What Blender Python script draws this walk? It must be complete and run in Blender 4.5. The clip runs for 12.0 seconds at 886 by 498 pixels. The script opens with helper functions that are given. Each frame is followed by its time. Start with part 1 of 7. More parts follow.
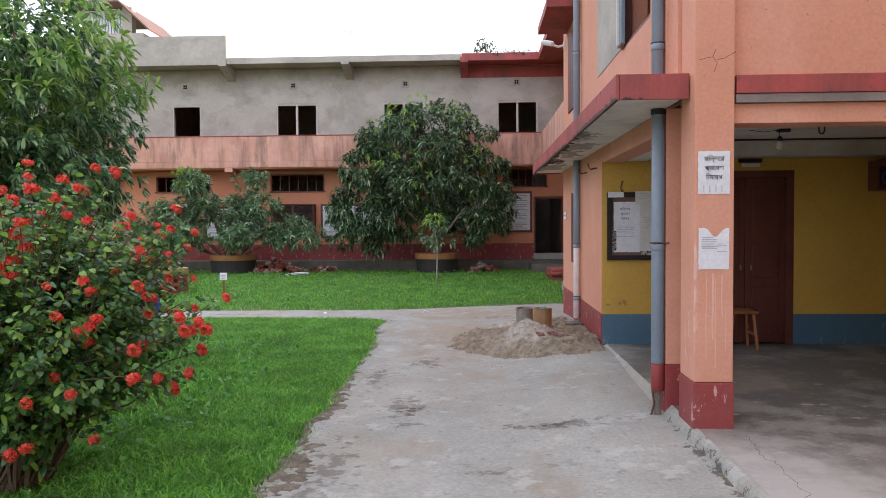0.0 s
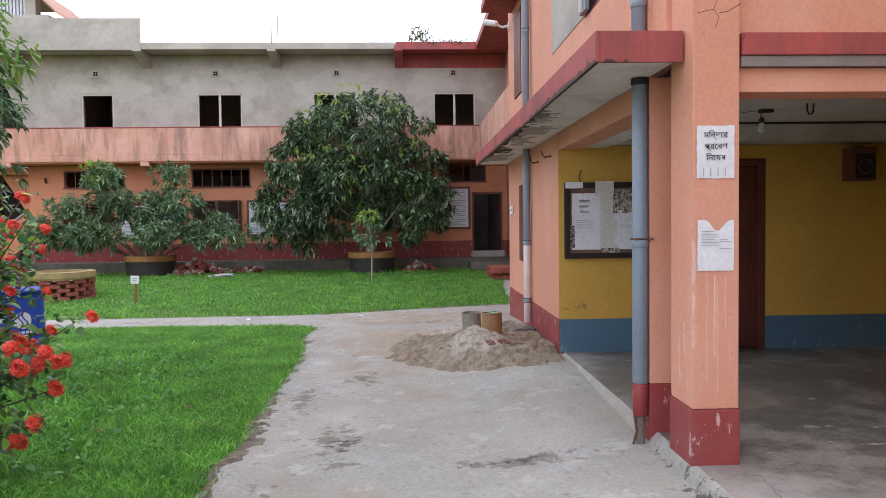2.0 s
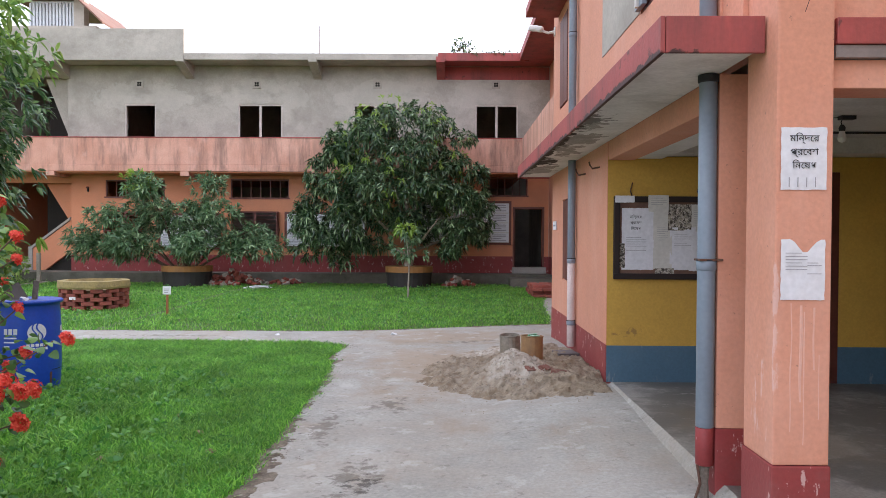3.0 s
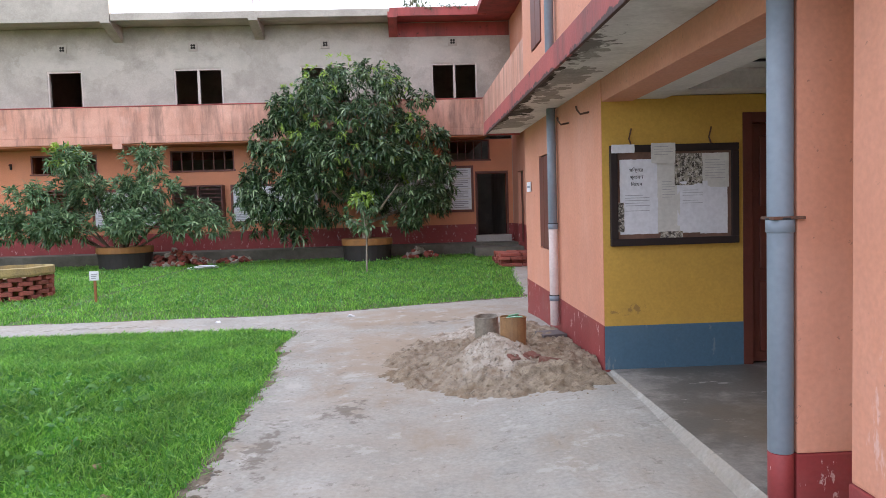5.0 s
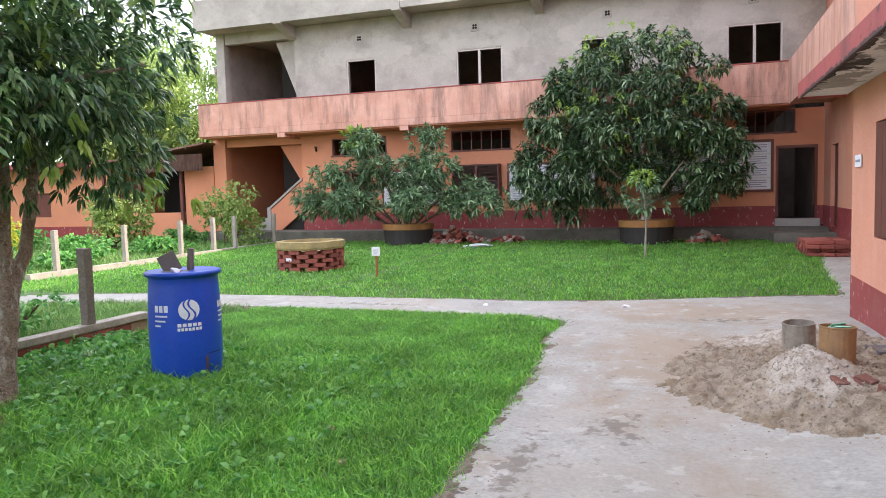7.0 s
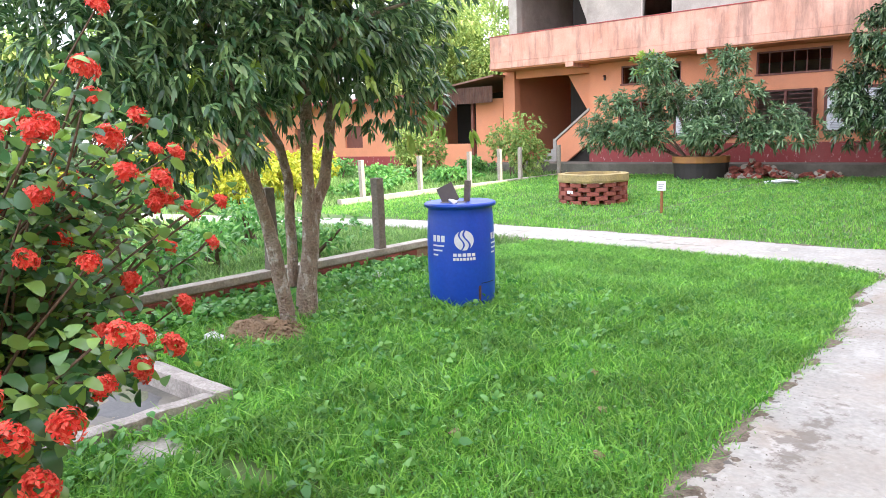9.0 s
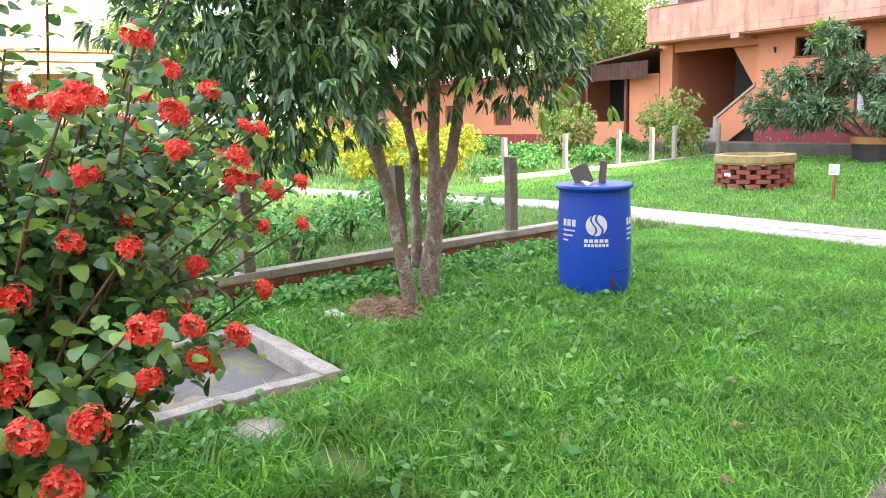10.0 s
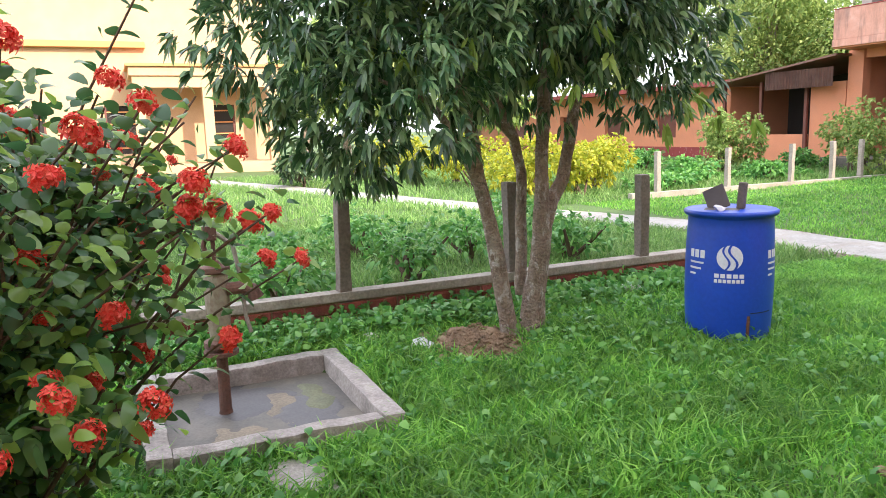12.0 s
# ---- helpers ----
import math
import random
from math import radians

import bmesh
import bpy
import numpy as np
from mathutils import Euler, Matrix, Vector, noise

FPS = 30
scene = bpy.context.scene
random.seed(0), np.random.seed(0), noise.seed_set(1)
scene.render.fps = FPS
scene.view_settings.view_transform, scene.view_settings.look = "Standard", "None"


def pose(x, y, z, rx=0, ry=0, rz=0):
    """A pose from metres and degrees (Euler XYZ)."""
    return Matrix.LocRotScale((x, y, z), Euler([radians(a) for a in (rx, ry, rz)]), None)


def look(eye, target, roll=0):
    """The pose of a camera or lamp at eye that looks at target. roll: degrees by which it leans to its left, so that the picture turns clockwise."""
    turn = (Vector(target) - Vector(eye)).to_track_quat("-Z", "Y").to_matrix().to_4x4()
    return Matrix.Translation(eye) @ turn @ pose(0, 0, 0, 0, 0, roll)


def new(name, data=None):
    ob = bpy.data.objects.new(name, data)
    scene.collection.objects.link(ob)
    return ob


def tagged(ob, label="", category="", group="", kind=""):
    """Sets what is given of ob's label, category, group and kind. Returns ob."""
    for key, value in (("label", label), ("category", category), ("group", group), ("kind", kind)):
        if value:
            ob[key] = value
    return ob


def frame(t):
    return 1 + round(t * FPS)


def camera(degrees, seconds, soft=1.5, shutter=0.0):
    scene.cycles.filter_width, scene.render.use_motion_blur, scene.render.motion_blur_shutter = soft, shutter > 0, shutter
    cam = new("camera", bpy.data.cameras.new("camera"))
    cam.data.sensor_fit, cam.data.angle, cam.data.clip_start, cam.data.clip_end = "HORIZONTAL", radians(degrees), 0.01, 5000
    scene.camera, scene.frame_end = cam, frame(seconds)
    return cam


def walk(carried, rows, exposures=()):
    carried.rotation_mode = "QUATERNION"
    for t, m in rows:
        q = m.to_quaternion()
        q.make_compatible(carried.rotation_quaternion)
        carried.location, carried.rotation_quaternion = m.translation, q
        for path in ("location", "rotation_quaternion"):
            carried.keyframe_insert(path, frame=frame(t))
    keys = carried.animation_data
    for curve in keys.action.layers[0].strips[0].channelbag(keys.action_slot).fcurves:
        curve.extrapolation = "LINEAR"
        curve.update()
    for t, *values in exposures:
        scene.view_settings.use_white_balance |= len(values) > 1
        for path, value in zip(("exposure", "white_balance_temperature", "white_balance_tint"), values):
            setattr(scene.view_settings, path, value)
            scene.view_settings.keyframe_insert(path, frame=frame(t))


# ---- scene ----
cam = camera(62.4, 12.0, soft=0.6)
PATH = [
    (0, (0.445, -0.194, 1.593), (0.349, 1.803, 1.525), -0.4),
    (0.5, (0.378, 0.025, 1.595), (0.357, 2.024, 1.536), -2.8),
    (1, (0.376, 0.299, 1.586), (0.33, 2.298, 1.539), -2.1),
    (1.5, (0.423, 0.637, 1.58), (0.394, 2.635, 1.49), 1.0),
    (2, (0.364, 0.861, 1.566), (0.448, 2.858, 1.49), -0.7),
    (2.5, (0.377, 1.146, 1.584), (0.397, 3.145, 1.557), -1.8),
    (3, (0.416, 1.422, 1.561), (0.39, 3.421, 1.526), 0.3),
    (3.2, (0.444, 1.583, 1.557), (0.454, 3.583, 1.535), 0.6),
    (4.8, (0.4, 2.58, 1.517), (0.44, 4.577, 1.422), -1.2),
    (5, (0.386, 2.696, 1.527), (0.469, 4.69, 1.407), -1.7),
    (5.5, (0.341, 2.885, 1.532), (0.251, 4.882, 1.481), -2.1),
    (6, (0.394, 3.141, 1.539), (0.235, 5.132, 1.444), -1.0),
    (6.5, (0.327, 3.35, 1.531), (0.023, 5.323, 1.42), -1.6),
    (7, (0.322, 3.499, 1.517), (-0.33, 5.384, 1.362), -1.5),
    (7.5, (0.351, 3.548, 1.516), (-0.687, 5.248, 1.332), -2.0),
    (7.7, (0.354, 3.58, 1.521), (-0.808, 5.195, 1.319), -2.7),
    (9.3, (0.264, 3.798, 1.522), (-1.082, 5.243, 1.199), -2.7),
    (9.5, (0.232, 3.845, 1.521), (-1.173, 5.233, 1.203), -3.4),
    (10, (0.23, 4.067, 1.511), (-1.347, 5.242, 1.148), -1.9),
    (10.5, (0.204, 4.303, 1.503), (-1.343, 5.515, 1.131), -1.1),
    (11, (0.083, 4.45, 1.505), (-1.489, 5.633, 1.146), -2.3),
    (11.5, (0.029, 4.531, 1.512), (-1.669, 5.536, 1.183), -3.0),
    (12, (0.026, 4.715, 1.514), (-1.777, 5.517, 1.193), -1.7),
]
EXPOSURE = [(0, 1.06, 6050, 18), (0.5, 1.24, 6050, 18), (1, 1.26, 6050, 18), (1.5, 1.22, 6050, 18), (3.2, 1.22, 6000, 18), (5.5, 1.46, 6000, 19), (6.5, 1.54, 6000, 19), (7.7, 1.75, 6050, 19), (9.5, 2.2, 6050, 19), (10, 2.16, 6050, 19), (10.5, 1.81, 6050, 19), (11.5, 1.83, 6100, 19), (12, 1.73, 6150, 20)]
walk(cam, [(t, look(e, g, r)) for t, e, g, r in PATH], EXPOSURE)

# world and light
world = bpy.data.worlds.new("world")
scene.world = world
world.use_nodes = True
wn = world.node_tree.nodes
sky = wn.new("ShaderNodeTexSky")
sky.sky_type = "NISHITA"
sky.sun_disc = False
SUN_ELEV, SUN_AZ = 28.0, 75.0   # azimuth clockwise from +y
sky.sun_elevation = radians(SUN_ELEV)
sky.sun_rotation = radians(SUN_AZ)
sky.dust_density = 4.0
sky.air_density = 1.0
haze = wn.new("ShaderNodeMix")
haze.data_type = "RGBA"
haze.inputs[0].default_value = 0.75
haze.inputs[7].default_value = (9.0, 9.2, 9.4, 1)     # thin white overcast over the blue
world.node_tree.links.new(sky.outputs["Color"], haze.inputs[6])
world.node_tree.links.new(haze.outputs[2], wn["Background"].inputs["Color"])
wn["Background"].inputs["Strength"].default_value = 0.12
sun = new("sun", bpy.data.lights.new("sun", "SUN"))
sun.data.energy = 2.4
sun.data.angle = radians(0.6)
sun.data.color = (1.0, 0.86, 0.66)
az, el = radians(SUN_AZ), radians(SUN_ELEV)
sun_dir = Vector((math.sin(az) * math.cos(el), math.cos(az) * math.cos(el), math.sin(el)))
sun.matrix_world = look(sun_dir * 60, (0, 0, 0))


# ---- materials ----
def surface(name, base, second, rough=0.8, scale=1.2, grain=60.0, bump=0.15, stain=None, stain_amount=0.0,
            metal=0.0, streak=False, island=0.0, rand=0.0, relief=0.004, vary=0.07, stain_scale=1.1):
    m = bpy.data.materials.new(name)
    m.use_nodes = True
    nt = m.node_tree
    n, l = nt.nodes, nt.links
    bsdf = n["Principled BSDF"]
    co = n.new("ShaderNodeTexCoord")
    big = n.new("ShaderNodeTexNoise")
    big.inputs["Scale"].default_value = scale
    big.inputs["Detail"].default_value = 6.0
    big.inputs["Roughness"].default_value = 0.65
    l.new(co.outputs["Object"], big.inputs["Vector"])
    ramp = n.new("ShaderNodeMapRange")
    ramp.inputs["From Min"].default_value, ramp.inputs["From Max"].default_value = 0.35, 0.68
    l.new(big.outputs["Fac"], ramp.inputs["Value"])
    mix = n.new("ShaderNodeMix")
    mix.data_type = "RGBA"
    mix.inputs[6].default_value, mix.inputs[7].default_value = (*base, 1), (*second, 1)
    l.new(ramp.outputs["Result"], mix.inputs[0])
    col = mix.outputs[2]
    fine = n.new("ShaderNodeTexNoise")
    fine.inputs["Scale"].default_value = grain
    fine.inputs["Detail"].default_value = 4.0
    l.new(co.outputs["Object"], fine.inputs["Vector"])
    fr = n.new("ShaderNodeMapRange")
    fr.inputs["From Min"].default_value, fr.inputs["From Max"].default_value = 0.3, 0.7
    fr.inputs["To Min"].default_value, fr.inputs["To Max"].default_value = 1 - vary, 1 + vary
    l.new(fine.outputs["Fac"], fr.inputs["Value"])
    value = fr.outputs["Result"]
    if island or rand:
        if island:
            src = n.new("ShaderNodeNewGeometry").outputs["Random Per Island"]
        else:
            src = n.new("ShaderNodeObjectInfo").outputs["Random"]
        ir = n.new("ShaderNodeMapRange")
        k = island or rand
        ir.inputs["To Min"].default_value, ir.inputs["To Max"].default_value = 1 - k, 1 + k
        l.new(src, ir.inputs["Value"])
        mul = n.new("ShaderNodeMath")
        mul.operation = "MULTIPLY"
        l.new(value, mul.inputs[0])
        l.new(ir.outputs["Result"], mul.inputs[1])
        value = mul.outputs[0]
    tint = n.new("ShaderNodeMix")
    tint.data_type = "RGBA"
    tint.blend_type = "MULTIPLY"
    tint.inputs[0].default_value = 1.0
    l.new(col, tint.inputs[6])
    l.new(value, tint.inputs[7])
    col = tint.outputs[2]
    if stain:
        st = n.new("ShaderNodeTexNoise")
        st.inputs["Scale"].default_value = 1.0
        st.inputs["Detail"].default_value = 8.0
        st.inputs["Roughness"].default_value = 0.7
        mp = n.new("ShaderNodeMapping")
        mp.inputs["Scale"].default_value = (2.6, 2.6, 0.35) if streak else (stain_scale, stain_scale, stain_scale)
        mp.inputs["Location"].default_value = (3.1, 7.7, 1.3)
        l.new(co.outputs["Object"], mp.inputs["Vector"])
        l.new(mp.outputs["Vector"], st.inputs["Vector"])
        sr = n.new("ShaderNodeMapRange")
        sr.inputs["From Min"].default_value, sr.inputs["From Max"].default_value = 0.47, 0.72
        sr.inputs["To Max"].default_value = stain_amount
        l.new(st.outputs["Fac"], sr.inputs["Value"])
        sm = n.new("ShaderNodeMix")
        sm.data_type = "RGBA"
        sm.inputs[7].default_value = (*stain, 1)
        l.new(sr.outputs["Result"], sm.inputs[0])
        l.new(col, sm.inputs[6])
        col = sm.outputs[2]
    l.new(col, bsdf.inputs["Base Color"])
    bsdf.inputs["Roughness"].default_value = rough
    bsdf.inputs["Metallic"].default_value = metal
    if bump:
        bp = n.new("ShaderNodeBump")
        bp.inputs["Strength"].default_value = bump
        bp.inputs["Distance"].default_value = relief * 4
        add = n.new("ShaderNodeMath")
        add.operation = "ADD"
        l.new(fine.outputs["Fac"], add.inputs[0])
        l.new(big.outputs["Fac"], add.inputs[1])
        l.new(add.outputs[0], bp.inputs["Height"])
        l.new(bp.outputs["Normal"], bsdf.inputs["Normal"])
    return m


def blotch(m, colour, spots, scale=6.0, k=1.2, lo=0.45, hi=0.6, amount=0.9, detail=10.0, stretch=(1, 1, 1), base=0.0):
    """Ragged marks of one colour on a material: in the ellipsoids (x, y, z, rx, ry, rz), or all over where there are none."""
    nt = m.node_tree
    n, l = nt.nodes, nt.links
    bsdf = n["Principled BSDF"]
    old = bsdf.inputs["Base Color"].links[0].from_socket
    co = n.new("ShaderNodeTexCoord").outputs["Object"]
    mask = None
    for s in spots:
        d = n.new("ShaderNodeVectorMath")
        d.operation = "SUBTRACT"
        d.inputs[1].default_value = s[:3]
        l.new(co, d.inputs[0])
        q = n.new("ShaderNodeVectorMath")
        q.operation = "MULTIPLY"
        q.inputs[1].default_value = [1 / v for v in s[3:]]
        l.new(d.outputs[0], q.inputs[0])
        e = n.new("ShaderNodeVectorMath")
        e.operation = "LENGTH"
        l.new(q.outputs[0], e.inputs[0])
        if mask is None:
            mask = e.outputs["Value"]
        else:
            mn = n.new("ShaderNodeMath")
            mn.operation = "MINIMUM"
            l.new(mask, mn.inputs[0])
            l.new(e.outputs["Value"], mn.inputs[1])
            mask = mn.outputs[0]
    mp = n.new("ShaderNodeMapping")
    mp.inputs["Scale"].default_value = [scale * v for v in stretch]
    l.new(co, mp.inputs["Vector"])
    ns = n.new("ShaderNodeTexNoise")
    ns.inputs["Scale"].default_value = 1.0
    ns.inputs["Detail"].default_value = detail
    ns.inputs["Roughness"].default_value = 0.68
    l.new(mp.outputs["Vector"], ns.inputs["Vector"])
    value = n.new("ShaderNodeMath")
    value.operation = "MULTIPLY_ADD"
    value.inputs[1].default_value, value.inputs[2].default_value = k, base - 0.5 * k
    l.new(ns.outputs["Fac"], value.inputs[0])
    value = value.outputs[0]
    if mask is not None:
        f = n.new("ShaderNodeMath")
        f.operation = "SUBTRACT"
        f.inputs[0].default_value = 1.0
        l.new(mask, f.inputs[1])
        g = n.new("ShaderNodeMath")
        g.operation = "ADD"
        l.new(f.outputs[0], g.inputs[0])
        l.new(value, g.inputs[1])
        value = g.outputs[0]
    r = n.new("ShaderNodeMapRange")
    r.interpolation_type = "SMOOTHSTEP"
    r.inputs["From Min"].default_value, r.inputs["From Max"].default_value, r.inputs["To Max"].default_value = lo, hi, amount
    l.new(value, r.inputs["Value"])
    mix = n.new("ShaderNodeMix")
    mix.data_type = "RGBA"
    mix.inputs[7].default_value = (*colour, 1)
    l.new(r.outputs["Result"], mix.inputs[0])
    l.new(old, mix.inputs[6])
    l.new(mix.outputs[2], bsdf.inputs["Base Color"])
    return m


def leafy(name, base, second, rough=0.45, through_light=0.35, spread=0.35, patchy=0.0):
    """Leaf material: varies from leaf to leaf, lets some light through."""
    m = bpy.data.materials.new(name)
    m.use_nodes = True
    nt = m.node_tree
    n, l = nt.nodes, nt.links
    bsdf = n["Principled BSDF"]
    geo = n.new("ShaderNodeNewGeometry")
    mix = n.new("ShaderNodeMix")
    mix.data_type = "RGBA"
    mix.inputs[6].default_value, mix.inputs[7].default_value = (*base, 1), (*second, 1)
    pw = n.new("ShaderNodeMath")
    pw.operation = "POWER"
    pw.inputs[1].default_value = 1.0 / spread
    l.new(geo.outputs["Random Per Island"], pw.inputs[0])
    l.new(pw.outputs[0], mix.inputs[0])
    col = mix.outputs[2]
    if patchy:
        co = n.new("ShaderNodeTexCoord")
        ns = n.new("ShaderNodeTexNoise")
        ns.inputs["Scale"].default_value = 1.7
        ns.inputs["Detail"].default_value = 5.0
        ns.inputs["Roughness"].default_value = 0.7
        l.new(co.outputs["Object"], ns.inputs["Vector"])
        rg = n.new("ShaderNodeMapRange")
        rg.inputs["From Min"].default_value, rg.inputs["From Max"].default_value = 0.32, 0.68
        rg.inputs["To Min"].default_value, rg.inputs["To Max"].default_value = 1 - patchy, 1 + patchy
        l.new(ns.outputs["Fac"], rg.inputs["Value"])
        mm = n.new("ShaderNodeMix")
        mm.data_type, mm.blend_type = "RGBA", "MULTIPLY"
        mm.inputs[0].default_value = 1.0
        l.new(col, mm.inputs[6])
        l.new(rg.outputs["Result"], mm.inputs[7])
        col = mm.outputs[2]
    l.new(col, bsdf.inputs["Base Color"])
    bsdf.inputs["Roughness"].default_value = rough
    tr = n.new("ShaderNodeBsdfTranslucent")
    l.new(col, tr.inputs["Color"])
    ms = n.new("ShaderNodeMixShader")
    ms.inputs[0].default_value = through_light
    l.new(bsdf.outputs[0], ms.inputs[1])
    l.new(tr.outputs[0], ms.inputs[2])
    l.new(ms.outputs[0], n["Material Output"].inputs["Surface"])
    return m


SALMON = surface("salmon_orange_paint", (0.66, 0.305, 0.20), (0.60, 0.265, 0.165), 0.75, 0.8, 45, 0.12, (0.46, 0.22, 0.16), 0.35, vary=0.07)
ORANGE = surface("orange_paint", (0.66, 0.27, 0.14), (0.60, 0.235, 0.12), 0.75, 0.8, 45, 0.12, (0.42, 0.2, 0.13), 0.35, vary=0.07)
PINK = surface("salmon_paint", (0.68, 0.385, 0.29), (0.54, 0.265, 0.185), 0.8, 0.9, 45, 0.12, (0.20, 0.115, 0.085), 0.75, streak=True)
DADO = surface("red_oxide_paint", (0.28, 0.04, 0.04), (0.225, 0.034, 0.034), 0.6, 1.5, 50, 0.12, (0.35, 0.16, 0.13), 0.25)
REDTRIM = surface("maroon_trim_paint", (0.40, 0.075, 0.065), (0.31, 0.06, 0.055), 0.65, 1.8, 40, 0.15, (0.07, 0.04, 0.035), 0.7, streak=True)
YELLOW = surface("mustard_paint", (0.60, 0.37, 0.065), (0.54, 0.33, 0.055), 0.7, 0.8, 50, 0.1, (0.33, 0.21, 0.05), 0.3)
BLUE = surface("slate_blue_paint", (0.07, 0.15, 0.22), (0.06, 0.13, 0.19), 0.6, 1.0, 50, 0.1, (0.14, 0.2, 0.22), 0.3)
# Greyed for the shadow below the porch trim.
SHADEW = surface("shadow_grey_strip", (0.30, 0.25, 0.23), (0.22, 0.18, 0.165), 0.9, 3.0, 40, 0.15, (0.12, 0.09, 0.08), 0.5)
CEIL = surface("dull_white_soffit", (0.74, 0.72, 0.69), (0.62, 0.605, 0.575), 0.85, 1.2, 40, 0.12, (0.16, 0.14, 0.11), 0.5)
GREY = surface("bare_cement_plaster", (0.48, 0.44, 0.385), (0.37, 0.34, 0.295), 0.9, 1.0, 30, 0.2, (0.27, 0.245, 0.21), 0.85, vary=0.07, stain_scale=0.8)
CONC = surface("worn_concrete", (0.37, 0.356, 0.328), (0.29, 0.277, 0.25), 0.9, 1.5, 38, 0.25, (0.34, 0.285, 0.22), 0.8, vary=0.11, stain_scale=0.7)
PORCHF = surface("smooth_cement_floor", (0.32, 0.30, 0.27), (0.215, 0.20, 0.18), 0.45, 1.3, 60, 0.08, (0.18, 0.165, 0.14), 0.6, vary=0.15)
SOIL = surface("grassy_soil", (0.075, 0.14, 0.03), (0.06, 0.11, 0.025), 0.95, 2.0, 40, 0.4, (0.12, 0.09, 0.05), 0.5, vary=0.2)
PATHC = surface("worn_path_concrete", (0.36, 0.352, 0.318), (0.27, 0.262, 0.23), 0.9, 1.3, 38, 0.3, (0.35, 0.295, 0.23), 0.7, vary=0.13, stain_scale=0.7)
blotch(PATHC, (0.27, 0.205, 0.135), [], 1.1, 2.4, 0.0, 0.5, 0.6, stretch=(1.5, 0.7, 1))
blotch(PATHC, (0.31, 0.24, 0.165), [(0.2, 10.2, 0.05, 1.2, 2.4, 1), (0.6, 12.6, 0.1, 1.8, 1.2, 1)], 2.6, 2.0, 0.1, 0.8, 0.7)
blotch(PATHC, (0.45, 0.435, 0.40), [], 3.4, 2.4, 0.15, 0.32, 0.55)
blotch(PATHC, (0.15, 0.128, 0.10), [], 7.0, 3.0, 0.3, 0.42, 0.45, 12.0)
blotch(PATHC, (0.10, 0.085, 0.066), [], 26.0, 2.4, 0.40, 0.6, 0.6, 6.0)
blotch(PATHC, (0.13, 0.11, 0.085), [(-0.2, 6.1, 0, 0.42, 0.8, 1), (-0.12, 5.55, 0, 0.3, 0.3, 1), (1.0, 5.4, 0.1, 0.95, 0.26, 1), (-0.15, 8.1, 0, 0.42, 0.65, 1), (0.3, 3.4, 0, 0.24, 0.2, 1), (-0.4, 3.7, 0, 0.3, 0.25, 1), (-0.55, 4.4, 0, 0.4, 1.3, 1), (-0.6, 7.3, 0, 0.3, 1.2, 1), (0.5, 4.4, 0, 0.3, 0.16, 1), (0.7, 12.1, 0, 1.0, 0.3, 1), (-4, 12.6, 0, 2.0, 0.2, 1)], 9.0, 3.6, 0.6, 1.0, 0.7, 12.0)
blotch(PATHC, (0.055, 0.047, 0.038), [(-0.95, 3.2, 0, 0.5, 2.2, 1), (-0.95, 6.5, 0, 0.3, 3.0, 1), (-0.15, 5.95, 0, 0.22, 0.5, 1), (1.0, 5.4, 0.1, 0.7, 0.14, 1), (1.85, 4.4, 0.1, 0.10, 1.9, 1)], 14.0, 3.6, 0.7, 1.0, 0.8, 12.0)
blotch(PORCHF, (0.07, 0.066, 0.058), [], 1.9, 2.6, -0.25, 0.15, 0.7)
blotch(PORCHF, (0.17, 0.13, 0.085), [(2.7, 6.6, 0.19, 0.8, 1.0, 1)], 2.2, 1.6, 0.1, 0.7, 0.6)
blotch(PORCHF, (0.50, 0.48, 0.45), [], 8.0, 2.4, 0.30, 0.40, 0.7, 8.0, (0.45, 1.3, 1))
blotch(PORCHF, (0.50, 0.47, 0.43), [(2.1, 3.6, 0.19, 1.2, 1.5, 1)], 4.0, 1.2, 0.0, 0.9, 0.8)
blotch(DADO, (0.60, 0.40, 0.37), [], 14.0, 2.6, 0.30, 0.36, 0.85, 6.0, (1, 1, 0.5))
blotch(DADO, (0.27, 0.17, 0.155), [], 2.0, 2.2, 0.15, 0.8, 0.5)
blotch(SALMON, (0.74, 0.47, 0.38), [], 1.0, 2.2, -0.1, 0.7, 0.4, stretch=(1, 1, 0.35))
blotch(SALMON, (0.40, 0.19, 0.13), [], 3.0, 2.4, 0.3, 0.9, 0.4, stretch=(1, 1, 0.3))
blotch(SALMON, (0.22, 0.11, 0.08), [], 22.0, 2.6, 0.42, 0.52, 0.6, 5.0)
blotch(SALMON, (0.74, 0.56, 0.52), [(1.905, 4.82, 1.1, 0.05, 0.05, 0.9), (1.905, 5.0, 0.8, 0.05, 0.2, 0.5)], 16.0, 3.6, 0.75, 1.1, 0.45, 8.0, (1, 1, 0.3))
blotch(ORANGE, (0.30, 0.13, 0.08), [], 2.2, 2.2, 0.2, 0.8, 0.45, stretch=(1, 1, 0.4))
blotch(PINK, (0.20, 0.12, 0.095), [], 3.0, 2.8, -0.05, 0.6, 0.7, 5.0, (1.3, 1.3, 0.2))
blotch(PINK, (0.74, 0.50, 0.42), [], 1.2, 2.4, 0.1, 0.6, 0.45)
blotch(REDTRIM, (0.035, 0.022, 0.02), [], 9.0, 2.6, 0.25, 0.5, 0.8, 8.0, (1, 0.6, 0.8))
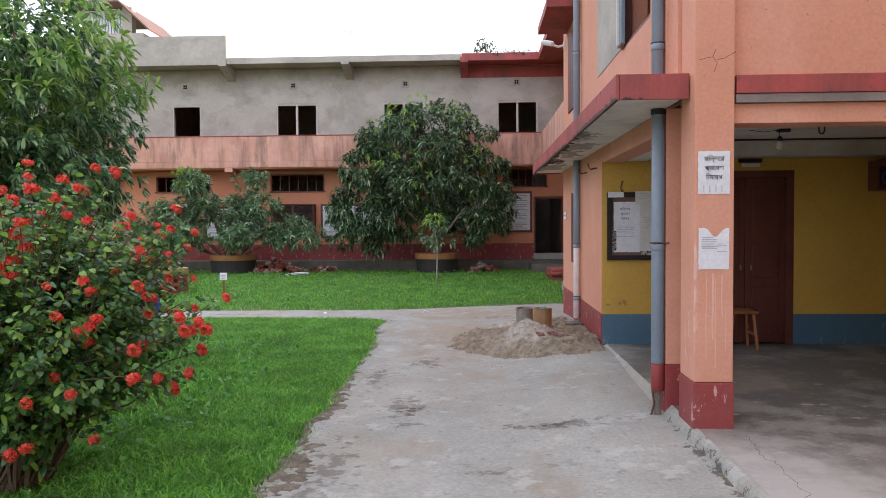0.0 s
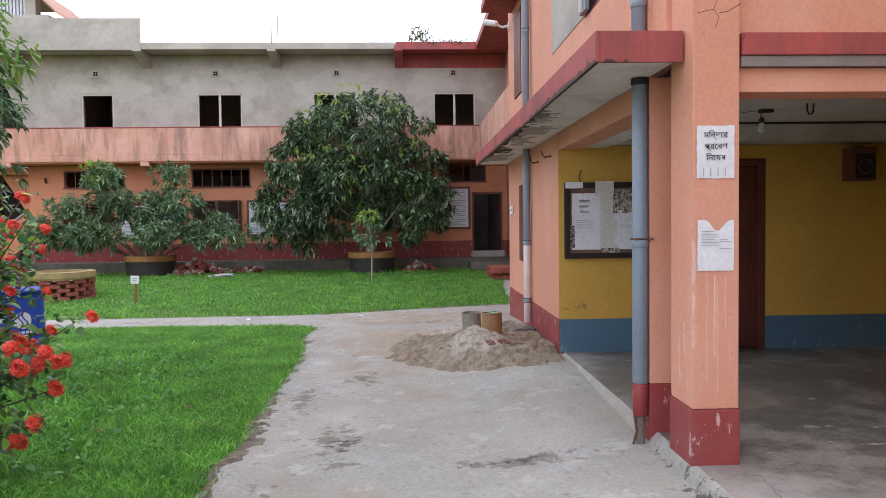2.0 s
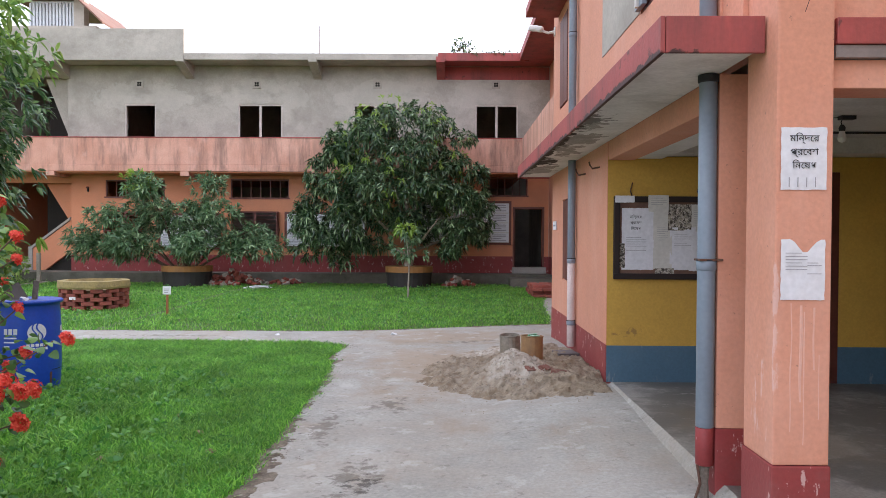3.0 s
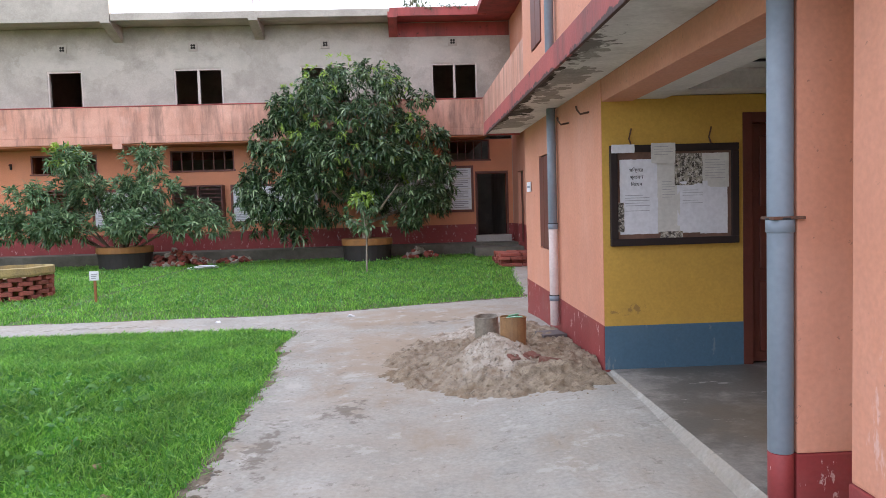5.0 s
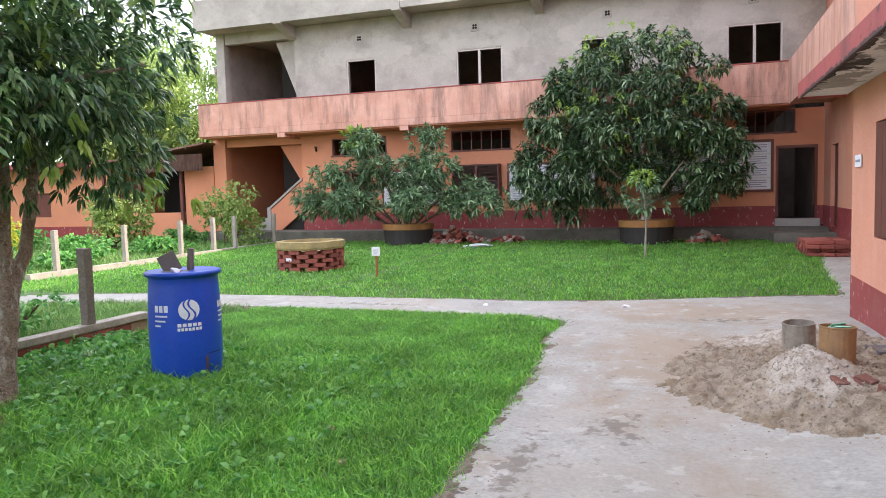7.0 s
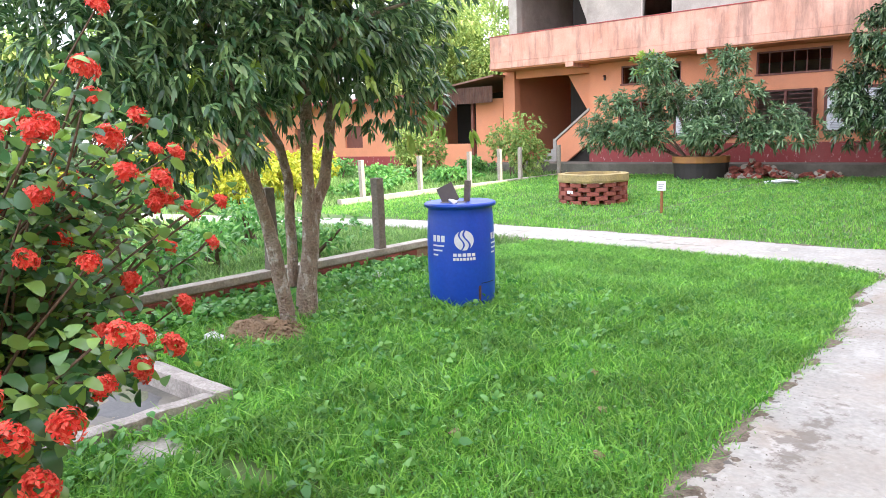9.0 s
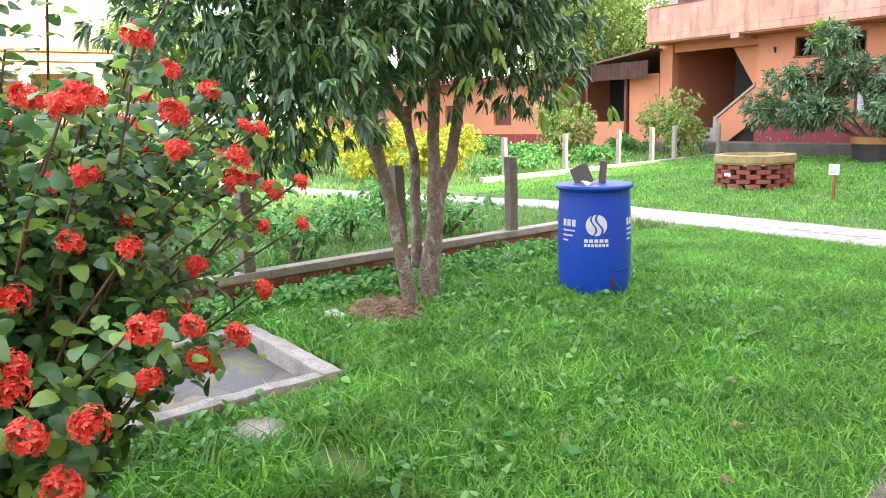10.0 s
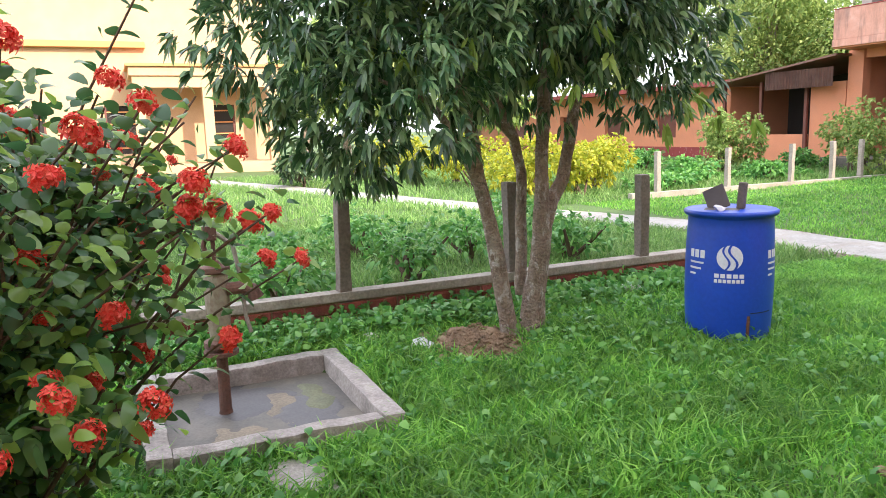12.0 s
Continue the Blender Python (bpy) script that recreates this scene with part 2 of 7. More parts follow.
blotch(REDTRIM, (0.02, 0.015, 0.013), [(1.41, y, 2.44, 0.3, 2.2, 0.045) for y in (6.2, 9.0, 11.2)], 10.0, 2.2, 0.2, 0.45, 0.9, 8.0, (1, 0.7, 1))
blotch(GREY, (0.58, 0.545, 0.485), [(a, 24.62, z, 1.5, 1.0, 0.55) for a, z in ((-9.5, 5.9), (-5.7, 5.95), (-2.0, 5.9), (1.8, 5.95))], 1.6, 1.8, 0.0, 0.1, 0.3)
blotch(GREY, (0.21, 0.19, 0.16), [], 0.9, 2.4, 0.0, 0.7, 0.65, 9.0, (1, 1, 1.6))
blotch(YELLOW, (0.26, 0.15, 0.05), [(2.10, 8.35, 0.66, 0.22, 0.3, 0.07)], 16.0, 4.0, 0.5, 0.9, 0.75, 12.0)
blotch(BLUE, (0.20, 0.25, 0.27), [], 9.0, 2.6, 0.28, 0.4, 0.6, 6.0, (1, 1, 0.3))
blotch(YELLOW, (0.46, 0.26, 0.05), [], 1.4, 2.2, 0.1, 0.8, 0.45)
blotch(CEIL, (0.08, 0.068, 0.055), [(1.48, y, 2.46, 0.3, 1.1, 0.2) for y in (7.2, 8.8, 10.2, 11.6)], 6.0, 2.6, 0.6, 0.8, 0.85)
# Cement darkened for the shadow at the far building's foot.
PLINTH = surface("dark_plinth_cement", (0.17, 0.155, 0.13), (0.09, 0.085, 0.065), 0.9, 2.0, 40, 0.3, (0.05, 0.052, 0.032), 0.7)
# Near black that paints the shade in openings, also used for cracks.
DARK = surface("shade_and_crack_black", (0.03, 0.026, 0.022), (0.02, 0.018, 0.016), 0.9, 1.0, 20, 0.1)


# ---- mesh helpers ----
def part(name, bm, material, parent=None, label="", smooth=False):
    me = bpy.data.meshes.new(name)
    bm.to_mesh(me)
    bm.free()
    me.materials.append(material)
    if smooth:
        for p in me.polygons:
            p.use_smooth = True
    ob = new(name, me)
    if parent is not None:
        ob.parent = parent
    if label:
        ob["label"] = label
    return ob


def thing(name, label, category, at=(0, 0, 0), group="", kind="", rz=0.0):
    ob = new(name)
    ob.matrix_basis = pose(*at, 0, 0, rz)
    ob.empty_display_size = 0.1
    return tagged(ob, label, category, group, kind)


def add_box(bm, x0, x1, y0, y1, z0, z1):
    v = [bm.verts.new(p) for p in ((x0, y0, z0), (x1, y0, z0), (x1, y1, z0), (x0, y1, z0),
                                   (x0, y0, z1), (x1, y0, z1), (x1, y1, z1), (x0, y1, z1))]
    for f in ((3, 2, 1, 0), (4, 5, 6, 7), (0, 1, 5, 4), (1, 2, 6, 5), (2, 3, 7, 6), (3, 0, 4, 7)):
        bm.faces.new([v[i] for i in f])
    return v


def box(x0, x1, y0, y1, z0, z1, bevel=0.0, seg=2):
    bm = bmesh.new()
    add_box(bm, x0, x1, y0, y1, z0, z1)
    if bevel:
        bmesh.ops.bevel(bm, geom=bm.edges[:], offset=bevel, segments=seg, affect="EDGES", profile=0.7)
    return bm


def structure(name, bm, material, label, category="", smooth=False):
    ob = part(name, bm, material, None, "", smooth)
    return tagged(ob, label, category or name.split("_")[0], "", "structure")


def lathe(profile, seg=24, z0=0.0):
    """A turned shape from (radius, height) pairs, closed at both ends."""
    bm = bmesh.new()
    rings = []
    for r, z in profile:
        rings.append([bm.verts.new((r * math.cos(2 * math.pi * i / seg), r * math.sin(2 * math.pi * i / seg), z + z0)) for i in range(seg)])
    for a, b in zip(rings, rings[1:]):
        for i in range(seg):
            j = (i + 1) % seg
            bm.faces.new((a[i], a[j], b[j], b[i]))
    bm.faces.new(rings[0][::-1])
    bm.faces.new(rings[-1])
    return bm


def add_tube(bm, pts, radii, seg=8):
    """A tapered tube through points."""
    pts = [Vector(p) for p in pts]
    rings = []
    for i, p in enumerate(pts):
        d = (pts[min(i + 1, len(pts) - 1)] - pts[max(i - 1, 0)]).normalized()
        a = d.orthogonal() if i == 0 else a - d * a.dot(d)
        a.normalize()
        b = d.cross(a)
        r = radii[i] if not isinstance(radii, (int, float)) else radii
        rings.append([bm.verts.new(p + r * (math.cos(2 * math.pi * k / seg) * a + math.sin(2 * math.pi * k / seg) * b)) for k in range(seg)])
    for r0, r1 in zip(rings, rings[1:]):
        for k in range(seg):
            j = (k + 1) % seg
            bm.faces.new((r0[k], r0[j], r1[j], r1[k]))
    bm.faces.new(rings[0][::-1])
    bm.faces.new(rings[-1])


def tube(pts, radii, seg=8):
    bm = bmesh.new()
    add_tube(bm, pts, radii, seg)
    bmesh.ops.recalc_face_normals(bm, faces=bm.faces[:])
    return bm


def wall_with_holes(x0, x1, z0, z1, y0, y1, holes, bm=None):
    """A wall along x, thickness y0..y1, with rectangular holes (x0, x1, z0, z1) cut through it."""
    bm = bm or bmesh.new()
    xs = sorted({x0, x1, *[min(max(v, x0), x1) for h in holes for v in h[:2]]})
    zs = sorted({z0, z1, *[min(max(v, z0), z1) for h in holes for v in h[2:]]})

    def solid(i, j):
        if i < 0 or j < 0 or i >= len(xs) - 1 or j >= len(zs) - 1:
            return False
        cx, cz = (xs[i] + xs[i + 1]) / 2, (zs[j] + zs[j + 1]) / 2
        return not any(h[0] < cx < h[1] and h[2] < cz < h[3] for h in holes)
    pos = {}

    def v(x, y, z):
        k = (round(x, 4), round(y, 4), round(z, 4))
        if k not in pos:
            pos[k] = bm.verts.new((x, y, z))
        return pos[k]
    for i in range(len(xs) - 1):
        for j in range(len(zs) - 1):
            if not solid(i, j):
                continue
            a, b, c, d = xs[i], xs[i + 1], zs[j], zs[j + 1]
            bm.faces.new((v(a, y0, c), v(b, y0, c), v(b, y0, d), v(a, y0, d)))
            bm.faces.new((v(a, y1, d), v(b, y1, d), v(b, y1, c), v(a, y1, c)))
            if not solid(i - 1, j):
                bm.faces.new((v(a, y1, c), v(a, y0, c), v(a, y0, d), v(a, y1, d)))
            if not solid(i + 1, j):
                bm.faces.new((v(b, y0, c), v(b, y1, c), v(b, y1, d), v(b, y0, d)))
            if not solid(i, j - 1):
                bm.faces.new((v(a, y1, c), v(b, y1, c), v(b, y0, c), v(a, y0, c)))
            if not solid(i, j + 1):
                bm.faces.new((v(a, y0, d), v(b, y0, d), v(b, y1, d), v(a, y1, d)))
    return bm


def turned(bm, m):
    bmesh.ops.transform(bm, matrix=m, verts=bm.verts[:])
    return bm


def raw_mesh(name, verts, faces_flat, sizes, material, smooth=False):
    """A mesh from numpy arrays: vertices (n, 3), flat corner indices and face sizes."""
    me = bpy.data.meshes.new(name)
    me.vertices.add(len(verts))
    me.vertices.foreach_set("co", np.asarray(verts, dtype=np.float32).ravel())
    me.loops.add(len(faces_flat))
    me.loops.foreach_set("vertex_index", np.asarray(faces_flat, dtype=np.int32))
    me.polygons.add(len(sizes))
    starts = np.concatenate(([0], np.cumsum(sizes)[:-1])).astype(np.int32)
    me.polygons.foreach_set("loop_start", starts)
    me.polygons.foreach_set("loop_total", np.asarray(sizes, dtype=np.int32))
    me.update(calc_edges=True)
    me.validate()
    me.materials.append(material)
    if smooth:
        me.polygons.foreach_set("use_smooth", np.ones(len(sizes), dtype=bool))
    return new(name, me)


# ---- ground ----
def lerp(a, b, t):
    return a + (b - a) * t


def smooth(t):
    t = np.clip(t, 0, 1)
    return t * t * (3 - 2 * t)


def ground_z(x, y):
    """Height of the open ground: a gentle rise to the porch and to the far building."""
    x, y = np.asarray(x, float), np.asarray(y, float)
    z = 0.10 * smooth((x - 0.4) / 1.5) * smooth((14 - y) / 3)
    z = z + 0.06 * smooth((x - 0.6) / 1.2) * smooth((y - 5.5) / 2.5) * smooth((13 - y) / 3)
    z = z + 0.09 * smooth((y - 15) / 7)
    z = z + 0.06 * smooth((-3.2 - x) / 1.5) * smooth((12 - y) / 3)
    return z


TABLE = np.random.default_rng(3).uniform(-1, 1, (64, 64))


def lattice(x, y):
    """Smooth value noise, -1..1, one cell a unit."""
    i, j = np.floor(x).astype(int), np.floor(y).astype(int)
    u, w = smooth(x - i), smooth(y - j)
    g = lambda a, b: TABLE[a % 64, b % 64]
    return lerp(lerp(g(i, j), g(i + 1, j), u), lerp(g(i, j + 1), g(i + 1, j + 1), u), w)


def wob(x, y, s=1.0, seed=0.0):
    """Layered smooth noise, about -1..1."""
    x, y = np.asarray(x, float) * s * 0.6 + 7.3 * seed + 50, np.asarray(y, float) * s * 0.6 - 3.9 * seed + 50
    c, q = 0.8, 0.6
    return 1.1 * (lattice(x, y) + 0.5 * lattice(2.1 * (c * x - q * y), 2.1 * (q * x + c * y)) + 0.25 * lattice(4.3 * (c * x + q * y), 4.3 * (c * y - q * x))) / 1.3


def path_depth(x, y):
    """Distance inside the paved ground (positive) or outside (negative)."""
    x, y = np.asarray(x, float), np.asarray(y, float)
    edge = -0.90 - 0.02 * (y - 5)
    walk_in = np.minimum(np.minimum(x - edge, 11.75 - y), 4.0 - x)
    corner = np.minimum(np.minimum(x + 1.15, 15.0 - y), np.minimum(y - 11.0, 4.0 - x))
    bend = 0.30 * np.minimum(x + 8.0, 0)
    near_edge = 12.05 - 0.35 * smooth((x + 1.9) / 0.9) + bend
    far_edge = 13.15 + 0.03 * np.maximum(x + 6.6, 0) + 1.0 * smooth((x + 1.5) / 4) + bend
    cross = np.minimum(np.minimum(y - near_edge, far_edge - y), np.minimum(x + 30.0, 4.0 - x))
    side = np.minimum(np.minimum(x - 2.15 - 0.11 * np.maximum(y - 14.3, 0), 24 - y), np.minimum(y - 13, 4 - x))
    d = np.maximum(np.maximum(walk_in, cross), side)
    d = np.where((x > -1.15) & (y > 10.5) & (y < far_edge), np.maximum(d, np.minimum(x + 1.15, far_edge - y)), d)
    return d + 0.05 * wob(x, y, 1.6) + 0.025 * wob(x, y, 6.0, 2.0)


def grid_sheet(name, xs, ys, zfun, keep, material):
    X, Y = np.meshgrid(xs, ys, indexing="ij")
    Z = zfun(X, Y)
    ok = keep(X, Y)
    nx, ny = len(xs), len(ys)
    idx = np.arange(nx * ny).reshape(nx, ny)
    cell = ok[:-1, :-1] | ok[1:, :-1] | ok[:-1, 1:] | ok[1:, 1:]
    q = np.stack((idx[:-1, :-1], idx[1:, :-1], idx[1:, 1:], idx[:-1, 1:]), -1)[cell]
    used = np.unique(q)
    remap = -np.ones(nx * ny, int)
    remap[used] = np.arange(len(used))
    verts = np.stack((X.ravel(), Y.ravel(), Z.ravel()), -1)[used]
    return raw_mesh(name, verts, remap[q].ravel(), np.full(len(q), 4), material, True)


gx = np.concatenate((np.array([-900, -400, -150, -70, -40]), np.arange(-30, 8.01, 0.2), np.array([20, 60, 150, 400, 900])))
gy = np.concatenate((np.array([-900, -400, -150, -60, -25]), np.arange(-10, 30.01, 0.2), np.array([45, 80, 150, 400, 900])))
ground = grid_sheet("ground", gx, gy, lambda x, y: ground_z(x, y) + 0.006 * wob(x, y, 2.5) - 0.01 - 0.16 * ((x > -4.45) & (x < -3.45) & (y > 4.75) & (y < 5.9)), lambda x, y: x > -1e9, SOIL)
tagged(ground, "green lawn soil with short grass over the courtyard", "ground", "", "structure")
path = grid_sheet("path", np.arange(-26, 4.0, 0.06), np.arange(-6, 24.0, 0.06),
                  lambda x, y: ground_z(x, y) + np.clip(path_depth(x, y) * 0.25, -0.05, 0.012) + 0.003 * wob(x, y, 4.0),
                  lambda x, y: path_depth(x, y) > -0.12, PATHC)
tagged(path, "worn pale concrete path with cracks and sandy dirt", "path", "", "structure")

# ---- further materials ----
BARK = surface("grey_brown_bark", (0.38, 0.295, 0.22), (0.22, 0.165, 0.122), 0.9, 6.0, 60, 1.0, (0.46, 0.41, 0.34), 0.7, relief=0.012, vary=0.25, stain_scale=9.0)
blotch(BARK, (0.56, 0.53, 0.47), [], 13.0, 2.6, 0.08, 0.3, 0.75, 6.0, (1, 1, 0.6))
blotch(BARK, (0.07, 0.048, 0.035), [], 20.0, 2.6, 0.2, 0.5, 0.55, 6.0, (1, 1, 0.3))
TWIG = surface("brown_twig", (0.13, 0.085, 0.055), (0.09, 0.06, 0.04), 0.85, 8.0, 90, 0.3)
MANGO = leafy("mango_leaf", (0.022, 0.062, 0.022), (0.25, 0.35, 0.17), 0.28, 0.15, 0.4, 0.35)
OLEANDER = leafy("shrub_leaf", (0.085, 0.17, 0.08), (0.32, 0.44, 0.22), 0.3, 0.25, 0.4, 0.25)
# Brighter leaf green that paints in the light on the crown's top.
CROWNTOP = leafy("toplight_crown_leaf", (0.12, 0.26, 0.05), (0.40, 0.56, 0.14), 0.35, 0.4, 0.6, 0.25)
LYCHEE = leafy("dark_drooping_leaf", (0.042, 0.115, 0.046), (0.30, 0.46, 0.19), 0.28, 0.32, 0.46, 0.25)
YOUNG = leafy("young_bright_leaf", (0.22, 0.36, 0.05), (0.34, 0.46, 0.10), 0.5, 0.45, 0.6)
IXORA = leafy("ixora_leaf", (0.05, 0.14, 0.05), (0.32, 0.52, 0.09), 0.28, 0.42, 0.42, 0.25)
PETAL = leafy("red_petal", (0.72, 0.045, 0.028), (0.85, 0.17, 0.10), 0.55, 0.25, 0.6)
GRASS = leafy("grass_blade", (0.085, 0.28, 0.038), (0.36, 0.68, 0.11), 0.42, 0.5, 0.6, 0.36)
MEADOW = leafy("garden_grass_blade", (0.105, 0.24, 0.05), (0.32, 0.50, 0.15), 0.45, 0.45, 0.6, 0.35)
WEED = leafy("broad_weed_leaf", (0.07, 0.25, 0.05), (0.24, 0.50, 0.11), 0.45, 0.35, 0.6, 0.2)
WOODS = leafy("far_foliage", (0.17, 0.29, 0.07), (0.45, 0.54, 0.16), 0.6, 0.45, 0.65)
CROTON = leafy("yellow_hedge_leaf", (0.30, 0.38, 0.03), (0.55, 0.50, 0.03), 0.55, 0.45, 0.7)
WOOD = surface("dark_brown_door_wood", (0.13, 0.035, 0.022), (0.085, 0.022, 0.016), 0.45, 3.0, 40, 0.15, (0.12, 0.05, 0.03), 0.4, streak=True)
BLACKWOOD = surface("blackened_frame_wood", (0.026, 0.014, 0.012), (0.018, 0.011, 0.01), 0.8, 4.0, 50, 0.1)
STOOLW = surface("orange_varnished_wood", (0.30, 0.11, 0.035), (0.22, 0.08, 0.03), 0.4, 4.0, 60, 0.1)
PAPER = surface("white_paper", (0.74, 0.75, 0.78), (0.68, 0.69, 0.73), 0.8, 3.0, 30, 0.08, (0.55, 0.55, 0.55), 0.3)
PAPER2 = surface("cream_paper", (0.66, 0.65, 0.6), (0.58, 0.57, 0.53), 0.8, 4.0, 30, 0.08)
INK = surface("black_ink", (0.02, 0.02, 0.025), (0.03, 0.03, 0.035), 0.7, 10, 50, 0)
GREYINK = surface("grey_print", (0.36, 0.36, 0.38), (0.28, 0.28, 0.30), 0.8, 40, 90, 0)
COLLAGE = surface("torn_printed_photo", (0.45, 0.42, 0.33), (0.06, 0.05, 0.05), 0.7, 38.0, 90, 0.1)
blotch(COLLAGE, (0.035, 0.026, 0.022), [], 36.0, 3.0, 0.0, 0.15, 0.9, 4.0)
blotch(COLLAGE, (0.62, 0.58, 0.52), [], 52.0, 3.0, 0.1, 0.2, 0.8, 4.0)
CORK = surface("brown_board_backing", (0.20, 0.11, 0.075), (0.13, 0.075, 0.055), 0.85, 8, 60, 0.1)
PVC = surface("grey_plastic_pipe", (0.23, 0.28, 0.335), (0.185, 0.23, 0.28), 0.5, 2.5, 40, 0.06, (0.40, 0.38, 0.36), 0.4, streak=True)
PVCWHITE = surface("paint_spattered_pipe", (0.70, 0.60, 0.58), (0.62, 0.52, 0.5), 0.55, 3, 40, 0.08, (0.3, 0.32, 0.36), 0.5)
BARRELBLUE = surface("blue_drum_plastic", (0.012, 0.075, 0.52), (0.010, 0.06, 0.44), 0.38, 2.0, 40, 0.05, (0.03, 0.07, 0.25), 0.3)
WHITEP = surface("white_stencil_paint", (0.72, 0.75, 0.8), (0.62, 0.66, 0.72), 0.6, 6, 60, 0)
RUST = surface("rusty_iron", (0.14, 0.065, 0.04), (0.08, 0.045, 0.032), 0.8, 9, 70, 0.4, (0.20, 0.15, 0.11), 0.5, vary=0.2)
IRONGREEN = surface("weathered_green_paint_iron", (0.30, 0.28, 0.19), (0.16, 0.10, 0.065), 0.7, 9, 70, 0.3)
SAND = surface("damp_grey_sand", (0.31, 0.25, 0.175), (0.17, 0.132, 0.09), 0.95, 9.0, 90, 0.6, (0.42, 0.37, 0.30), 0.5, vary=0.2)
BRICK = surface("red_brick", (0.28, 0.075, 0.05), (0.22, 0.065, 0.05), 0.9, 7, 60, 0.3, (0.12, 0.09, 0.07), 0.5, rand=0.3, vary=0.2)
blotch(SAND, (0.50, 0.455, 0.39), [(1.05, 8.8, 0.3, 0.45, 0.6, 0.6), (0.9, 11.0, 0.2, 0.6, 0.8, 0.5)], 6.0, 1.8, 0.2, 0.6, 0.75)
blotch(SAND, (0.17, 0.115, 0.065), [], 5.0, 2.5, -0.05, 0.45, 0.7)
blotch(SAND, (0.075, 0.06, 0.043), [], 24.0, 2.6, 0.1, 0.4, 0.65, 6.0)
DUSTBRICK = surface("dusty_red_brick", (0.19, 0.07, 0.048), (0.13, 0.06, 0.045), 0.9, 7, 60, 0.3, (0.33, 0.27, 0.21), 0.7, vary=0.2, stain_scale=6.0)
MOSSRING = surface("mossy_yellow_cement", (0.38, 0.29, 0.11), (0.24, 0.19, 0.09), 0.9, 5, 50, 0.3, (0.10, 0.09, 0.06), 0.5, vary=0.2)
TUBBLACK = surface("black_tub", (0.022, 0.02, 0.02), (0.03, 0.026, 0.024), 0.7, 5, 50, 0.1)
TUBBAND = surface("faded_orange_band", (0.34, 0.155, 0.035), (0.26, 0.12, 0.04), 0.7, 5, 50, 0.1, (0.15, 0.1, 0.06), 0.4)
POSTC = surface("weathered_concrete_post", (0.20, 0.17, 0.14), (0.13, 0.11, 0.09), 0.95, 6, 50, 0.4, (0.28, 0.20, 0.15), 0.4, vary=0.2)
POSTPALE = surface("pale_concrete_post", (0.36, 0.32, 0.27), (0.28, 0.25, 0.21), 0.95, 6, 50, 0.3, vary=0.2)
RAILC = surface("pale_concrete_kerb", (0.40, 0.36, 0.30), (0.27, 0.25, 0.205), 0.95, 4, 50, 0.3, (0.16, 0.15, 0.11), 0.5, vary=0.2)
blotch(RAILC, (0.09, 0.085, 0.055), [], 6.0, 2.4, 0.15, 0.6, 0.8)
blotch(POSTC, (0.05, 0.042, 0.033), [], 7.0, 2.4, 0.2, 0.7, 0.75, stretch=(1, 1, 0.5))
BASINC = surface("wet_cement", (0.40, 0.365, 0.325), (0.25, 0.225, 0.20), 0.85, 5, 60, 0.4, (0.09, 0.085, 0.065), 0.75, stain_scale=4.0, vary=0.2)
BASINFLOOR = surface("puddled_cement", (0.14, 0.132, 0.104), (0.07, 0.068, 0.06), 0.6, 2.6, 60, 0.05, (0.29, 0.25, 0.18), 0.5, stain_scale=2.3, vary=0.15)
EARTH = surface("bare_brown_earth", (0.31, 0.215, 0.13), (0.2, 0.14, 0.088), 0.95, 6, 90, 0.5, vary=0.2)
TIN = surface("rusted_corrugated_tin", (0.22, 0.11, 0.075), (0.15, 0.08, 0.06), 0.65, 3, 40, 0.1, (0.3, 0.26, 0.22), 0.3, metal=0.2)
TINWHITE = surface("pale_corrugated_tin", (0.66, 0.69, 0.72), (0.55, 0.57, 0.6), 0.5, 3, 40, 0.05, metal=0.2)
CREAM = surface("cream_house_paint", (0.54, 0.36, 0.21), (0.48, 0.31, 0.17), 0.8, 0.8, 30, 0.1, (0.48, 0.32, 0.17), 0.3)
CREAMTRIM = surface("ochre_trim_paint", (0.60, 0.28, 0.10), (0.52, 0.24, 0.09), 0.8, 1.0, 30, 0.1)
STEEL = surface("dull_tin_can", (0.42, 0.38, 0.32), (0.22, 0.19, 0.155), 0.55, 14, 60, 0.15, (0.10, 0.08, 0.06), 0.8, metal=0.4, streak=True, stain_scale=6.0)
OCHRECAN = surface("stained_ochre_can", (0.36, 0.21, 0.09), (0.28, 0.16, 0.08), 0.6, 12, 60, 0.1, (0.12, 0.085, 0.05), 0.8, metal=0.25, streak=True, stain_scale=6.0)
PLASTICW = surface("white_plastic", (0.75, 0.75, 0.74), (0.7, 0.7, 0.69), 0.5, 5, 40, 0.02)
DARKSHEET = surface("dark_grey_sheet", (0.11, 0.095, 0.095), (0.085, 0.075, 0.075), 0.6, 5, 40, 0.05)
FRAMEP = surface("pale_window_frame", (0.58, 0.52, 0.47), (0.5, 0.45, 0.41), 0.6, 5, 40, 0.05)
FRAMEBR = surface("brown_window_frame", (0.16, 0.05, 0.035), (0.12, 0.04, 0.03), 0.55, 5, 40, 0.1)
GREENSTUFF = surface("green_plastic_scrap", (0.12, 0.42, 0.22), (0.5, 0.6, 0.55), 0.5, 20, 60, 0)

# ---- foliage ----
rng = np.random.default_rng(7)


def unit(v):
    return v / np.maximum(np.linalg.norm(v, axis=-1, keepdims=True), 1e-9)


LANCE = ((0.32, 0.5, 0.12), (0.70, 0.38, 0.5))
OVAL = ((0.12, 0.30, 0.03), (0.35, 0.50, 0.15), (0.62, 0.46, 0.42), (0.86, 0.27, 0.8))


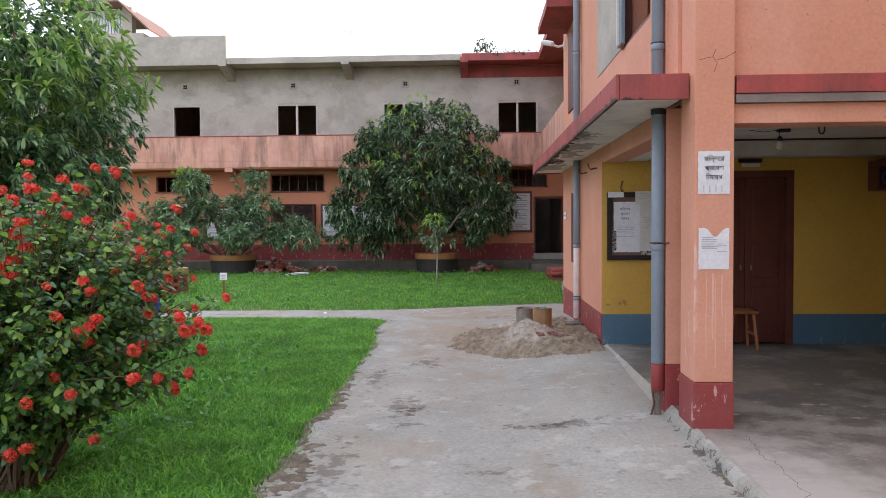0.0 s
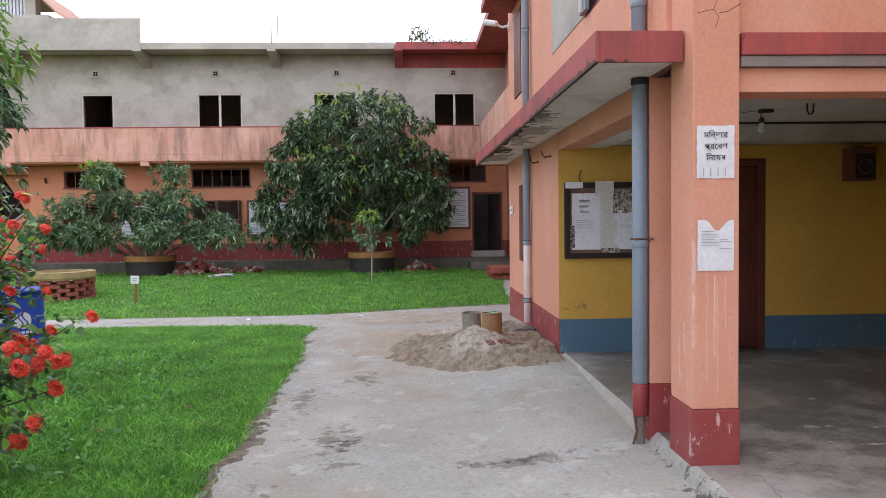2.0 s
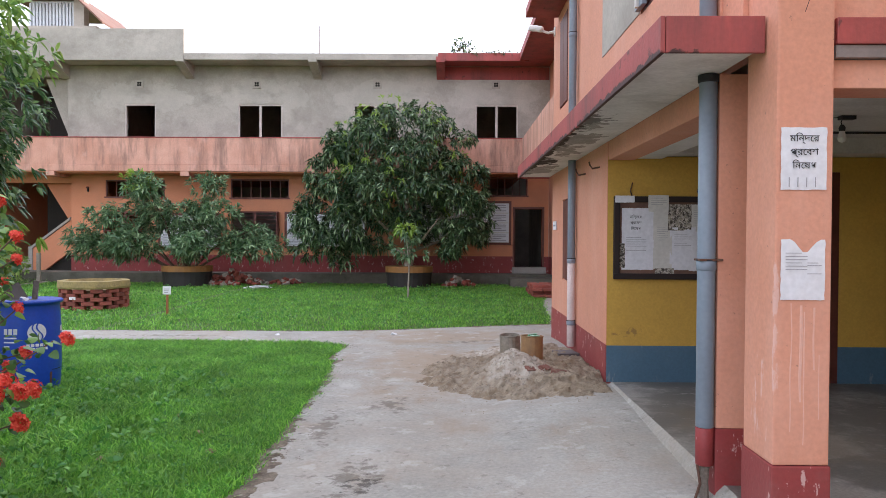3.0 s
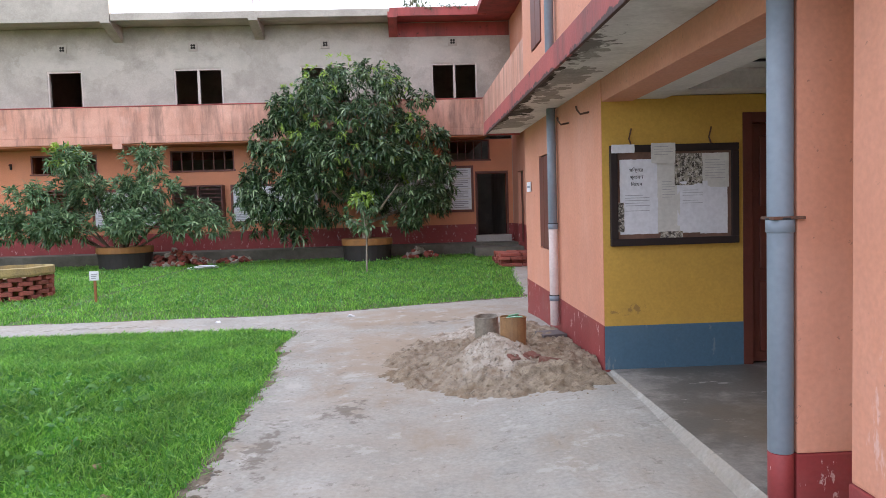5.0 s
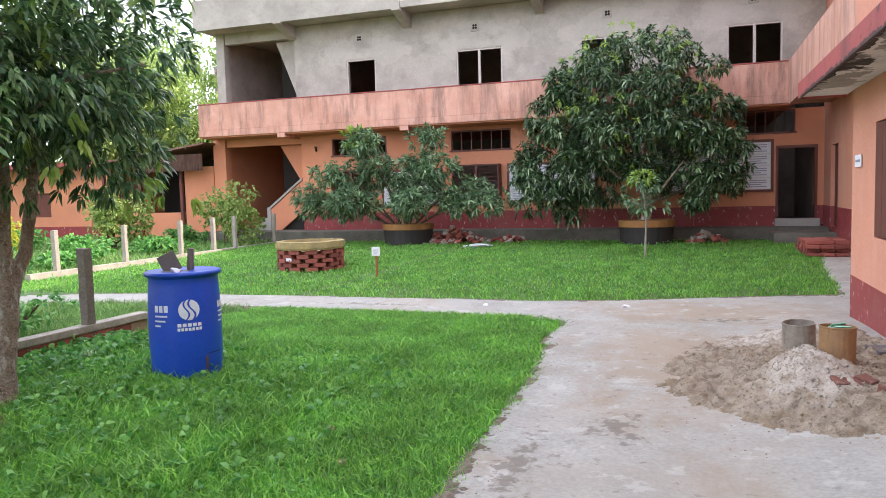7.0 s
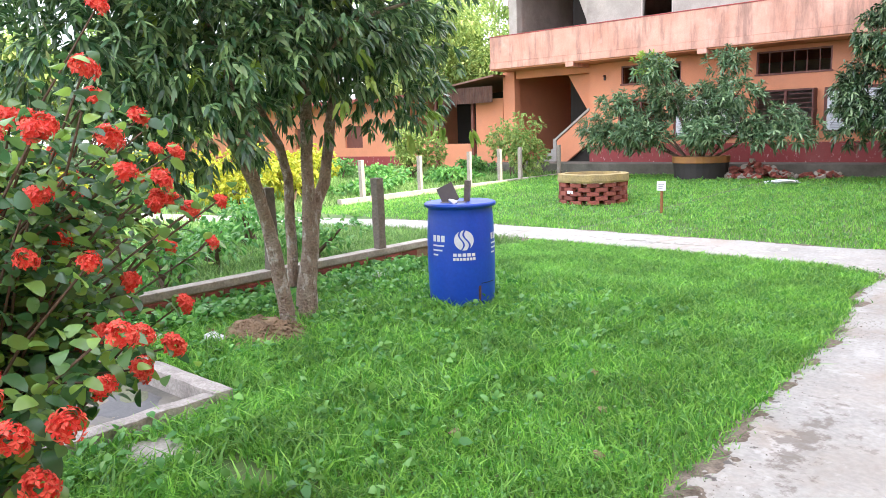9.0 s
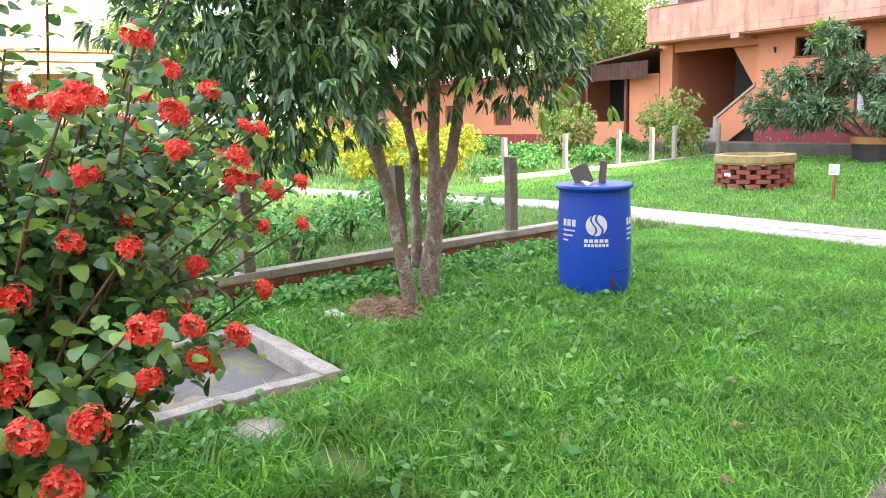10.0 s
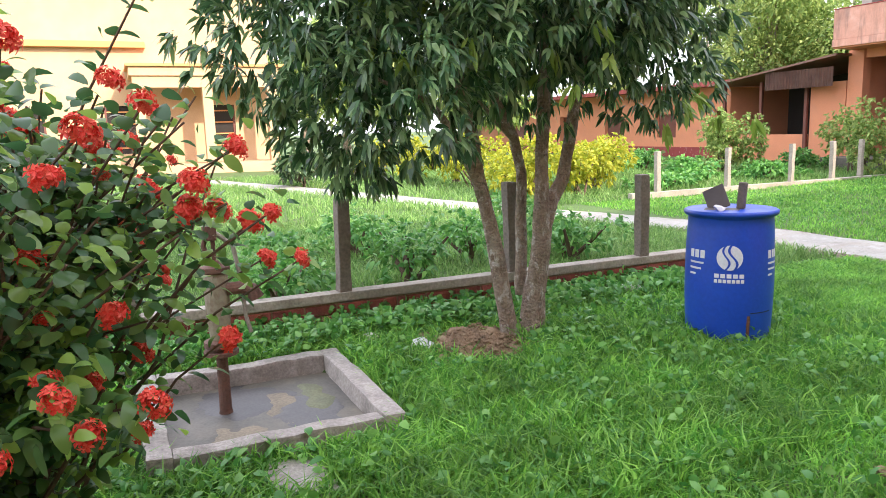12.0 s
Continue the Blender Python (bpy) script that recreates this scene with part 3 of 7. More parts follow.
def leaves(name, base, direction, length, width, material, fold=0.25, droop=0.25, normal=None, outline=LANCE):
    """Many single leaves in one mesh: each a folded blade, bending down to its tip. outline: (along, half width, bend) stations."""
    n = len(base)
    d = unit(direction)
    up = np.tile(np.array([0.0, 0.0, 1.0]), (n, 1)) + rng.normal(0, 0.5, (n, 3)) if normal is None else normal
    s = unit(np.cross(d, up))
    nn = np.cross(s, d)
    L = np.broadcast_to(np.asarray(length, float), (n,))[:, None]
    W = np.broadcast_to(np.asarray(width, float), (n,))[:, None]
    down = np.array([0.0, 0.0, -1.0])
    k = len(outline)
    v = np.empty((n, 2 * k + 2, 3))
    v[:, 0] = base
    for i, (a, w, q) in enumerate(outline):
        c = base + d * L * a + down * L * droop * q
        v[:, 1 + 2 * i] = c + s * W * w + nn * W * fold * w
        v[:, 2 + 2 * i] = c - s * W * w + nn * W * fold * w
    v[:, 2 * k + 1] = base + d * L * 0.97 + down * L * droop
    o = (np.arange(n) * (2 * k + 2))[:, None]
    f = [o + np.array([[0, 2, 1]])]
    for i in range(k - 1):
        f.append(o + np.array([[1 + 2 * i, 2 + 2 * i, 4 + 2 * i, 3 + 2 * i]]))
    f.append(o + np.array([[2 * k - 1, 2 * k, 2 * k + 1]]))
    return raw_mesh(name, v.reshape(-1, 3), np.concatenate(f, 1).ravel(), np.tile([3] + [4] * (k - 1) + [3], n), material)


def whorls(tips, axis, per, spread, droop):
    """Leaf bases and directions: per leaves round each tip, opening from its axis."""
    n = len(tips)
    base = np.repeat(tips, per, 0) + rng.normal(0, 0.015, (n * per, 3))
    ax = np.repeat(unit(axis), per, 0)
    d = unit(ax + rng.normal(0, spread, (n * per, 3)) + np.array([0, 0, -droop]))
    return base, d


def stars(tips, axis, per, rise):
    """Leaf bases and directions: a flat rosette of leaves round each tip."""
    n = len(tips)
    ax = unit(axis + rng.normal(0, 0.25, (n, 3)))
    a = unit(np.cross(ax, rng.normal(size=(n, 3))))
    c = np.cross(ax, a)
    th = (np.arange(per) * 2 * np.pi / per)[None] + rng.uniform(0, 6.28, (n, 1)) + rng.normal(0, 0.25, (n, per))
    d = a[:, None] * np.cos(th)[..., None] + c[:, None] * np.sin(th)[..., None] + ax[:, None] * (rise + rng.normal(0, 0.35, (n, per)))[..., None]
    base = tips[:, None] + ax[:, None] * rng.uniform(-0.05, 0.02, (n, per))[..., None]
    return base.reshape(-1, 3), unit(d.reshape(-1, 3))


def crown_tips(blobs, n, shell=0.55):
    """Tips spread over overlapping clumps (x, y, z, rx, ry, rz), denser towards the outside."""
    w = np.array([b[3] * b[4] + b[4] * b[5] for b in blobs])
    pick = rng.choice(len(blobs), n, p=w / w.sum())
    B = np.array(blobs)[pick]
    u = unit(rng.normal(size=(n, 3)))
    r = (shell + (1 - shell) * rng.random(n) ** 0.6)[:, None]
    p = B[:, :3] + u * r * B[:, 3:]
    return p, unit(u + np.array([0, 0, 0.25]))


def clumps(blobs, n, small, large, centre):
    """Small leaf clumps sitting on the outside of a crown's large masses."""
    p, u = crown_tips(blobs, n * 3, 0.93)
    c = np.array(centre)
    inside = np.zeros(len(p), bool)
    for q in blobs:
        inside |= (((p - np.array(q[:3])) / np.array(q[3:])) ** 2).sum(1) < 0.75
    p = p[~inside][:n]
    r = rng.uniform(small, large, len(p))
    return [(*(a - 0.12 * (a - c) / np.linalg.norm(a - c)), k, k, k * 0.72) for a, k in zip(p, r)]


def hang(ob, parent, label=""):
    ob.parent = parent
    if label:
        ob["label"] = label
    return ob


def limb(name, pts, radii, material, parent, seg=9):
    """A limb through points, with small bends and an uneven girth."""
    P = [Vector(p) for p in pts]
    fine, rad = [], []
    for i in range(len(P) - 1):
        for k in range(5):
            t = k / 5
            q = P[i].lerp(P[i + 1], t)
            j = noise.noise_vector(q * 3.0) * 0.3 * lerp(radii[i], radii[i + 1], t)
            fine.append(q + (j if (i or k) else Vector()))
            rad.append(lerp(radii[i], radii[i + 1], t) * (1 + 0.12 * noise.noise(q * 6)))
    fine.append(P[-1])
    rad.append(radii[-1])
    return part(name, tube(fine, rad, seg), material, parent, smooth=True)


def gz(x, y):
    return float(ground_z(x, y))


# ---- the far two-storey building ----
FY, PY = 24.62, 23.75      # facade plane, balcony parapet plane
WIN_UP = [(-10.03, -9.03), (-6.41, -5.0), (-2.75, -1.35), (1.11, 2.46)]
lo = [(-10.65, -8.75, 2.77, 3.30), (-6.65, -4.78, 2.76, 3.34), (-2.6, -0.8, 2.8, 3.38), (1.35, 2.78, 2.86, 3.44),
      (-10.75, -9.3, 1.2, 2.3), (-6.65, -5.12, 1.2, 2.32), (2.38, 3.25, 0.6, 2.43)]
up = [(a, b, 4.66, 5.71) for a, b in WIN_UP]
structure("wall_far_lower", wall_with_holes(-11.75, 3.45, 0.93, 3.45, FY, FY + 0.25, lo), ORANGE, "orange painted plaster wall of the long building", "wall")
structure("wall_far_dado", wall_with_holes(-11.75, 3.45, 0.40, 0.93, FY - 0.012, FY + 0.25, [(2.38, 3.25, 0.6, 1.0)]), DADO, "dark red painted dado of the long building", "wall")
structure("wall_far_upper", wall_with_holes(-11.85, 3.45, 3.62, 6.92, FY, FY + 0.25, up), GREY, "bare grey cement plaster upper wall", "wall")
structure("ceiling_far_lower", box(-14.97, 2.62, PY - 0.02, FY + 5.8, 3.46, 3.62), ORANGE, "balcony slab over the walkway", "slab")
structure("slab_far_edge", box(-14.97, 2.62, PY - 0.09, PY - 0.022, 3.50, 3.70, 0.012), PINK, "salmon painted edge of the balcony slab", "slab")
structure("parapet_far_balcony", box(-14.95, 2.62, PY - 0.075, PY + 0.045, 3.704, 4.52, 0.012), PINK, "salmon balcony parapet with dark rain streaks", "parapet")
structure("parapet_far_side", box(-14.95, -14.83, PY + 0.048, FY, 3.704, 4.52, 0.01), PINK, "salmon balcony parapet return", "parapet")
structure("parapet_coping", box(-14.97, 2.60, PY - 0.09, PY + 0.06, 4.522, 4.55, 0.008), REDTRIM, "reddish coping of the balcony parapet", "trim")
structure("ceiling_far_upper", box(-15.0, -0.06, PY + 0.02, FY + 5.8, 6.93, 7.06), GREY, "grey concrete roof slab", "roof")
structure("roof_edge_grey", box(-7.79, -0.06, PY - 0.06, PY + 0.018, 6.90, 7.10, 0.012), GREY, "weathered grey roof edge", "roof")
structure("ceiling_far_red", box(-0.056, 3.45, PY + 0.02, FY + 5.8, 6.93, 7.06), REDTRIM, "maroon painted roof soffit", "roof")
structure("roof_edge_red", box(-0.056, 2.7, PY - 0.06, PY + 0.018, 6.88, 7.12, 0.012), REDTRIM, "maroon painted roof edge", "roof")
structure("wall_far_redband", box(-0.05, 3.44, FY - 0.012, FY - 0.004, 6.50, 6.90), REDTRIM, "red painted band below the roof", "wall")
structure("parapet_far_roof", box(-15.0, -7.8, PY - 0.07, PY + 0.08, 6.88, 7.84, 0.012), GREY, "grey cement roof parapet", "parapet")
structure("wall_far_back", box(-14.9, 3.6, FY + 5.8, FY + 6, 0.1, 7.0), GREY, "plain back wall", "wall")
structure("floor_far", box(-15.2, 3.45, PY - 0.05, FY + 5.8, 0.05, 0.40, 0.012), PLINTH, "cement plinth walkway coloured dark for the shadow along the building", "floor")
structure("floor_far_step", box(2.1, 3.45, 22.6, PY - 0.052, 0.05, 0.33, 0.012), PLINTH, "dark cement step slab by the doorway", "floor")
structure("wall_stair_inner", box(-11.85, -11.6, FY + 0.25, FY + 5.8, 0.40, 3.45), ORANGE, "orange wall beside the staircase", "wall")
structure("wall_stair_inner_upper", box(-11.85, -11.6, FY + 0.25, FY + 5.8, 3.62, 6.92), GREY, "grey wall beside the staircase", "wall")
structure("wall_stair_back", box(-14.8, -11.85, FY + 4.6, FY + 4.8, 0.40, 3.45), ORANGE, "orange wall behind the staircase", "wall")
structure("wall_stair_back_upper", box(-14.8, -11.85, FY + 4.6, FY + 4.8, 3.62, 6.92), GREY, "grey wall behind the upper landing", "wall")
structure("wall_stair_side", box(-15.0, -14.8, FY + 0.3, FY + 5.8, 0.40, 3.45), ORANGE, "orange end wall", "wall")
structure("wall_stair_side_upper", box(-15.0, -14.8, FY + 0.3, FY + 5.8, 3.62, 6.92), GREY, "grey end wall", "wall")
structure("column_stair_lower", box(-15.1, -14.62, FY - 0.05, FY + 0.29, 0.40, 3.45, 0.01), ORANGE, "orange painted column by the stairs", "column")
structure("column_stair_upper", box(-14.82, -14.5, FY - 0.02, FY + 0.28, 3.62, 6.92, 0.01), GREY, "grey cement column by the upper landing", "column")
structure("beam_stair_lower", box(-14.6, -11.76, FY + 0.02, FY + 0.24, 3.2, 3.455), ORANGE, "orange beam over the stair opening", "beam")
structure("beam_stair_upper", box(-14.48, -11.87, FY + 0.02, FY + 0.24, 6.58, 6.925), GREY, "grey beam over the upper stair opening", "beam")


def slanted(x0, z0, x1, z1, thick, y0, y1):
    """A sloping slab from (x0, z0) to (x1, z1)."""
    bm = bmesh.new()
    v = [bm.verts.new((x, y, z)) for y in (y0, y1) for x, z in ((x0, z0), (x1, z1), (x1, z1 + thick), (x0, z0 + thick))]
    for f in ((0, 1, 2, 3), (7, 6, 5, 4), (0, 4, 5, 1), (1, 5, 6, 2), (2, 6, 7, 3), (3, 7, 4, 0)):
        bm.faces.new([v[i] for i in f])
    bmesh.ops.recalc_face_normals(bm, faces=bm.faces[:])
    return bm


def staircase():
    st = thing("staircase", "cement staircase with orange sloping balustrade", "staircase", kind="structure")
    for i in range(10):
        x = -13.75 + 0.155 * i
        part("step", box(x, x + 0.153, FY + 0.35, FY + 1.45, 0.40, 0.40 + 0.135 * (i + 1)), CONC, st)
    part("balustrade", slanted(-13.1, 0.12, -11.87, 1.03, 0.98, FY + 0.2, FY + 0.32), ORANGE, st, "orange sloping balustrade wall")
    part("coping", slanted(-13.15, 1.08, -11.87, 2.03, 0.09, FY + 0.16, FY + 0.34), CONC, st, "grey sloping coping")
    part("newel", box(-13.24, -13.11, FY + 0.17, FY + 0.335, 0.40, 1.16, 0.01), CONC, st)
    # Black sheet in place of the shade under the flight.
    part("stair_shade_sheet", box(-12.75, -11.87, FY + 0.336, FY + 0.346, 0.40, 1.1), DARK, st, "black sheet painting the shade below the flight")
    for nm, z0, z1, lab, mt in (("soffit", 3.2, 2.0, "dark underside of the next flight", ORANGE), ("upper_soffit", 6.57, 4.7, "dark underside of the roof flight", GREY)):
        bm = bmesh.new()
        v = [bm.verts.new((x, y, z)) for y in (FY + 0.36, FY + 0.52) for x, z in ((-12.75, z0), (-11.86, z0), (-11.86, z1), (-12.0, z1))]
        for f in ((0, 1, 2, 3), (7, 6, 5, 4), (0, 4, 5, 1), (1, 5, 6, 2), (2, 6, 7, 3), (3, 7, 4, 0)):
            bm.faces.new([v[q] for q in f])
        bmesh.ops.recalc_face_normals(bm, faces=bm.faces[:])
        part(nm, bm, mt, st, lab)
    # Black sheets in place of the shade behind both flights.
    part("passage_shade_sheet", box(-13.35, -11.87, FY + 1.5, FY + 1.56, 0.42, 3.2), DARK, st, "black sheet painting the shade behind the flight")
    part("passage_shade_sheet", box(-13.25, -11.87, FY + 1.5, FY + 1.56, 3.62, 6.5), DARK, st, "black sheet painting the shade behind the flight")
    return st


staircase()
# brackets below the roof and the balcony
for x, m in ((-11.9, GREY), (-7.93, GREY), (-3.87, GREY), (0.02, REDTRIM)):
    bm = bmesh.new()
    v = [bm.verts.new((x + s, y, z)) for s in (-0.13, 0.13) for y, z in ((PY - 0.09, 7.0), (PY - 0.09, 6.84), (FY - 0.006, 6.50), (FY - 0.006, 6.925), (PY + 0.0, 6.925))]
    for f in ((0, 1, 2, 3, 4), (9, 8, 7, 6, 5), (0, 5, 6, 1), (1, 6, 7, 2), (2, 7, 8, 3)):
        bm.faces.new([v[i] for i in f])
    bmesh.ops.recalc_face_normals(bm, faces=bm.faces[:])
    structure("roof_bracket", bm, m, "painted concrete bracket below the roof edge", "bracket")
for x in (-11.9, -7.77, -3.8, 0.2):
    structure("balcony_bracket", slanted(x - 0.13, 3.36, x + 0.13, 3.36, 0.135, PY - 0.1, FY - 0.006), PINK, "salmon concrete bracket below the balcony", "bracket")


def far_window(i, x0, x1, z0, z1, split, mat, deep=0.06):
    w = thing("window_%d" % i, "open window hole with a thin frame in the plaster wall", "window", kind="structure")
    y0, y1 = FY + 0.02, FY + 0.02 + deep
    t = 0.045
    part("window_frame", box(x0, x0 + t, y0, y1, z0, z1), mat, w)
    part("window_frame", box(x1 - t, x1, y0, y1, z0, z1), mat, w)
    part("window_frame", box(x0 + t, x1 - t, y0, y1, z1 - t, z1), mat, w)
    part("window_sill", box(x0 - 0.03, x1 + 0.03, FY - 0.03, FY + 0.018, z0 - 0.05, z0 - 0.003), mat, w)
    for k in range(1, split):
        x = lerp(x0, x1, k / split)
        part("mullion", box(x - 0.035, x + 0.035, y0, y1, z0, z1 - t), mat, w)
    return w


for i, (a, b) in enumerate(WIN_UP):
    far_window(i + 1, a, b, 4.66, 5.71, 1 if i == 0 else 2, FRAMEP)
    structure("window_band", box(a - 0.25, b + 0.25, FY - 0.007, FY - 0.001, 5.74, 5.95, 0.003), GREY, "rough plaster patch above the window", "trim")
for i, h in enumerate(lo[:4]):
    w = far_window(i + 5, h[0], h[1], h[2], h[3], 1, FRAMEBR)
    for k in range(1, 6):
        x = lerp(h[0], h[1], k / 6)
        part("bar", box(x - 0.012, x + 0.012, FY + 0.09, FY + 0.115, h[2], h[3]), FRAMEBR, w)
for i, h in enumerate(lo[4:6]):
    w = far_window(i + 9, h[0], h[1], h[2], h[3], 2, FRAMEBR)
    for k in range(1, 9):
        z = lerp(h[2], h[3], k / 9)
        part("bar", box(h[0] + 0.045, h[1] - 0.045, FY + 0.09, FY + 0.11, z - 0.01, z + 0.01), FRAMEBR, w)
# the open shutter beside the window
sh = thing("shutter", "brown wooden window shutter standing open", "shutter", (-5.12, FY - 0.01, 1.2))
part("panel", box(0, 0.03, -0.36, 0, 0, 1.1, 0.006), FRAMEBR, sh)
part("rail", box(0.031, 0.045, -0.36, 0, 0.5, 0.58, 0.004), FRAMEBR, sh)
# doorway frame
df = thing("door_frame", "dark brown frame round the open doorway", "doorframe", kind="structure")
part("jamb", box(2.32, 2.38, FY - 0.03, FY + 0.1, 0.60, 2.43), FRAMEBR, df)
part("jamb", box(3.25, 3.31, FY - 0.03, FY + 0.1, 0.60, 2.43), FRAMEBR, df)
part("lintel", box(2.32, 3.31, FY - 0.03, FY + 0.1, 2.432, 2.50), FRAMEBR, df)
structure("door_threshold", box(2.3, 3.35, FY - 0.25, FY + 0.24, 0.402, 0.60, 0.01), CONC, "cement threshold step", "step")
# ventilation blocks
for x in (-9.55, -5.81, -1.98, 1.76):
    vb = thing("vent_block", "small square cement vent with a flower pattern", "vent", (x, FY, 6.34), "vents of the upper wall")
    part("plate", box(-0.13, 0.13, -0.03, 0.0, -0.13, 0.13, 0.01), GREY, vb)
    for k in range(4):
        a = math.pi / 4 + k * math.pi / 2
        # Raised black discs paint in the shaded holes.
        part("hole", turned(lathe([(0.035, 0), (0.035, 0.006)], 10), pose(0.05 * math.cos(a), -0.031, 0.05 * math.sin(a), 90)), DARK, vb)


def poster_board(x0, x1, z0, z1, cols, label):
    b = thing("poster_board", label, "poster board", (0, FY - 0.006, 0), "poster boards")
    t = 0.07
    part("backing", box(x0 + t, x1 - t, -0.02, 0, z0 + t, z1 - t), PAPER2, b)
    for q in ((x0, x1, z0, z0 + t), (x0, x1, z1 - t, z1), (x0, x0 + t, z0 + t, z1 - t), (x1 - t, x1, z0 + t, z1 - t)):
        part("frame", box(q[0], q[1], -0.035, 0, q[2], q[3]), FRAMEBR, b)
    rows = 4
    for i in range(cols):
        for j in range(rows):
            a, c = lerp(x0 + t, x1 - t, i / cols), lerp(z0 + t, z1 - t, j / rows)
            w, h = (x1 - x0 - 2 * t) / cols, (z1 - z0 - 2 * t) / rows
            sheet_ = part("sheet", box(a + 0.015, a + w - 0.015, -0.024, -0.0205, c + 0.015, c + h - 0.015), PAPER, b)
            for k in range(4):
                zz = c + h * (0.2 + 0.18 * k)
                part("print_line", box(a + w * 0.14, a + w * (0.84 if k != 1 else 0.6), -0.0262, -0.0245, zz, zz + h * 0.07), GREYINK, sheet_)
    return b


poster_board(-4.92, -2.3, 1.15, 2.31, 4, "brown framed board of white printed notices")
poster_board(-0.9, 2.27, 1.30, 2.68, 5, "wide brown framed board of white printed sheets")
poster_board(-8.95, -6.95, 1.1, 2.25, 3, "framed notice board behind the shrub")
wl = thing("wall_lamp", "small dark outdoor wall lamp holder", "lamp", (-11.2, FY - 0.004, 3.0))
part("bracket", box(-0.02, 0.02, -0.06, 0, -0.08, 0.08, 0.005), INK, wl)
part("cap", turned(lathe([(0.02, 0), (0.04, 0.03), (0.02, 0.06)], 12), pose(0, -0.08, 0.02)), FRAMEBR, wl)

# the room on the roof
rr = thing("roof_room", "small tin walled room on the roof with a sloping roof", "roof room")
part("plinth_wall", box(-15.0, -11.9, 26.6, 30, 7.06, 8.75), GREY, rr, "grey cement lower wall")
part("pier", box(-12.76, -12.4, 26.75, 27.1, 8.755, 9.75), GREY, rr)
bm = bmesh.new()
for k in range(14):
    x = -14.4 + 0.117 * k
    add_box(bm, x, x + 0.07, 26.9, 26.96, 8.755, 9.62)
part("tin_wall", bm, TINWHITE, rr, "pale corrugated tin wall")
part("tin_back", box(-14.4, -12.77, 26.97, 27.0, 8.755, 9.7), TINWHITE, rr)
part("roof_sheet", slanted(-15.1, 9.82, -12.65, 9.78, 0.07, 26.2, 30), TIN, rr, "rusty roof sheet")
part("roof_slope", slanted(-12.64, 9.78, -11.5, 8.72, 0.07, 26.2, 30), TIN, rr, "rusty sloping roof sheet")
for x in (-3.95, -3.75):
    rb = thing("rebar", "thin bare reinforcing rod standing on the roof", "rod", (x, 24.2, 7.06), "rods on the roof")
    part("rod", lathe([(0.012, 0), (0.01, 1.0)], 6), RUST, rb)
rp = thing("roof_plant", "small weed growing from the roof edge", "plant", (0.75, 23.85, 7.06))
tp, ax = crown_tips([(0.75, 23.85, 7.35, 0.4, 0.2, 0.25)], 40, 0.1)
b_, d_ = whorls(tp, ax, 4, 0.7, 0.2)
lf = leaves("foliage", b_ - np.array([0.75, 23.85, 7.06]), d_, 0.12, 0.05, MANGO)
hang(lf, rp)
part("stem", tube([(0, 0, 0), (0.02, 0, 0.4)], [0.012, 0.006], 6), TWIG, rp)
rp2 = thing("roof_creeper", "dry creeper and moss lying along the red roof edge", "plant", (1.6, 23.72, 7.12))
tp, ax = crown_tips([(0, 0, 0.0, 0.9, 0.05, 0.06)], 60, 0.1)
b_, d_ = whorls(tp, ax, 3, 0.9, 0.1)
hang(leaves("foliage", b_, d_, 0.09, 0.03, MANGO), rp2)

# ---- the wing with the porch ----
WX, PYF, YWY, WEND = 1.88, 4.82, 8.35, 12.15
DOOR = (2.99, 4.05, 0.19, 2.18)
structure("floor_porch", box(1.93, 5.5, -14, YWY, -0.1, 0.19), PORCHF, "worn dark cement porch floor with pale scuffs", "floor")


def porch_edge():
    """The worn, rounded cement lip of the porch slab, uneven along its length."""
    bm = bmesh.new()
    rings = []
    n = 150
    for k in range(n + 1):
        y = lerp(-6.0, YWY, k / n)
        w = 0.012 * noise.noise((y * 2.3, 1.0, 4.0)) + 0.008 * noise.noise((y * 9.0, 2.0, 4.0))
        lean = 0.045 if y > 5.2 else 0.02
        prof = ((1.868 - lean * 0.2 + w, -0.1), (1.868 + w, 0.11), (1.874 + w + lean * 0.3, 0.155 + w), (1.878 + lean + w * 0.6, 0.186), (1.929, 0.1925), (1.929, -0.1))
        rings.append([bm.verts.new((x, y, z)) for x, z in prof])
    for a, b in zip(rings, rings[1:]):
        for i in range(6):
            bm.faces.new((a[i], a[(i + 1) % 6], b[(i + 1) % 6], b[i]))
    bm.faces.new(rings[0])
    bm.faces.new(rings[-1][::-1])
    bmesh.ops.recalc_face_normals(bm, faces=bm.faces[:])
    return bm


structure("porch_edge", porch_edge(), PATHC, "worn pale cement lip of the porch slab", "kerb")
# Unseen wall, added to cut the light inside the porch.
structure("wall_porch_front", box(3.70, 5.498, PYF + 0.03, PYF + 0.27, 0.19, 2.258), SALMON, "unseen wall added to darken the porch beside the second pillar", "wall")
structure("wall_yellow", wall_with_holes(WX - 0.002, 9, 0.535, 2.32, YWY, YWY + 0.25, [DOOR]), YELLOW, "mustard yellow painted wall", "wall")
structure("wall_yellow_dado", wall_with_holes(WX - 0.002, 9, 0.19, 0.535, YWY - 0.003, YWY + 0.25, [DOOR]), BLUE, "slate blue painted dado", "wall")


def side_wall(y0, y1, z0, z1, holes, x0, x1):
    """A wall along y (the holes give y0, y1, z0, z1)."""
    return turned(wall_with_holes(y0, y1, z0, z1, -x1, -x0, holes), pose(0, 0, 0, 0, 0, 90))


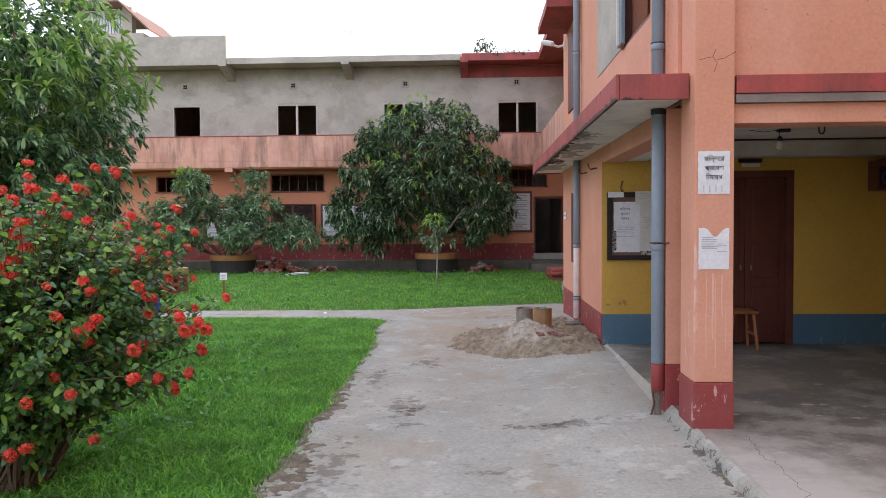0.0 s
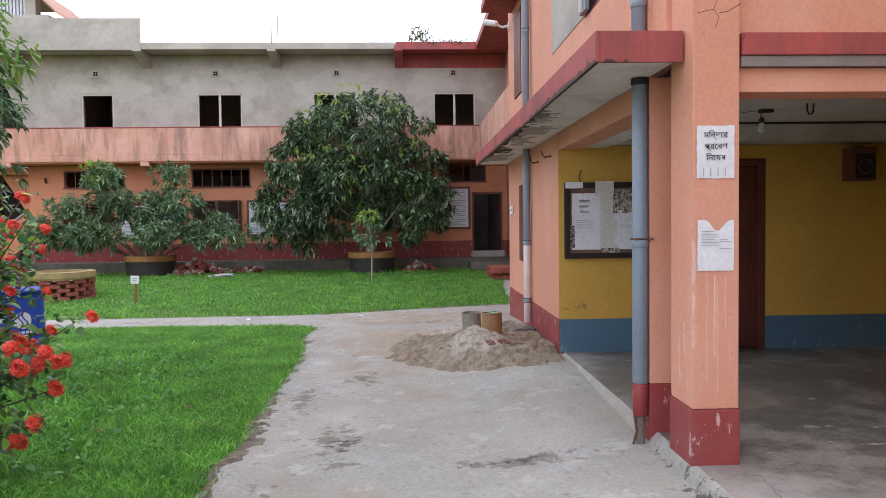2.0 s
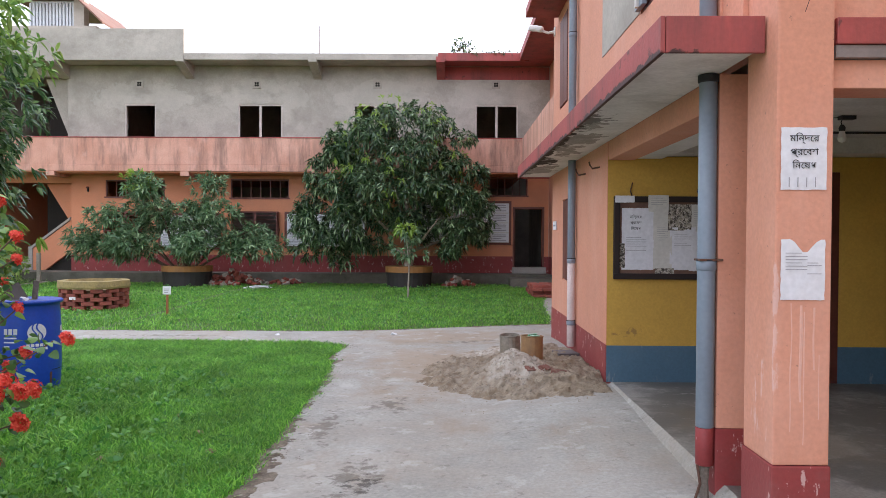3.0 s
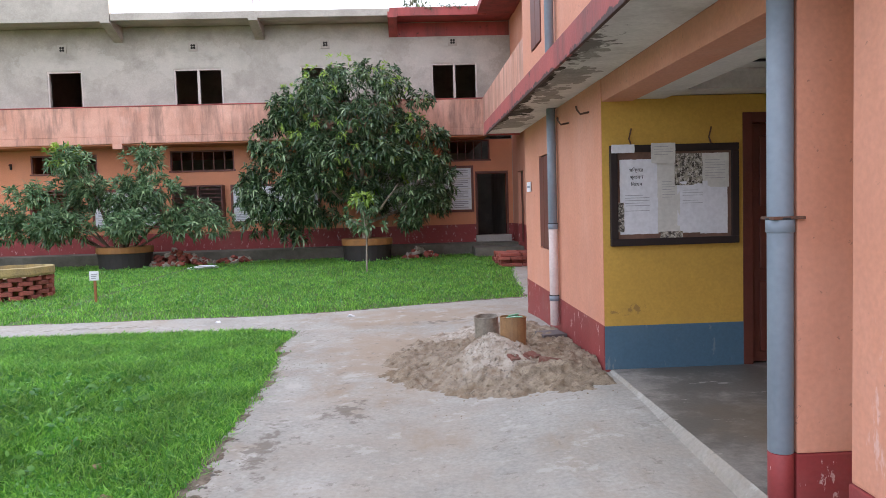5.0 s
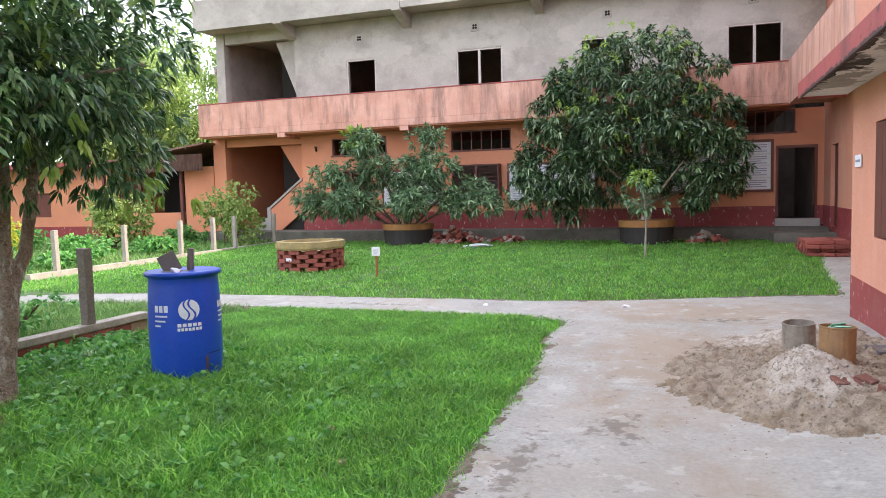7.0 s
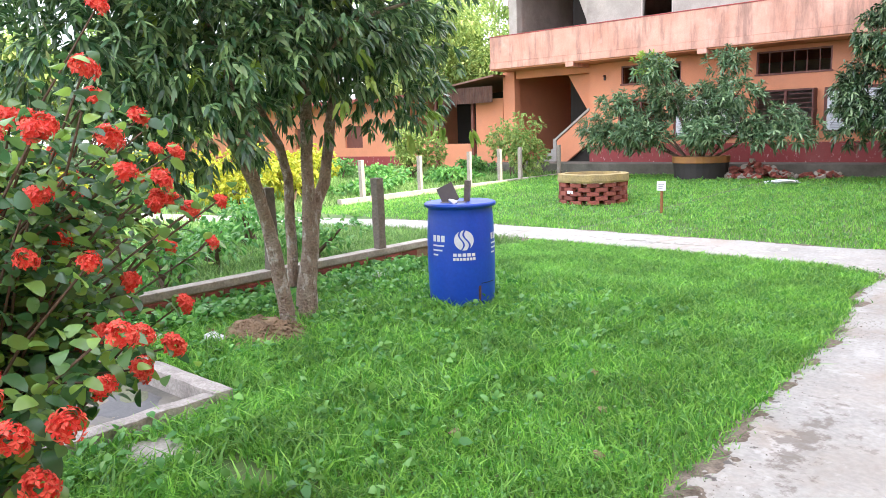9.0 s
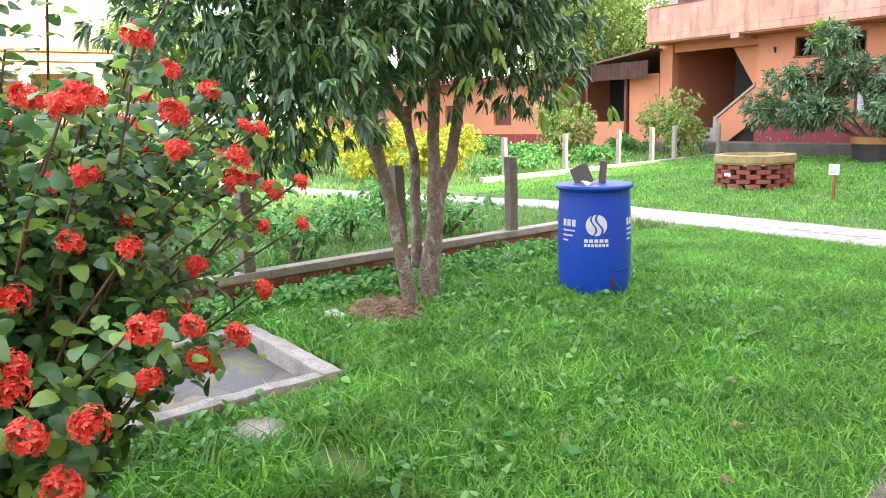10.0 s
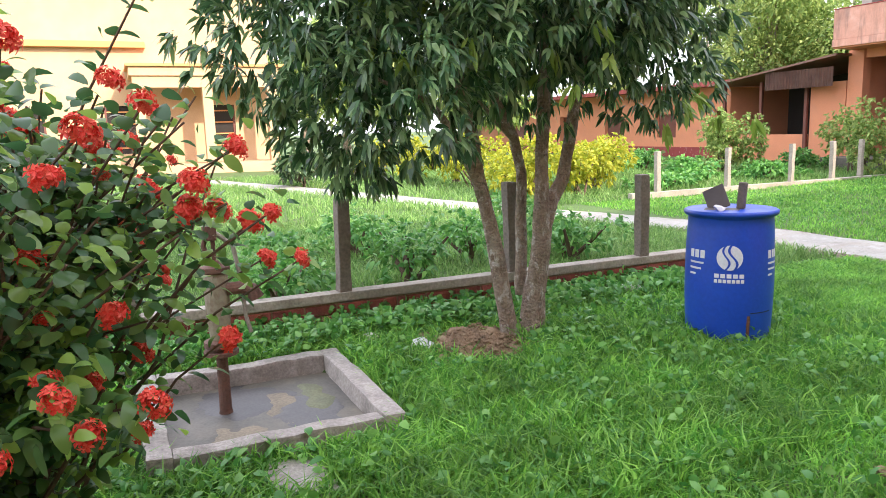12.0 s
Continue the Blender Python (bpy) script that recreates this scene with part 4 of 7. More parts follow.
SWIN = (10.56, 11.12, 1.0, 2.05)
structure("wall_wing_side", side_wall(YWY + 0.002, WEND, 0.54, 2.46, [SWIN], WX - 0.006, WX + 0.25), SALMON, "orange painted side wall", "wall")
structure("wall_wing_dado", side_wall(YWY + 0.001, WEND, 0.05, 0.54, [], WX - 0.009, WX + 0.25), DADO, "maroon painted dado with chipped paint", "wall")
structure("wall_wing_upper", side_wall(PYF + 0.342, WEND, 2.62, 6.598, [(6.0, 7.2, 3.3, 4.5), (10.84, 11.5, 3.3, 4.5)], WX, WX + 0.25), SALMON, "salmon orange painted upper side wall", "wall")
structure("wall_plaster_patch", side_wall(7.22, 8.65, 3.32, 4.55, [], WX - 0.006, WX - 0.001), GREY, "grey cement plaster patch beside the window", "wall")
structure("wall_wing_front_upper", box(2.18, 9, PYF + 0.06, PYF + 0.3, 2.58, 6.6), SALMON, "salmon orange upper front wall", "wall")
structure("band_front", box(2.18, 9, PYF - 0.0, PYF + 0.30, 2.455, 2.577, 0.006), REDTRIM, "maroon band over the porch opening", "trim")
# Strip whose grey paints in the shadow under the maroon band.
structure("band_front_white", box(2.18, 9, PYF + 0.012, PYF + 0.30, 2.395, 2.452), SHADEW, "strip greyed for the shadow below the maroon band", "trim")
structure("beam_front", box(2.18, 9, PYF + 0.05, PYF + 0.29, 2.26, 2.393, 0.006), SALMON, "orange beam over the porch opening", "beam")
structure("beam_side", box(WX, WX + 0.24, 5.704, YWY - 0.004, 2.285, 2.46, 0.006), SALMON, "orange beam along the porch side", "beam")
structure("beam_side_inner", box(WX + 0.243, WX + 0.5, 5.704, YWY - 0.004, 2.30, 2.46), CEIL, "dull white inner beam of the porch", "beam")
structure("ceiling_porch", box(WX + 0.25, 9, PYF + 0.295, YWY + 0.2, 2.47, 2.575), CEIL, "dull white porch ceiling", "ceiling")
structure("beam_back", box(WX + 0.51, 9, YWY - 0.3, YWY - 0.004, 2.325, 2.468), CEIL, "dull white beam along the back wall", "beam")
structure("pillar_front", box(1.905, 2.166, PYF, PYF + 0.34, 0.505, 6.6, 0.012), SALMON, "orange painted square pillar with paint drips", "pillar")
structure("pillar_front_base", box(1.898, 2.173, PYF - 0.006, PYF + 0.345, 0.15, 0.503, 0.01), DADO, "maroon painted pillar base", "pillar")
structure("pillar_pilaster", box(1.878, 2.12, 5.47, 5.70, 0.505, 2.46, 0.008), SALMON, "orange painted pilaster", "pillar")
structure("pillar_pilaster_base", box(1.874, 2.124, 5.466, 5.704, 0.1, 0.503, 0.008), DADO, "maroon painted pilaster base", "pillar")
structure("pillar_pilaster_upper", box(1.868, 2.0, 5.45, 5.62, 2.622, 6.598, 0.008), SALMON, "orange pilaster on the upper wall", "pillar")
structure("pillar_second", box(3.38, 3.68, PYF, PYF + 0.29, 0.505, 6.6, 0.012), SALMON, "orange painted square pillar of the porch", "pillar")
structure("pillar_second_base", box(3.37, 3.69, PYF - 0.008, PYF + 0.30, 0.19, 0.503, 0.01), DADO, "maroon painted pillar base", "pillar")
structure("awning_soffit", box(1.425, WX, 4.955, 12.55, 2.462, 2.60), CEIL, "stained dull white underside of the concrete sunshade", "awning")
structure("awning_edge", box(1.40, 1.423, 4.93, 12.58, 2.44, 2.615, 0.005), REDTRIM, "maroon painted edge of the sunshade", "awning")
structure("awning_end", box(1.425, 1.895, 4.93, 4.953, 2.44, 2.615, 0.005), REDTRIM, "maroon painted end of the sunshade", "awning")
structure("awning_far_end", box(1.425, 1.88, 12.557, 12.58, 2.44, 2.615, 0.005), REDTRIM, "maroon painted end of the sunshade", "awning")
structure("awning_top", box(1.425, WX, 4.955, 12.55, 2.603, 2.618), REDTRIM, "maroon top of the sunshade", "awning")
structure("sunshade_upper", box(1.42, WX - 0.002, 10.2, 11.72, 4.62, 4.74, 0.01), REDTRIM, "small maroon sunshade above the upper window", "awning")
# The unseen depth to x = 22 is added to block the sun.
structure("roof_wing", box(1.55, 22, 4.3, WEND + 0.3, 6.6, 6.8), REDTRIM, "maroon edged roof slab", "roof")
structure("wall_wing_end", box(WX + 0.25, 22, WEND - 0.25, WEND, 0.1, 6.6), SALMON, "orange end wall of the wing", "wall")
# Unseen wall behind, added to take skylight off the porch.
structure("wall_south", box(1.9, 5.5, -3.4, -3.15, 0.19, 6.6), SALMON, "unseen wall added behind to darken the porch", "wall")
# Unseen wall added to stop sun leaking through the wing.
structure("wall_room_side", box(8.8, 9, YWY + 0.25, WEND - 0.25, 0.1, 6.6), SALMON, "unseen inner wall keeping sun out of the wing", "wall")
structure("floor_wing", box(WX + 0.25, 9, YWY + 0.25, WEND - 0.25, 0.0, 0.19), PORCHF, "cement room floor", "floor")
structure("ceiling_wing_room", box(WX + 0.26, 8.8, YWY + 0.26, WEND - 0.25, 2.48, 2.61), CEIL, "room ceiling", "ceiling")
# Unseen wall, added to stop sun and sky from the east.
structure("wall_east", box(5.5, 5.75, -14, YWY, 0.0, 6.6), YELLOW, "unseen wall added to keep sun and sky off the porch", "wall")
structure("wall_wing_far", side_wall(WEND, FY - 0.005, 0.93, 7.06, [(22.65, 23.6, 0.42, 2.42)], 3.46, 3.7), SALMON, "orange wall of the corridor wing", "wall")
structure("wall_wing_far_dado", side_wall(WEND, FY - 0.005, 0.1, 0.93, [(22.65, 23.6, 0.42, 2.42)], 3.45, 3.7), DADO, "maroon dado of the corridor wing", "wall")
structure("door_corridor", side_wall(22.65, 23.6, 0.42, 2.42, [], 3.55, 3.6), WOOD, "closed dark brown corridor door", "door")
structure("slab_wing_far", box(2.5, 22, WEND, PY - 0.095, 3.46, 3.66), PINK, "salmon balcony slab of the corridor wing", "slab")
structure("parapet_wing_far", box(2.5, 2.62, WEND, PY - 0.095, 3.664, 4.52, 0.01), PINK, "salmon balcony parapet with rain streaks", "parapet")
structure("roof_wing_far", box(2.42, 22, WEND + 0.31, PY - 0.065, 6.9, 7.12), REDTRIM, "maroon roof slab of the corridor wing", "roof")
structure("roof_wing_far_back", box(3.46, 22, PY - 0.06, FY + 6, 6.9, 7.1), GREY, "roof slab of the corner", "roof")
# Unseen walls added to keep sun and daylight out of the rooms.
structure("wall_far_east", box(3.705, 22, FY + 5.8, FY + 6, 0.1, 7.0), GREY, "plain back wall", "wall")
structure("wall_far_end", box(3.45, 3.7, FY, FY + 5.8, 0.1, 6.9), GREY, "unseen end wall keeping daylight out of the rooms", "wall")
structure("wall_far_close", box(21.8, 22, WEND, FY + 5.8, 0.1, 6.9), GREY, "unseen end wall keeping sun out of the corridor wing", "wall")


def wing_window(i, y0, y1, z0, z1, label, panes):
    w = thing("window_%d" % i, label, "window", kind="structure")
    t = 0.05
    x0, x1 = WX + 0.02, WX + 0.09
    part("window_frame", box(x0, x1, y0, y0 + t, z0, z1), FRAMEBR, w)
    part("window_frame", box(x0, x1, y1 - t, y1, z0, z1), FRAMEBR, w)
    part("window_frame", box(x0, x1, y0 + t, y1 - t, z1 - t, z1), FRAMEBR, w)
    part("window_frame", box(x0, x1, y0 + t, y1 - t, z0, z0 + t), FRAMEBR, w)
    if panes:
        part("shutter", box(x0 - 0.03, x0 + 0.01, y0 + 0.02, (y0 + y1) / 2 - 0.004, z0 + 0.02, z1 - 0.02, 0.006), panes, w)
        part("shutter", box(x0 - 0.03, x0 + 0.01, (y0 + y1) / 2 + 0.004, y1 - 0.02, z0 + 0.02, z1 - 0.02, 0.006), panes, w)
    return w


wing_window(11, *SWIN, "brown wooden shuttered window in the orange wall", FRAMEBR)
w = wing_window(12, 6.0, 7.2, 3.3, 4.5, "upper window with an open pale casement", None)
part("casement", box(WX - 0.05, WX - 0.012, 6.98, 7.2, 3.32, 4.5, 0.006), PVC, w, "pale grey open casement frame")
part("casement_bar", box(WX - 0.075, WX - 0.052, 7.06, 7.1, 3.32, 4.5), PAPER2, w)
wing_window(13, 10.84, 11.5, 3.3, 4.5, "upper brown shuttered window", FRAMEBR)

# spalled and blackened underside of the sunshade
def soffit_mark(cx, cy, rx, ry, seed, th, mat, label):
    f = lambda x, y: 1 - ((x - cx) / rx) ** 2 - ((y - cy) / ry) ** 2 + 0.6 * wob(x, y, 3.0, seed) + 0.5 * wob(x, y, 11.0, seed) + 0.3 * wob(x, y, 31.0, seed)
    ob = grid_sheet("soffit_stain", np.arange(1.43, 1.87, 0.015), np.arange(cy - ry, cy + ry, 0.02), lambda x, y: 2.4605 - np.clip((f(x, y) - th) * 0.01, -0.002, 0.002), lambda x, y: f(x, y) > th, mat)
    tagged(ob, label, "stain", "", "structure")


SPALL = surface("blackened_spall", (0.02, 0.017, 0.014), (0.10, 0.085, 0.07), 0.95, 14, 60, 0.5, vary=0.2)
DAMP = surface("damp_grey_soffit", (0.36, 0.34, 0.31), (0.27, 0.255, 0.23), 0.9, 8, 60, 0.2, vary=0.15)
soffit_mark(1.435, 9.6, 0.07, 2.6, 1.0, 0.55, SPALL, "blackened broken edge of the sunshade")
soffit_mark(1.50, 10.3, 0.22, 0.6, 5.0, 0.9, SPALL, "blackened broken patch below the sunshade")
soffit_mark(1.62, 8.3, 0.2, 1.6, 2.0, 0.8, DAMP, "grey damp stain below the sunshade")
soffit_mark(1.6, 11.4, 0.22, 0.9, 3.0, 0.7, DAMP, "grey damp stain below the sunshade")

# rain pipes
def rain_pipe(x, y, spans, label, r=0.045, joints=()):
    p = thing("rain_pipe", label, "pipe", (x, y, 0), "rain pipes")
    for z0, z1, m in spans:
        part("pipe", lathe([(r * 0.96, z0), (r, z0 + 0.002), (r, z1 - 0.002), (r * 0.96, z1)], 24), m, p, smooth=True)
    for z in joints:
        part("collar", lathe([(r + 0.001, z), (r + 0.005, z + 0.003), (r + 0.005, z + 0.05), (r + 0.001, z + 0.053)], 24), spans[-1][2], p, smooth=True)
        part("joint_ring", lathe([(r + 0.006, z + 0.052), (r + 0.0065, z + 0.06)], 24), INK, p, "dark grime in the pipe joint")
    return p


p1 = rain_pipe(1.826, 5.5, [(0.297, 0.506, DADO), (0.508, 2.46, PVC)], "grey plastic rain pipe with a maroon painted broken foot", 0.049, (1.38,))
part("clamp", box(-0.053, 0.075, -0.053, 0.053, 1.432, 1.444, 0.004), RUST, p1)
part("stub", lathe([(0.022, 0.08), (0.03, 0.12), (0.024, 0.2), (0.032, 0.31)], 10), POSTC, p1, "broken dark stub of the pipe")
part("stub_wire", tube([(-0.06, 0.0, 0.06), (-0.035, -0.04, 0.2), (-0.045, -0.02, 0.3)], 0.008, 6), RUST, p1)
part("collar_top", lathe([(0.05, 2.415), (0.056, 2.42), (0.056, 2.457), (0.05, 2.459)], 20), INK, p1)
rain_pipe(1.82, 5.5, [(2.62, 6.6, PVC)], "grey plastic rain pipe on the upper wall", 0.046, (2.9, 3.6))
p2 = rain_pipe(1.815, 10.06, [(0.27, 1.30, PVCWHITE), (1.302, 2.46, PVC)], "rain pipe spattered with salmon paint", 0.045, (0.52, 1.25))
rain_pipe(1.815, 10.06, [(2.62, 6.6, PVC)], "grey rain pipe on the upper wall", 0.045, (2.8, 3.9))

# cctv, name plate, hooks
cc = thing("security_camera", "white bullet security camera on a wall bracket", "camera device", (1.70, 12.05, 4.55))
part("housing", turned(lathe([(0.035, 0), (0.045, 0.02), (0.045, 0.2), (0.03, 0.22)], 14), pose(0, 0, 0, 75, 0, -120)), PLASTICW, cc)
part("arm", tube([(0.0, 0, -0.02), (0.08, 0, -0.05), (0.17, 0, -0.03)], 0.02, 8), PLASTICW, cc)
part("mount", box(0.165, 0.18, -0.05, 0.05, -0.09, 0.03, 0.005), PLASTICW, cc)
npl = thing("name_plate", "small pale blue name plate on the orange wall", "sign", (WX - 0.02, 11.8, 1.72))
part("plate", box(-0.004, 0.006, -0.14, 0.14, -0.06, 0.06, 0.002), PAPER, npl)
part("lettering", box(-0.0065, -0.0045, -0.1, 0.1, -0.012, 0.012), PVC, npl)
for y in (9.5, 8.72):
    hk = thing("wall_hook", "rusty iron hook sticking out of the orange wall", "hook", (WX - 0.01, y, 2.26), "hooks")
    part("hook", tube([(0.03, 0, 0), (-0.07, 0.0, -0.02), (-0.09, 0.03, 0.02), (-0.09, 0.06, 0.05)], 0.009, 6), RUST, hk)
# ---- notices ----
def lettering(name, text, size, m, material, parent, label=""):
    """Words as a thin mesh in the built-in font."""
    cu = bpy.data.curves.new(name, "FONT")
    cu.body, cu.size, cu.align_x, cu.extrude = text, size, "CENTER", 0.0006
    tmp = new(name, cu)
    me = bpy.data.meshes.new_from_object(tmp.evaluated_get(bpy.context.evaluated_depsgraph_get()))
    bpy.data.objects.remove(tmp)
    me.materials.append(material)
    ob = new(name, me)
    ob.parent = parent
    ob.matrix_basis = m
    if label:
        ob["label"] = label
    return ob


# the three words in the order in which the signs stand
WORDS = ("\u09ae\u09bf\u09a8\u09cd\u09a6\u09c7\u09b0", "\u09aa\u09cd\u09b0\u09c7\u09ac\u09b6", "\u09bf\u09a8\u09c7\u09b7\u09a7")


def sheet(x0, x1, z0, z1, curl=0.004, torn=0.0, seed=1):
    """A sheet of paper, slightly buckled, with an uneven edge."""
    bm = bmesh.new()
    nx, nz = 10, 12
    g = []
    for i in range(nx + 1):
        row = []
        for j in range(nz + 1):
            u, w = i / nx, j / nz
            x, z = lerp(x0, x1, u), lerp(z0, z1, w)
            e = 0.004 * noise.noise((x * 30 + seed, z * 30, seed))
            if torn and j >= nz - 2:
                z -= torn * max(0.0, 1 - abs(u - 0.55) / 0.3) * (j - nz + 3) / 3
            y = -0.003 - curl * (0.5 + noise.noise((x * 9 + seed, z * 9, 3.0)))
            row.append(bm.verts.new((x + (e if i in (0, nx) else 0), y, z + (e if j in (0, nz) else 0))))
        g.append(row)
    for i in range(nx):
        for j in range(nz):
            bm.faces.new((g[i][j], g[i + 1][j], g[i + 1][j + 1], g[i][j + 1]))
    return bm


def lines(x0, x1, zs, parent, y=-0.0095, h=0.004, mat=None):
    for i, z in enumerate(zs):
        w = x1 - (x1 - x0) * (0.0 if i % 3 else 0.25)
        part("print_line", box(x0, w, y - 0.0008, y, z, z + h), mat or GREYINK, parent)


s1 = thing("paper_notice", "white paper notice with black lettering taped to the pillar", "notice", (2.03, PYF - 0.001, 1.93))
p1_ = part("paper", sheet(-0.105, 0.105, -0.147, 0.14, 0.003, 0, 2), PAPER, s1)
for i, wd in enumerate(WORDS):
    lettering("lettering", wd, 0.044, pose(0, -0.0095, 0.075 - 0.062 * i, 90), INK, p1_)
for k in range(4):
    part("tape_streak", box(-0.07 + 0.04 * k, -0.066 + 0.04 * k, -0.0095, -0.0085, -0.135, -0.09), GREYINK, p1_)
s2 = thing("torn_notice", "torn white printed notice on the pillar", "notice", (2.03, PYF - 0.001, 1.415))
p2_ = part("paper", sheet(-0.1, 0.103, -0.14, 0.14, 0.004, 0.07, 5), PAPER, s2)
lines(-0.08, 0.02, [0.075, 0.06, 0.045, 0.03, 0.015, 0.0], p2_, h=0.003)
lines(0.02, 0.085, [0.03, 0.018, -0.02], p2_, h=0.003)
# paint drips on the pillar below
DRIP = surface("pale_pink_drip", (0.70, 0.42, 0.34), (0.66, 0.36, 0.27), 0.7, 30, 60, 0)
for k, (x, z0, z1, w) in enumerate(((1.985, 0.66, 1.26, 0.004), (2.03, 0.80, 1.25, 0.008), (2.045, 0.60, 1.22, 0.004), (2.09, 0.95, 1.24, 0.006), (2.115, 0.72, 1.02, 0.003))):
    pts = [(x + 0.006 * noise.noise((k * 7.0, z * 5, 0)), PYF + 2.1 * w, z) for z in np.linspace(z0, z1, 9)]
    structure("paint_drip", turned(tube(pts, [w * (2.2 + 0.5 * abs(noise.noise((k, q * 0.9, 3.0)))) for q in range(9)], 12), Matrix()), DRIP, "pale dried drip of paint on the pillar", "stain")
# crack in the plaster
ck = [(2.04, 2.75), (2.02, 2.70), (2.05, 2.66), (2.03, 2.60)], [(2.02, 2.70), (1.97, 2.69), (1.93, 2.68)], [(2.05, 2.68), (2.10, 2.69), (2.17, 2.73)]
for c in ck:
    structure("plaster_crack", tube([(x, PYF + 0.001, z) for x, z in c], 0.0022, 5), DARK, "dark crack in the pillar plaster", "crack")

nb = thing("notice_board", "dark wooden notice board crowded with torn papers", "notice board", (2.436, YWY - 0.004, 1.555))
part("backing", box(-0.46, 0.46, -0.02, 0, -0.345, 0.345), CORK, nb)
for q in ((-0.505, 0.505, -0.39, -0.335), (-0.505, 0.505, 0.335, 0.39), (-0.505, -0.45, -0.335, 0.335), (0.45, 0.505, -0.335, 0.335)):
    part("frame", box(q[0], q[1], -0.045, 0, q[2], q[3], 0.006), BLACKWOOD, nb)


def pinned(x0, x1, z0, z1, mat, seed, y=-0.0195):
    ob = part("paper", sheet(x0, x1, z0, z1, 0.004, 0, seed), mat, nb)
    ob.location.y = y
    return ob


sheet_words = pinned(-0.43, -0.13, -0.30, 0.28, PAPER, 11)
sheet_narrow = pinned(-0.135, 0.04, -0.29, 0.30, PAPER2, 12, -0.021)
sheet_middle = pinned(0.02, 0.26, -0.30, 0.1, PAPER, 13, -0.0225)
pinned(0.2, 0.42, -0.31, 0.08, PAPER, 14, -0.0195)
sheet_table = pinned(0.21, 0.43, 0.05, 0.315, PAPER2, 15, -0.021)
pinned(0.0, 0.22, 0.07, 0.315, COLLAGE, 16, -0.024)
sheet_top = pinned(-0.19, 0.0, 0.245, 0.40, PAPER2, 17, -0.046)
pinned(-0.5, -0.32, 0.33, 0.395, PAPER, 18, -0.046)
pinned(-0.46, -0.40, -0.28, -0.05, COLLAGE, 19, -0.026)
pinned(-0.12, 0.06, -0.335, -0.285, COLLAGE, 20, -0.03)
for i, wd in enumerate(WORDS):
    lettering("lettering", wd, 0.036, pose(-0.30, -0.0095, 0.185 - 0.055 * i, 90), INK, sheet_words)
lines(-0.39, -0.2, [0.0, -0.02, -0.04, -0.06, -0.08, -0.12], sheet_words, -0.0095)
lines(-0.1, 0.0, [0.1, 0.08, 0.06, 0.04, 0.02, 0.0, -0.02], sheet_narrow, -0.0100, 0.003)
lines(0.24, 0.40, [0.26, 0.24, 0.22, 0.2, 0.18, 0.16, 0.14, 0.12], sheet_table, -0.0100, 0.003)
lines(0.06, 0.22, [0.03, 0.01, -0.01, -0.05, -0.07], sheet_middle, -0.0105, 0.003)
lines(-0.17, -0.02, [0.37, 0.35, 0.33, 0.31], sheet_top, -0.0100, 0.003)
for x in (-0.33, 0.3):
    part("hanger", tube([(x, -0.01, 0.385), (x - 0.02, -0.012, 0.44), (x + 0.0, -0.012, 0.52)], 0.006, 6), RUST, nb, "rusty wire hanger")

# ---- the brown door and the porch things ----
dr = thing("door_1", "closed dark brown panelled double door in the yellow wall", "door", (0, YWY + 0.03, 0), kind="structure")
x0, x1, z0, z1 = DOOR
for q in ((x0, x0 + 0.08, z0, z1), (x1 - 0.08, x1, z0, z1), (x0 + 0.08, x1 - 0.08, z1 - 0.08, z1)):
    part("frame", box(q[0], q[1], -0.035, 0.1, q[2], q[3], 0.006), WOOD, dr)
for a, b in ((x0 + 0.083, (x0 + x1) / 2 - 0.003), ((x0 + x1) / 2 + 0.003, x1 - 0.083)):
    lf = part("leaf", box(a, b, 0.02, 0.06, z0 + 0.01, z1 - 0.083, 0.004), WOOD, dr)
    for c0, c1 in ((0.28, 0.85), (0.95, 1.35), (1.45, 2.0)):
        part("panel", box(a + 0.07, b - 0.07, 0.004, 0.019, c0, c1, 0.012), WOOD, lf)
    part("handle", box((x0 + x1) / 2 + (-0.07 if a < 3.3 else 0.05), (x0 + x1) / 2 + (-0.05 if a < 3.3 else 0.07), -0.02, 0.0, 1.04, 1.1, 0.005), STEEL, lf, "dull metal handle")
pl = thing("door_plate", "small white plate above the door", "sign", (3.56, YWY - 0.008, 2.24))
part("plate", box(-0.1, 0.1, -0.006, 0.006, -0.02, 0.02, 0.002), PAPER, pl)
sb = thing("switch_board", "dark wooden switch board on the yellow wall", "switch board", (3.55, YWY - 0.012, 2.29))
part("board", box(-0.13, 0.13, -0.02, 0.01, -0.02, 0.02, 0.004), BLACKWOOD, sb)
sp = thing("wall_loudspeaker", "dim brown box loudspeaker high on the yellow wall", "loudspeaker", (4.98, YWY - 0.006, 2.10))
part("cabinet", box(-0.12, 0.12, -0.20, 0.0, -0.17, 0.17, 0.012), FRAMEBR, sp)
part("grille", box(-0.10, 0.10, -0.212, -0.201, -0.15, 0.10, 0.005), BLACKWOOD, sp, "dark cloth grille")
part("bracket", box(-0.03, 0.03, -0.12, 0.0, 0.171, 0.19, 0.003), RUST, sp)
part("cone_ring", tube([(0.07 * math.cos(a), -0.214, -0.03 + 0.07 * math.sin(a)) for a in np.linspace(0, 2 * math.pi, 25)], 0.006, 6), DARKSHEET, sp)
bh = thing("bulb_holder", "bare light bulb in a black ceiling holder", "lamp", (3.3, 6.9, 2.47))
part("batten", box(-0.02, 0.09, -0.03, 0.03, -0.03, -0.002, 0.004), INK, bh)
part("flex", tube([(0.0, 0, -0.03), (-0.008, 0, -0.05), (0, 0, -0.07)], 0.004, 6), INK, bh)
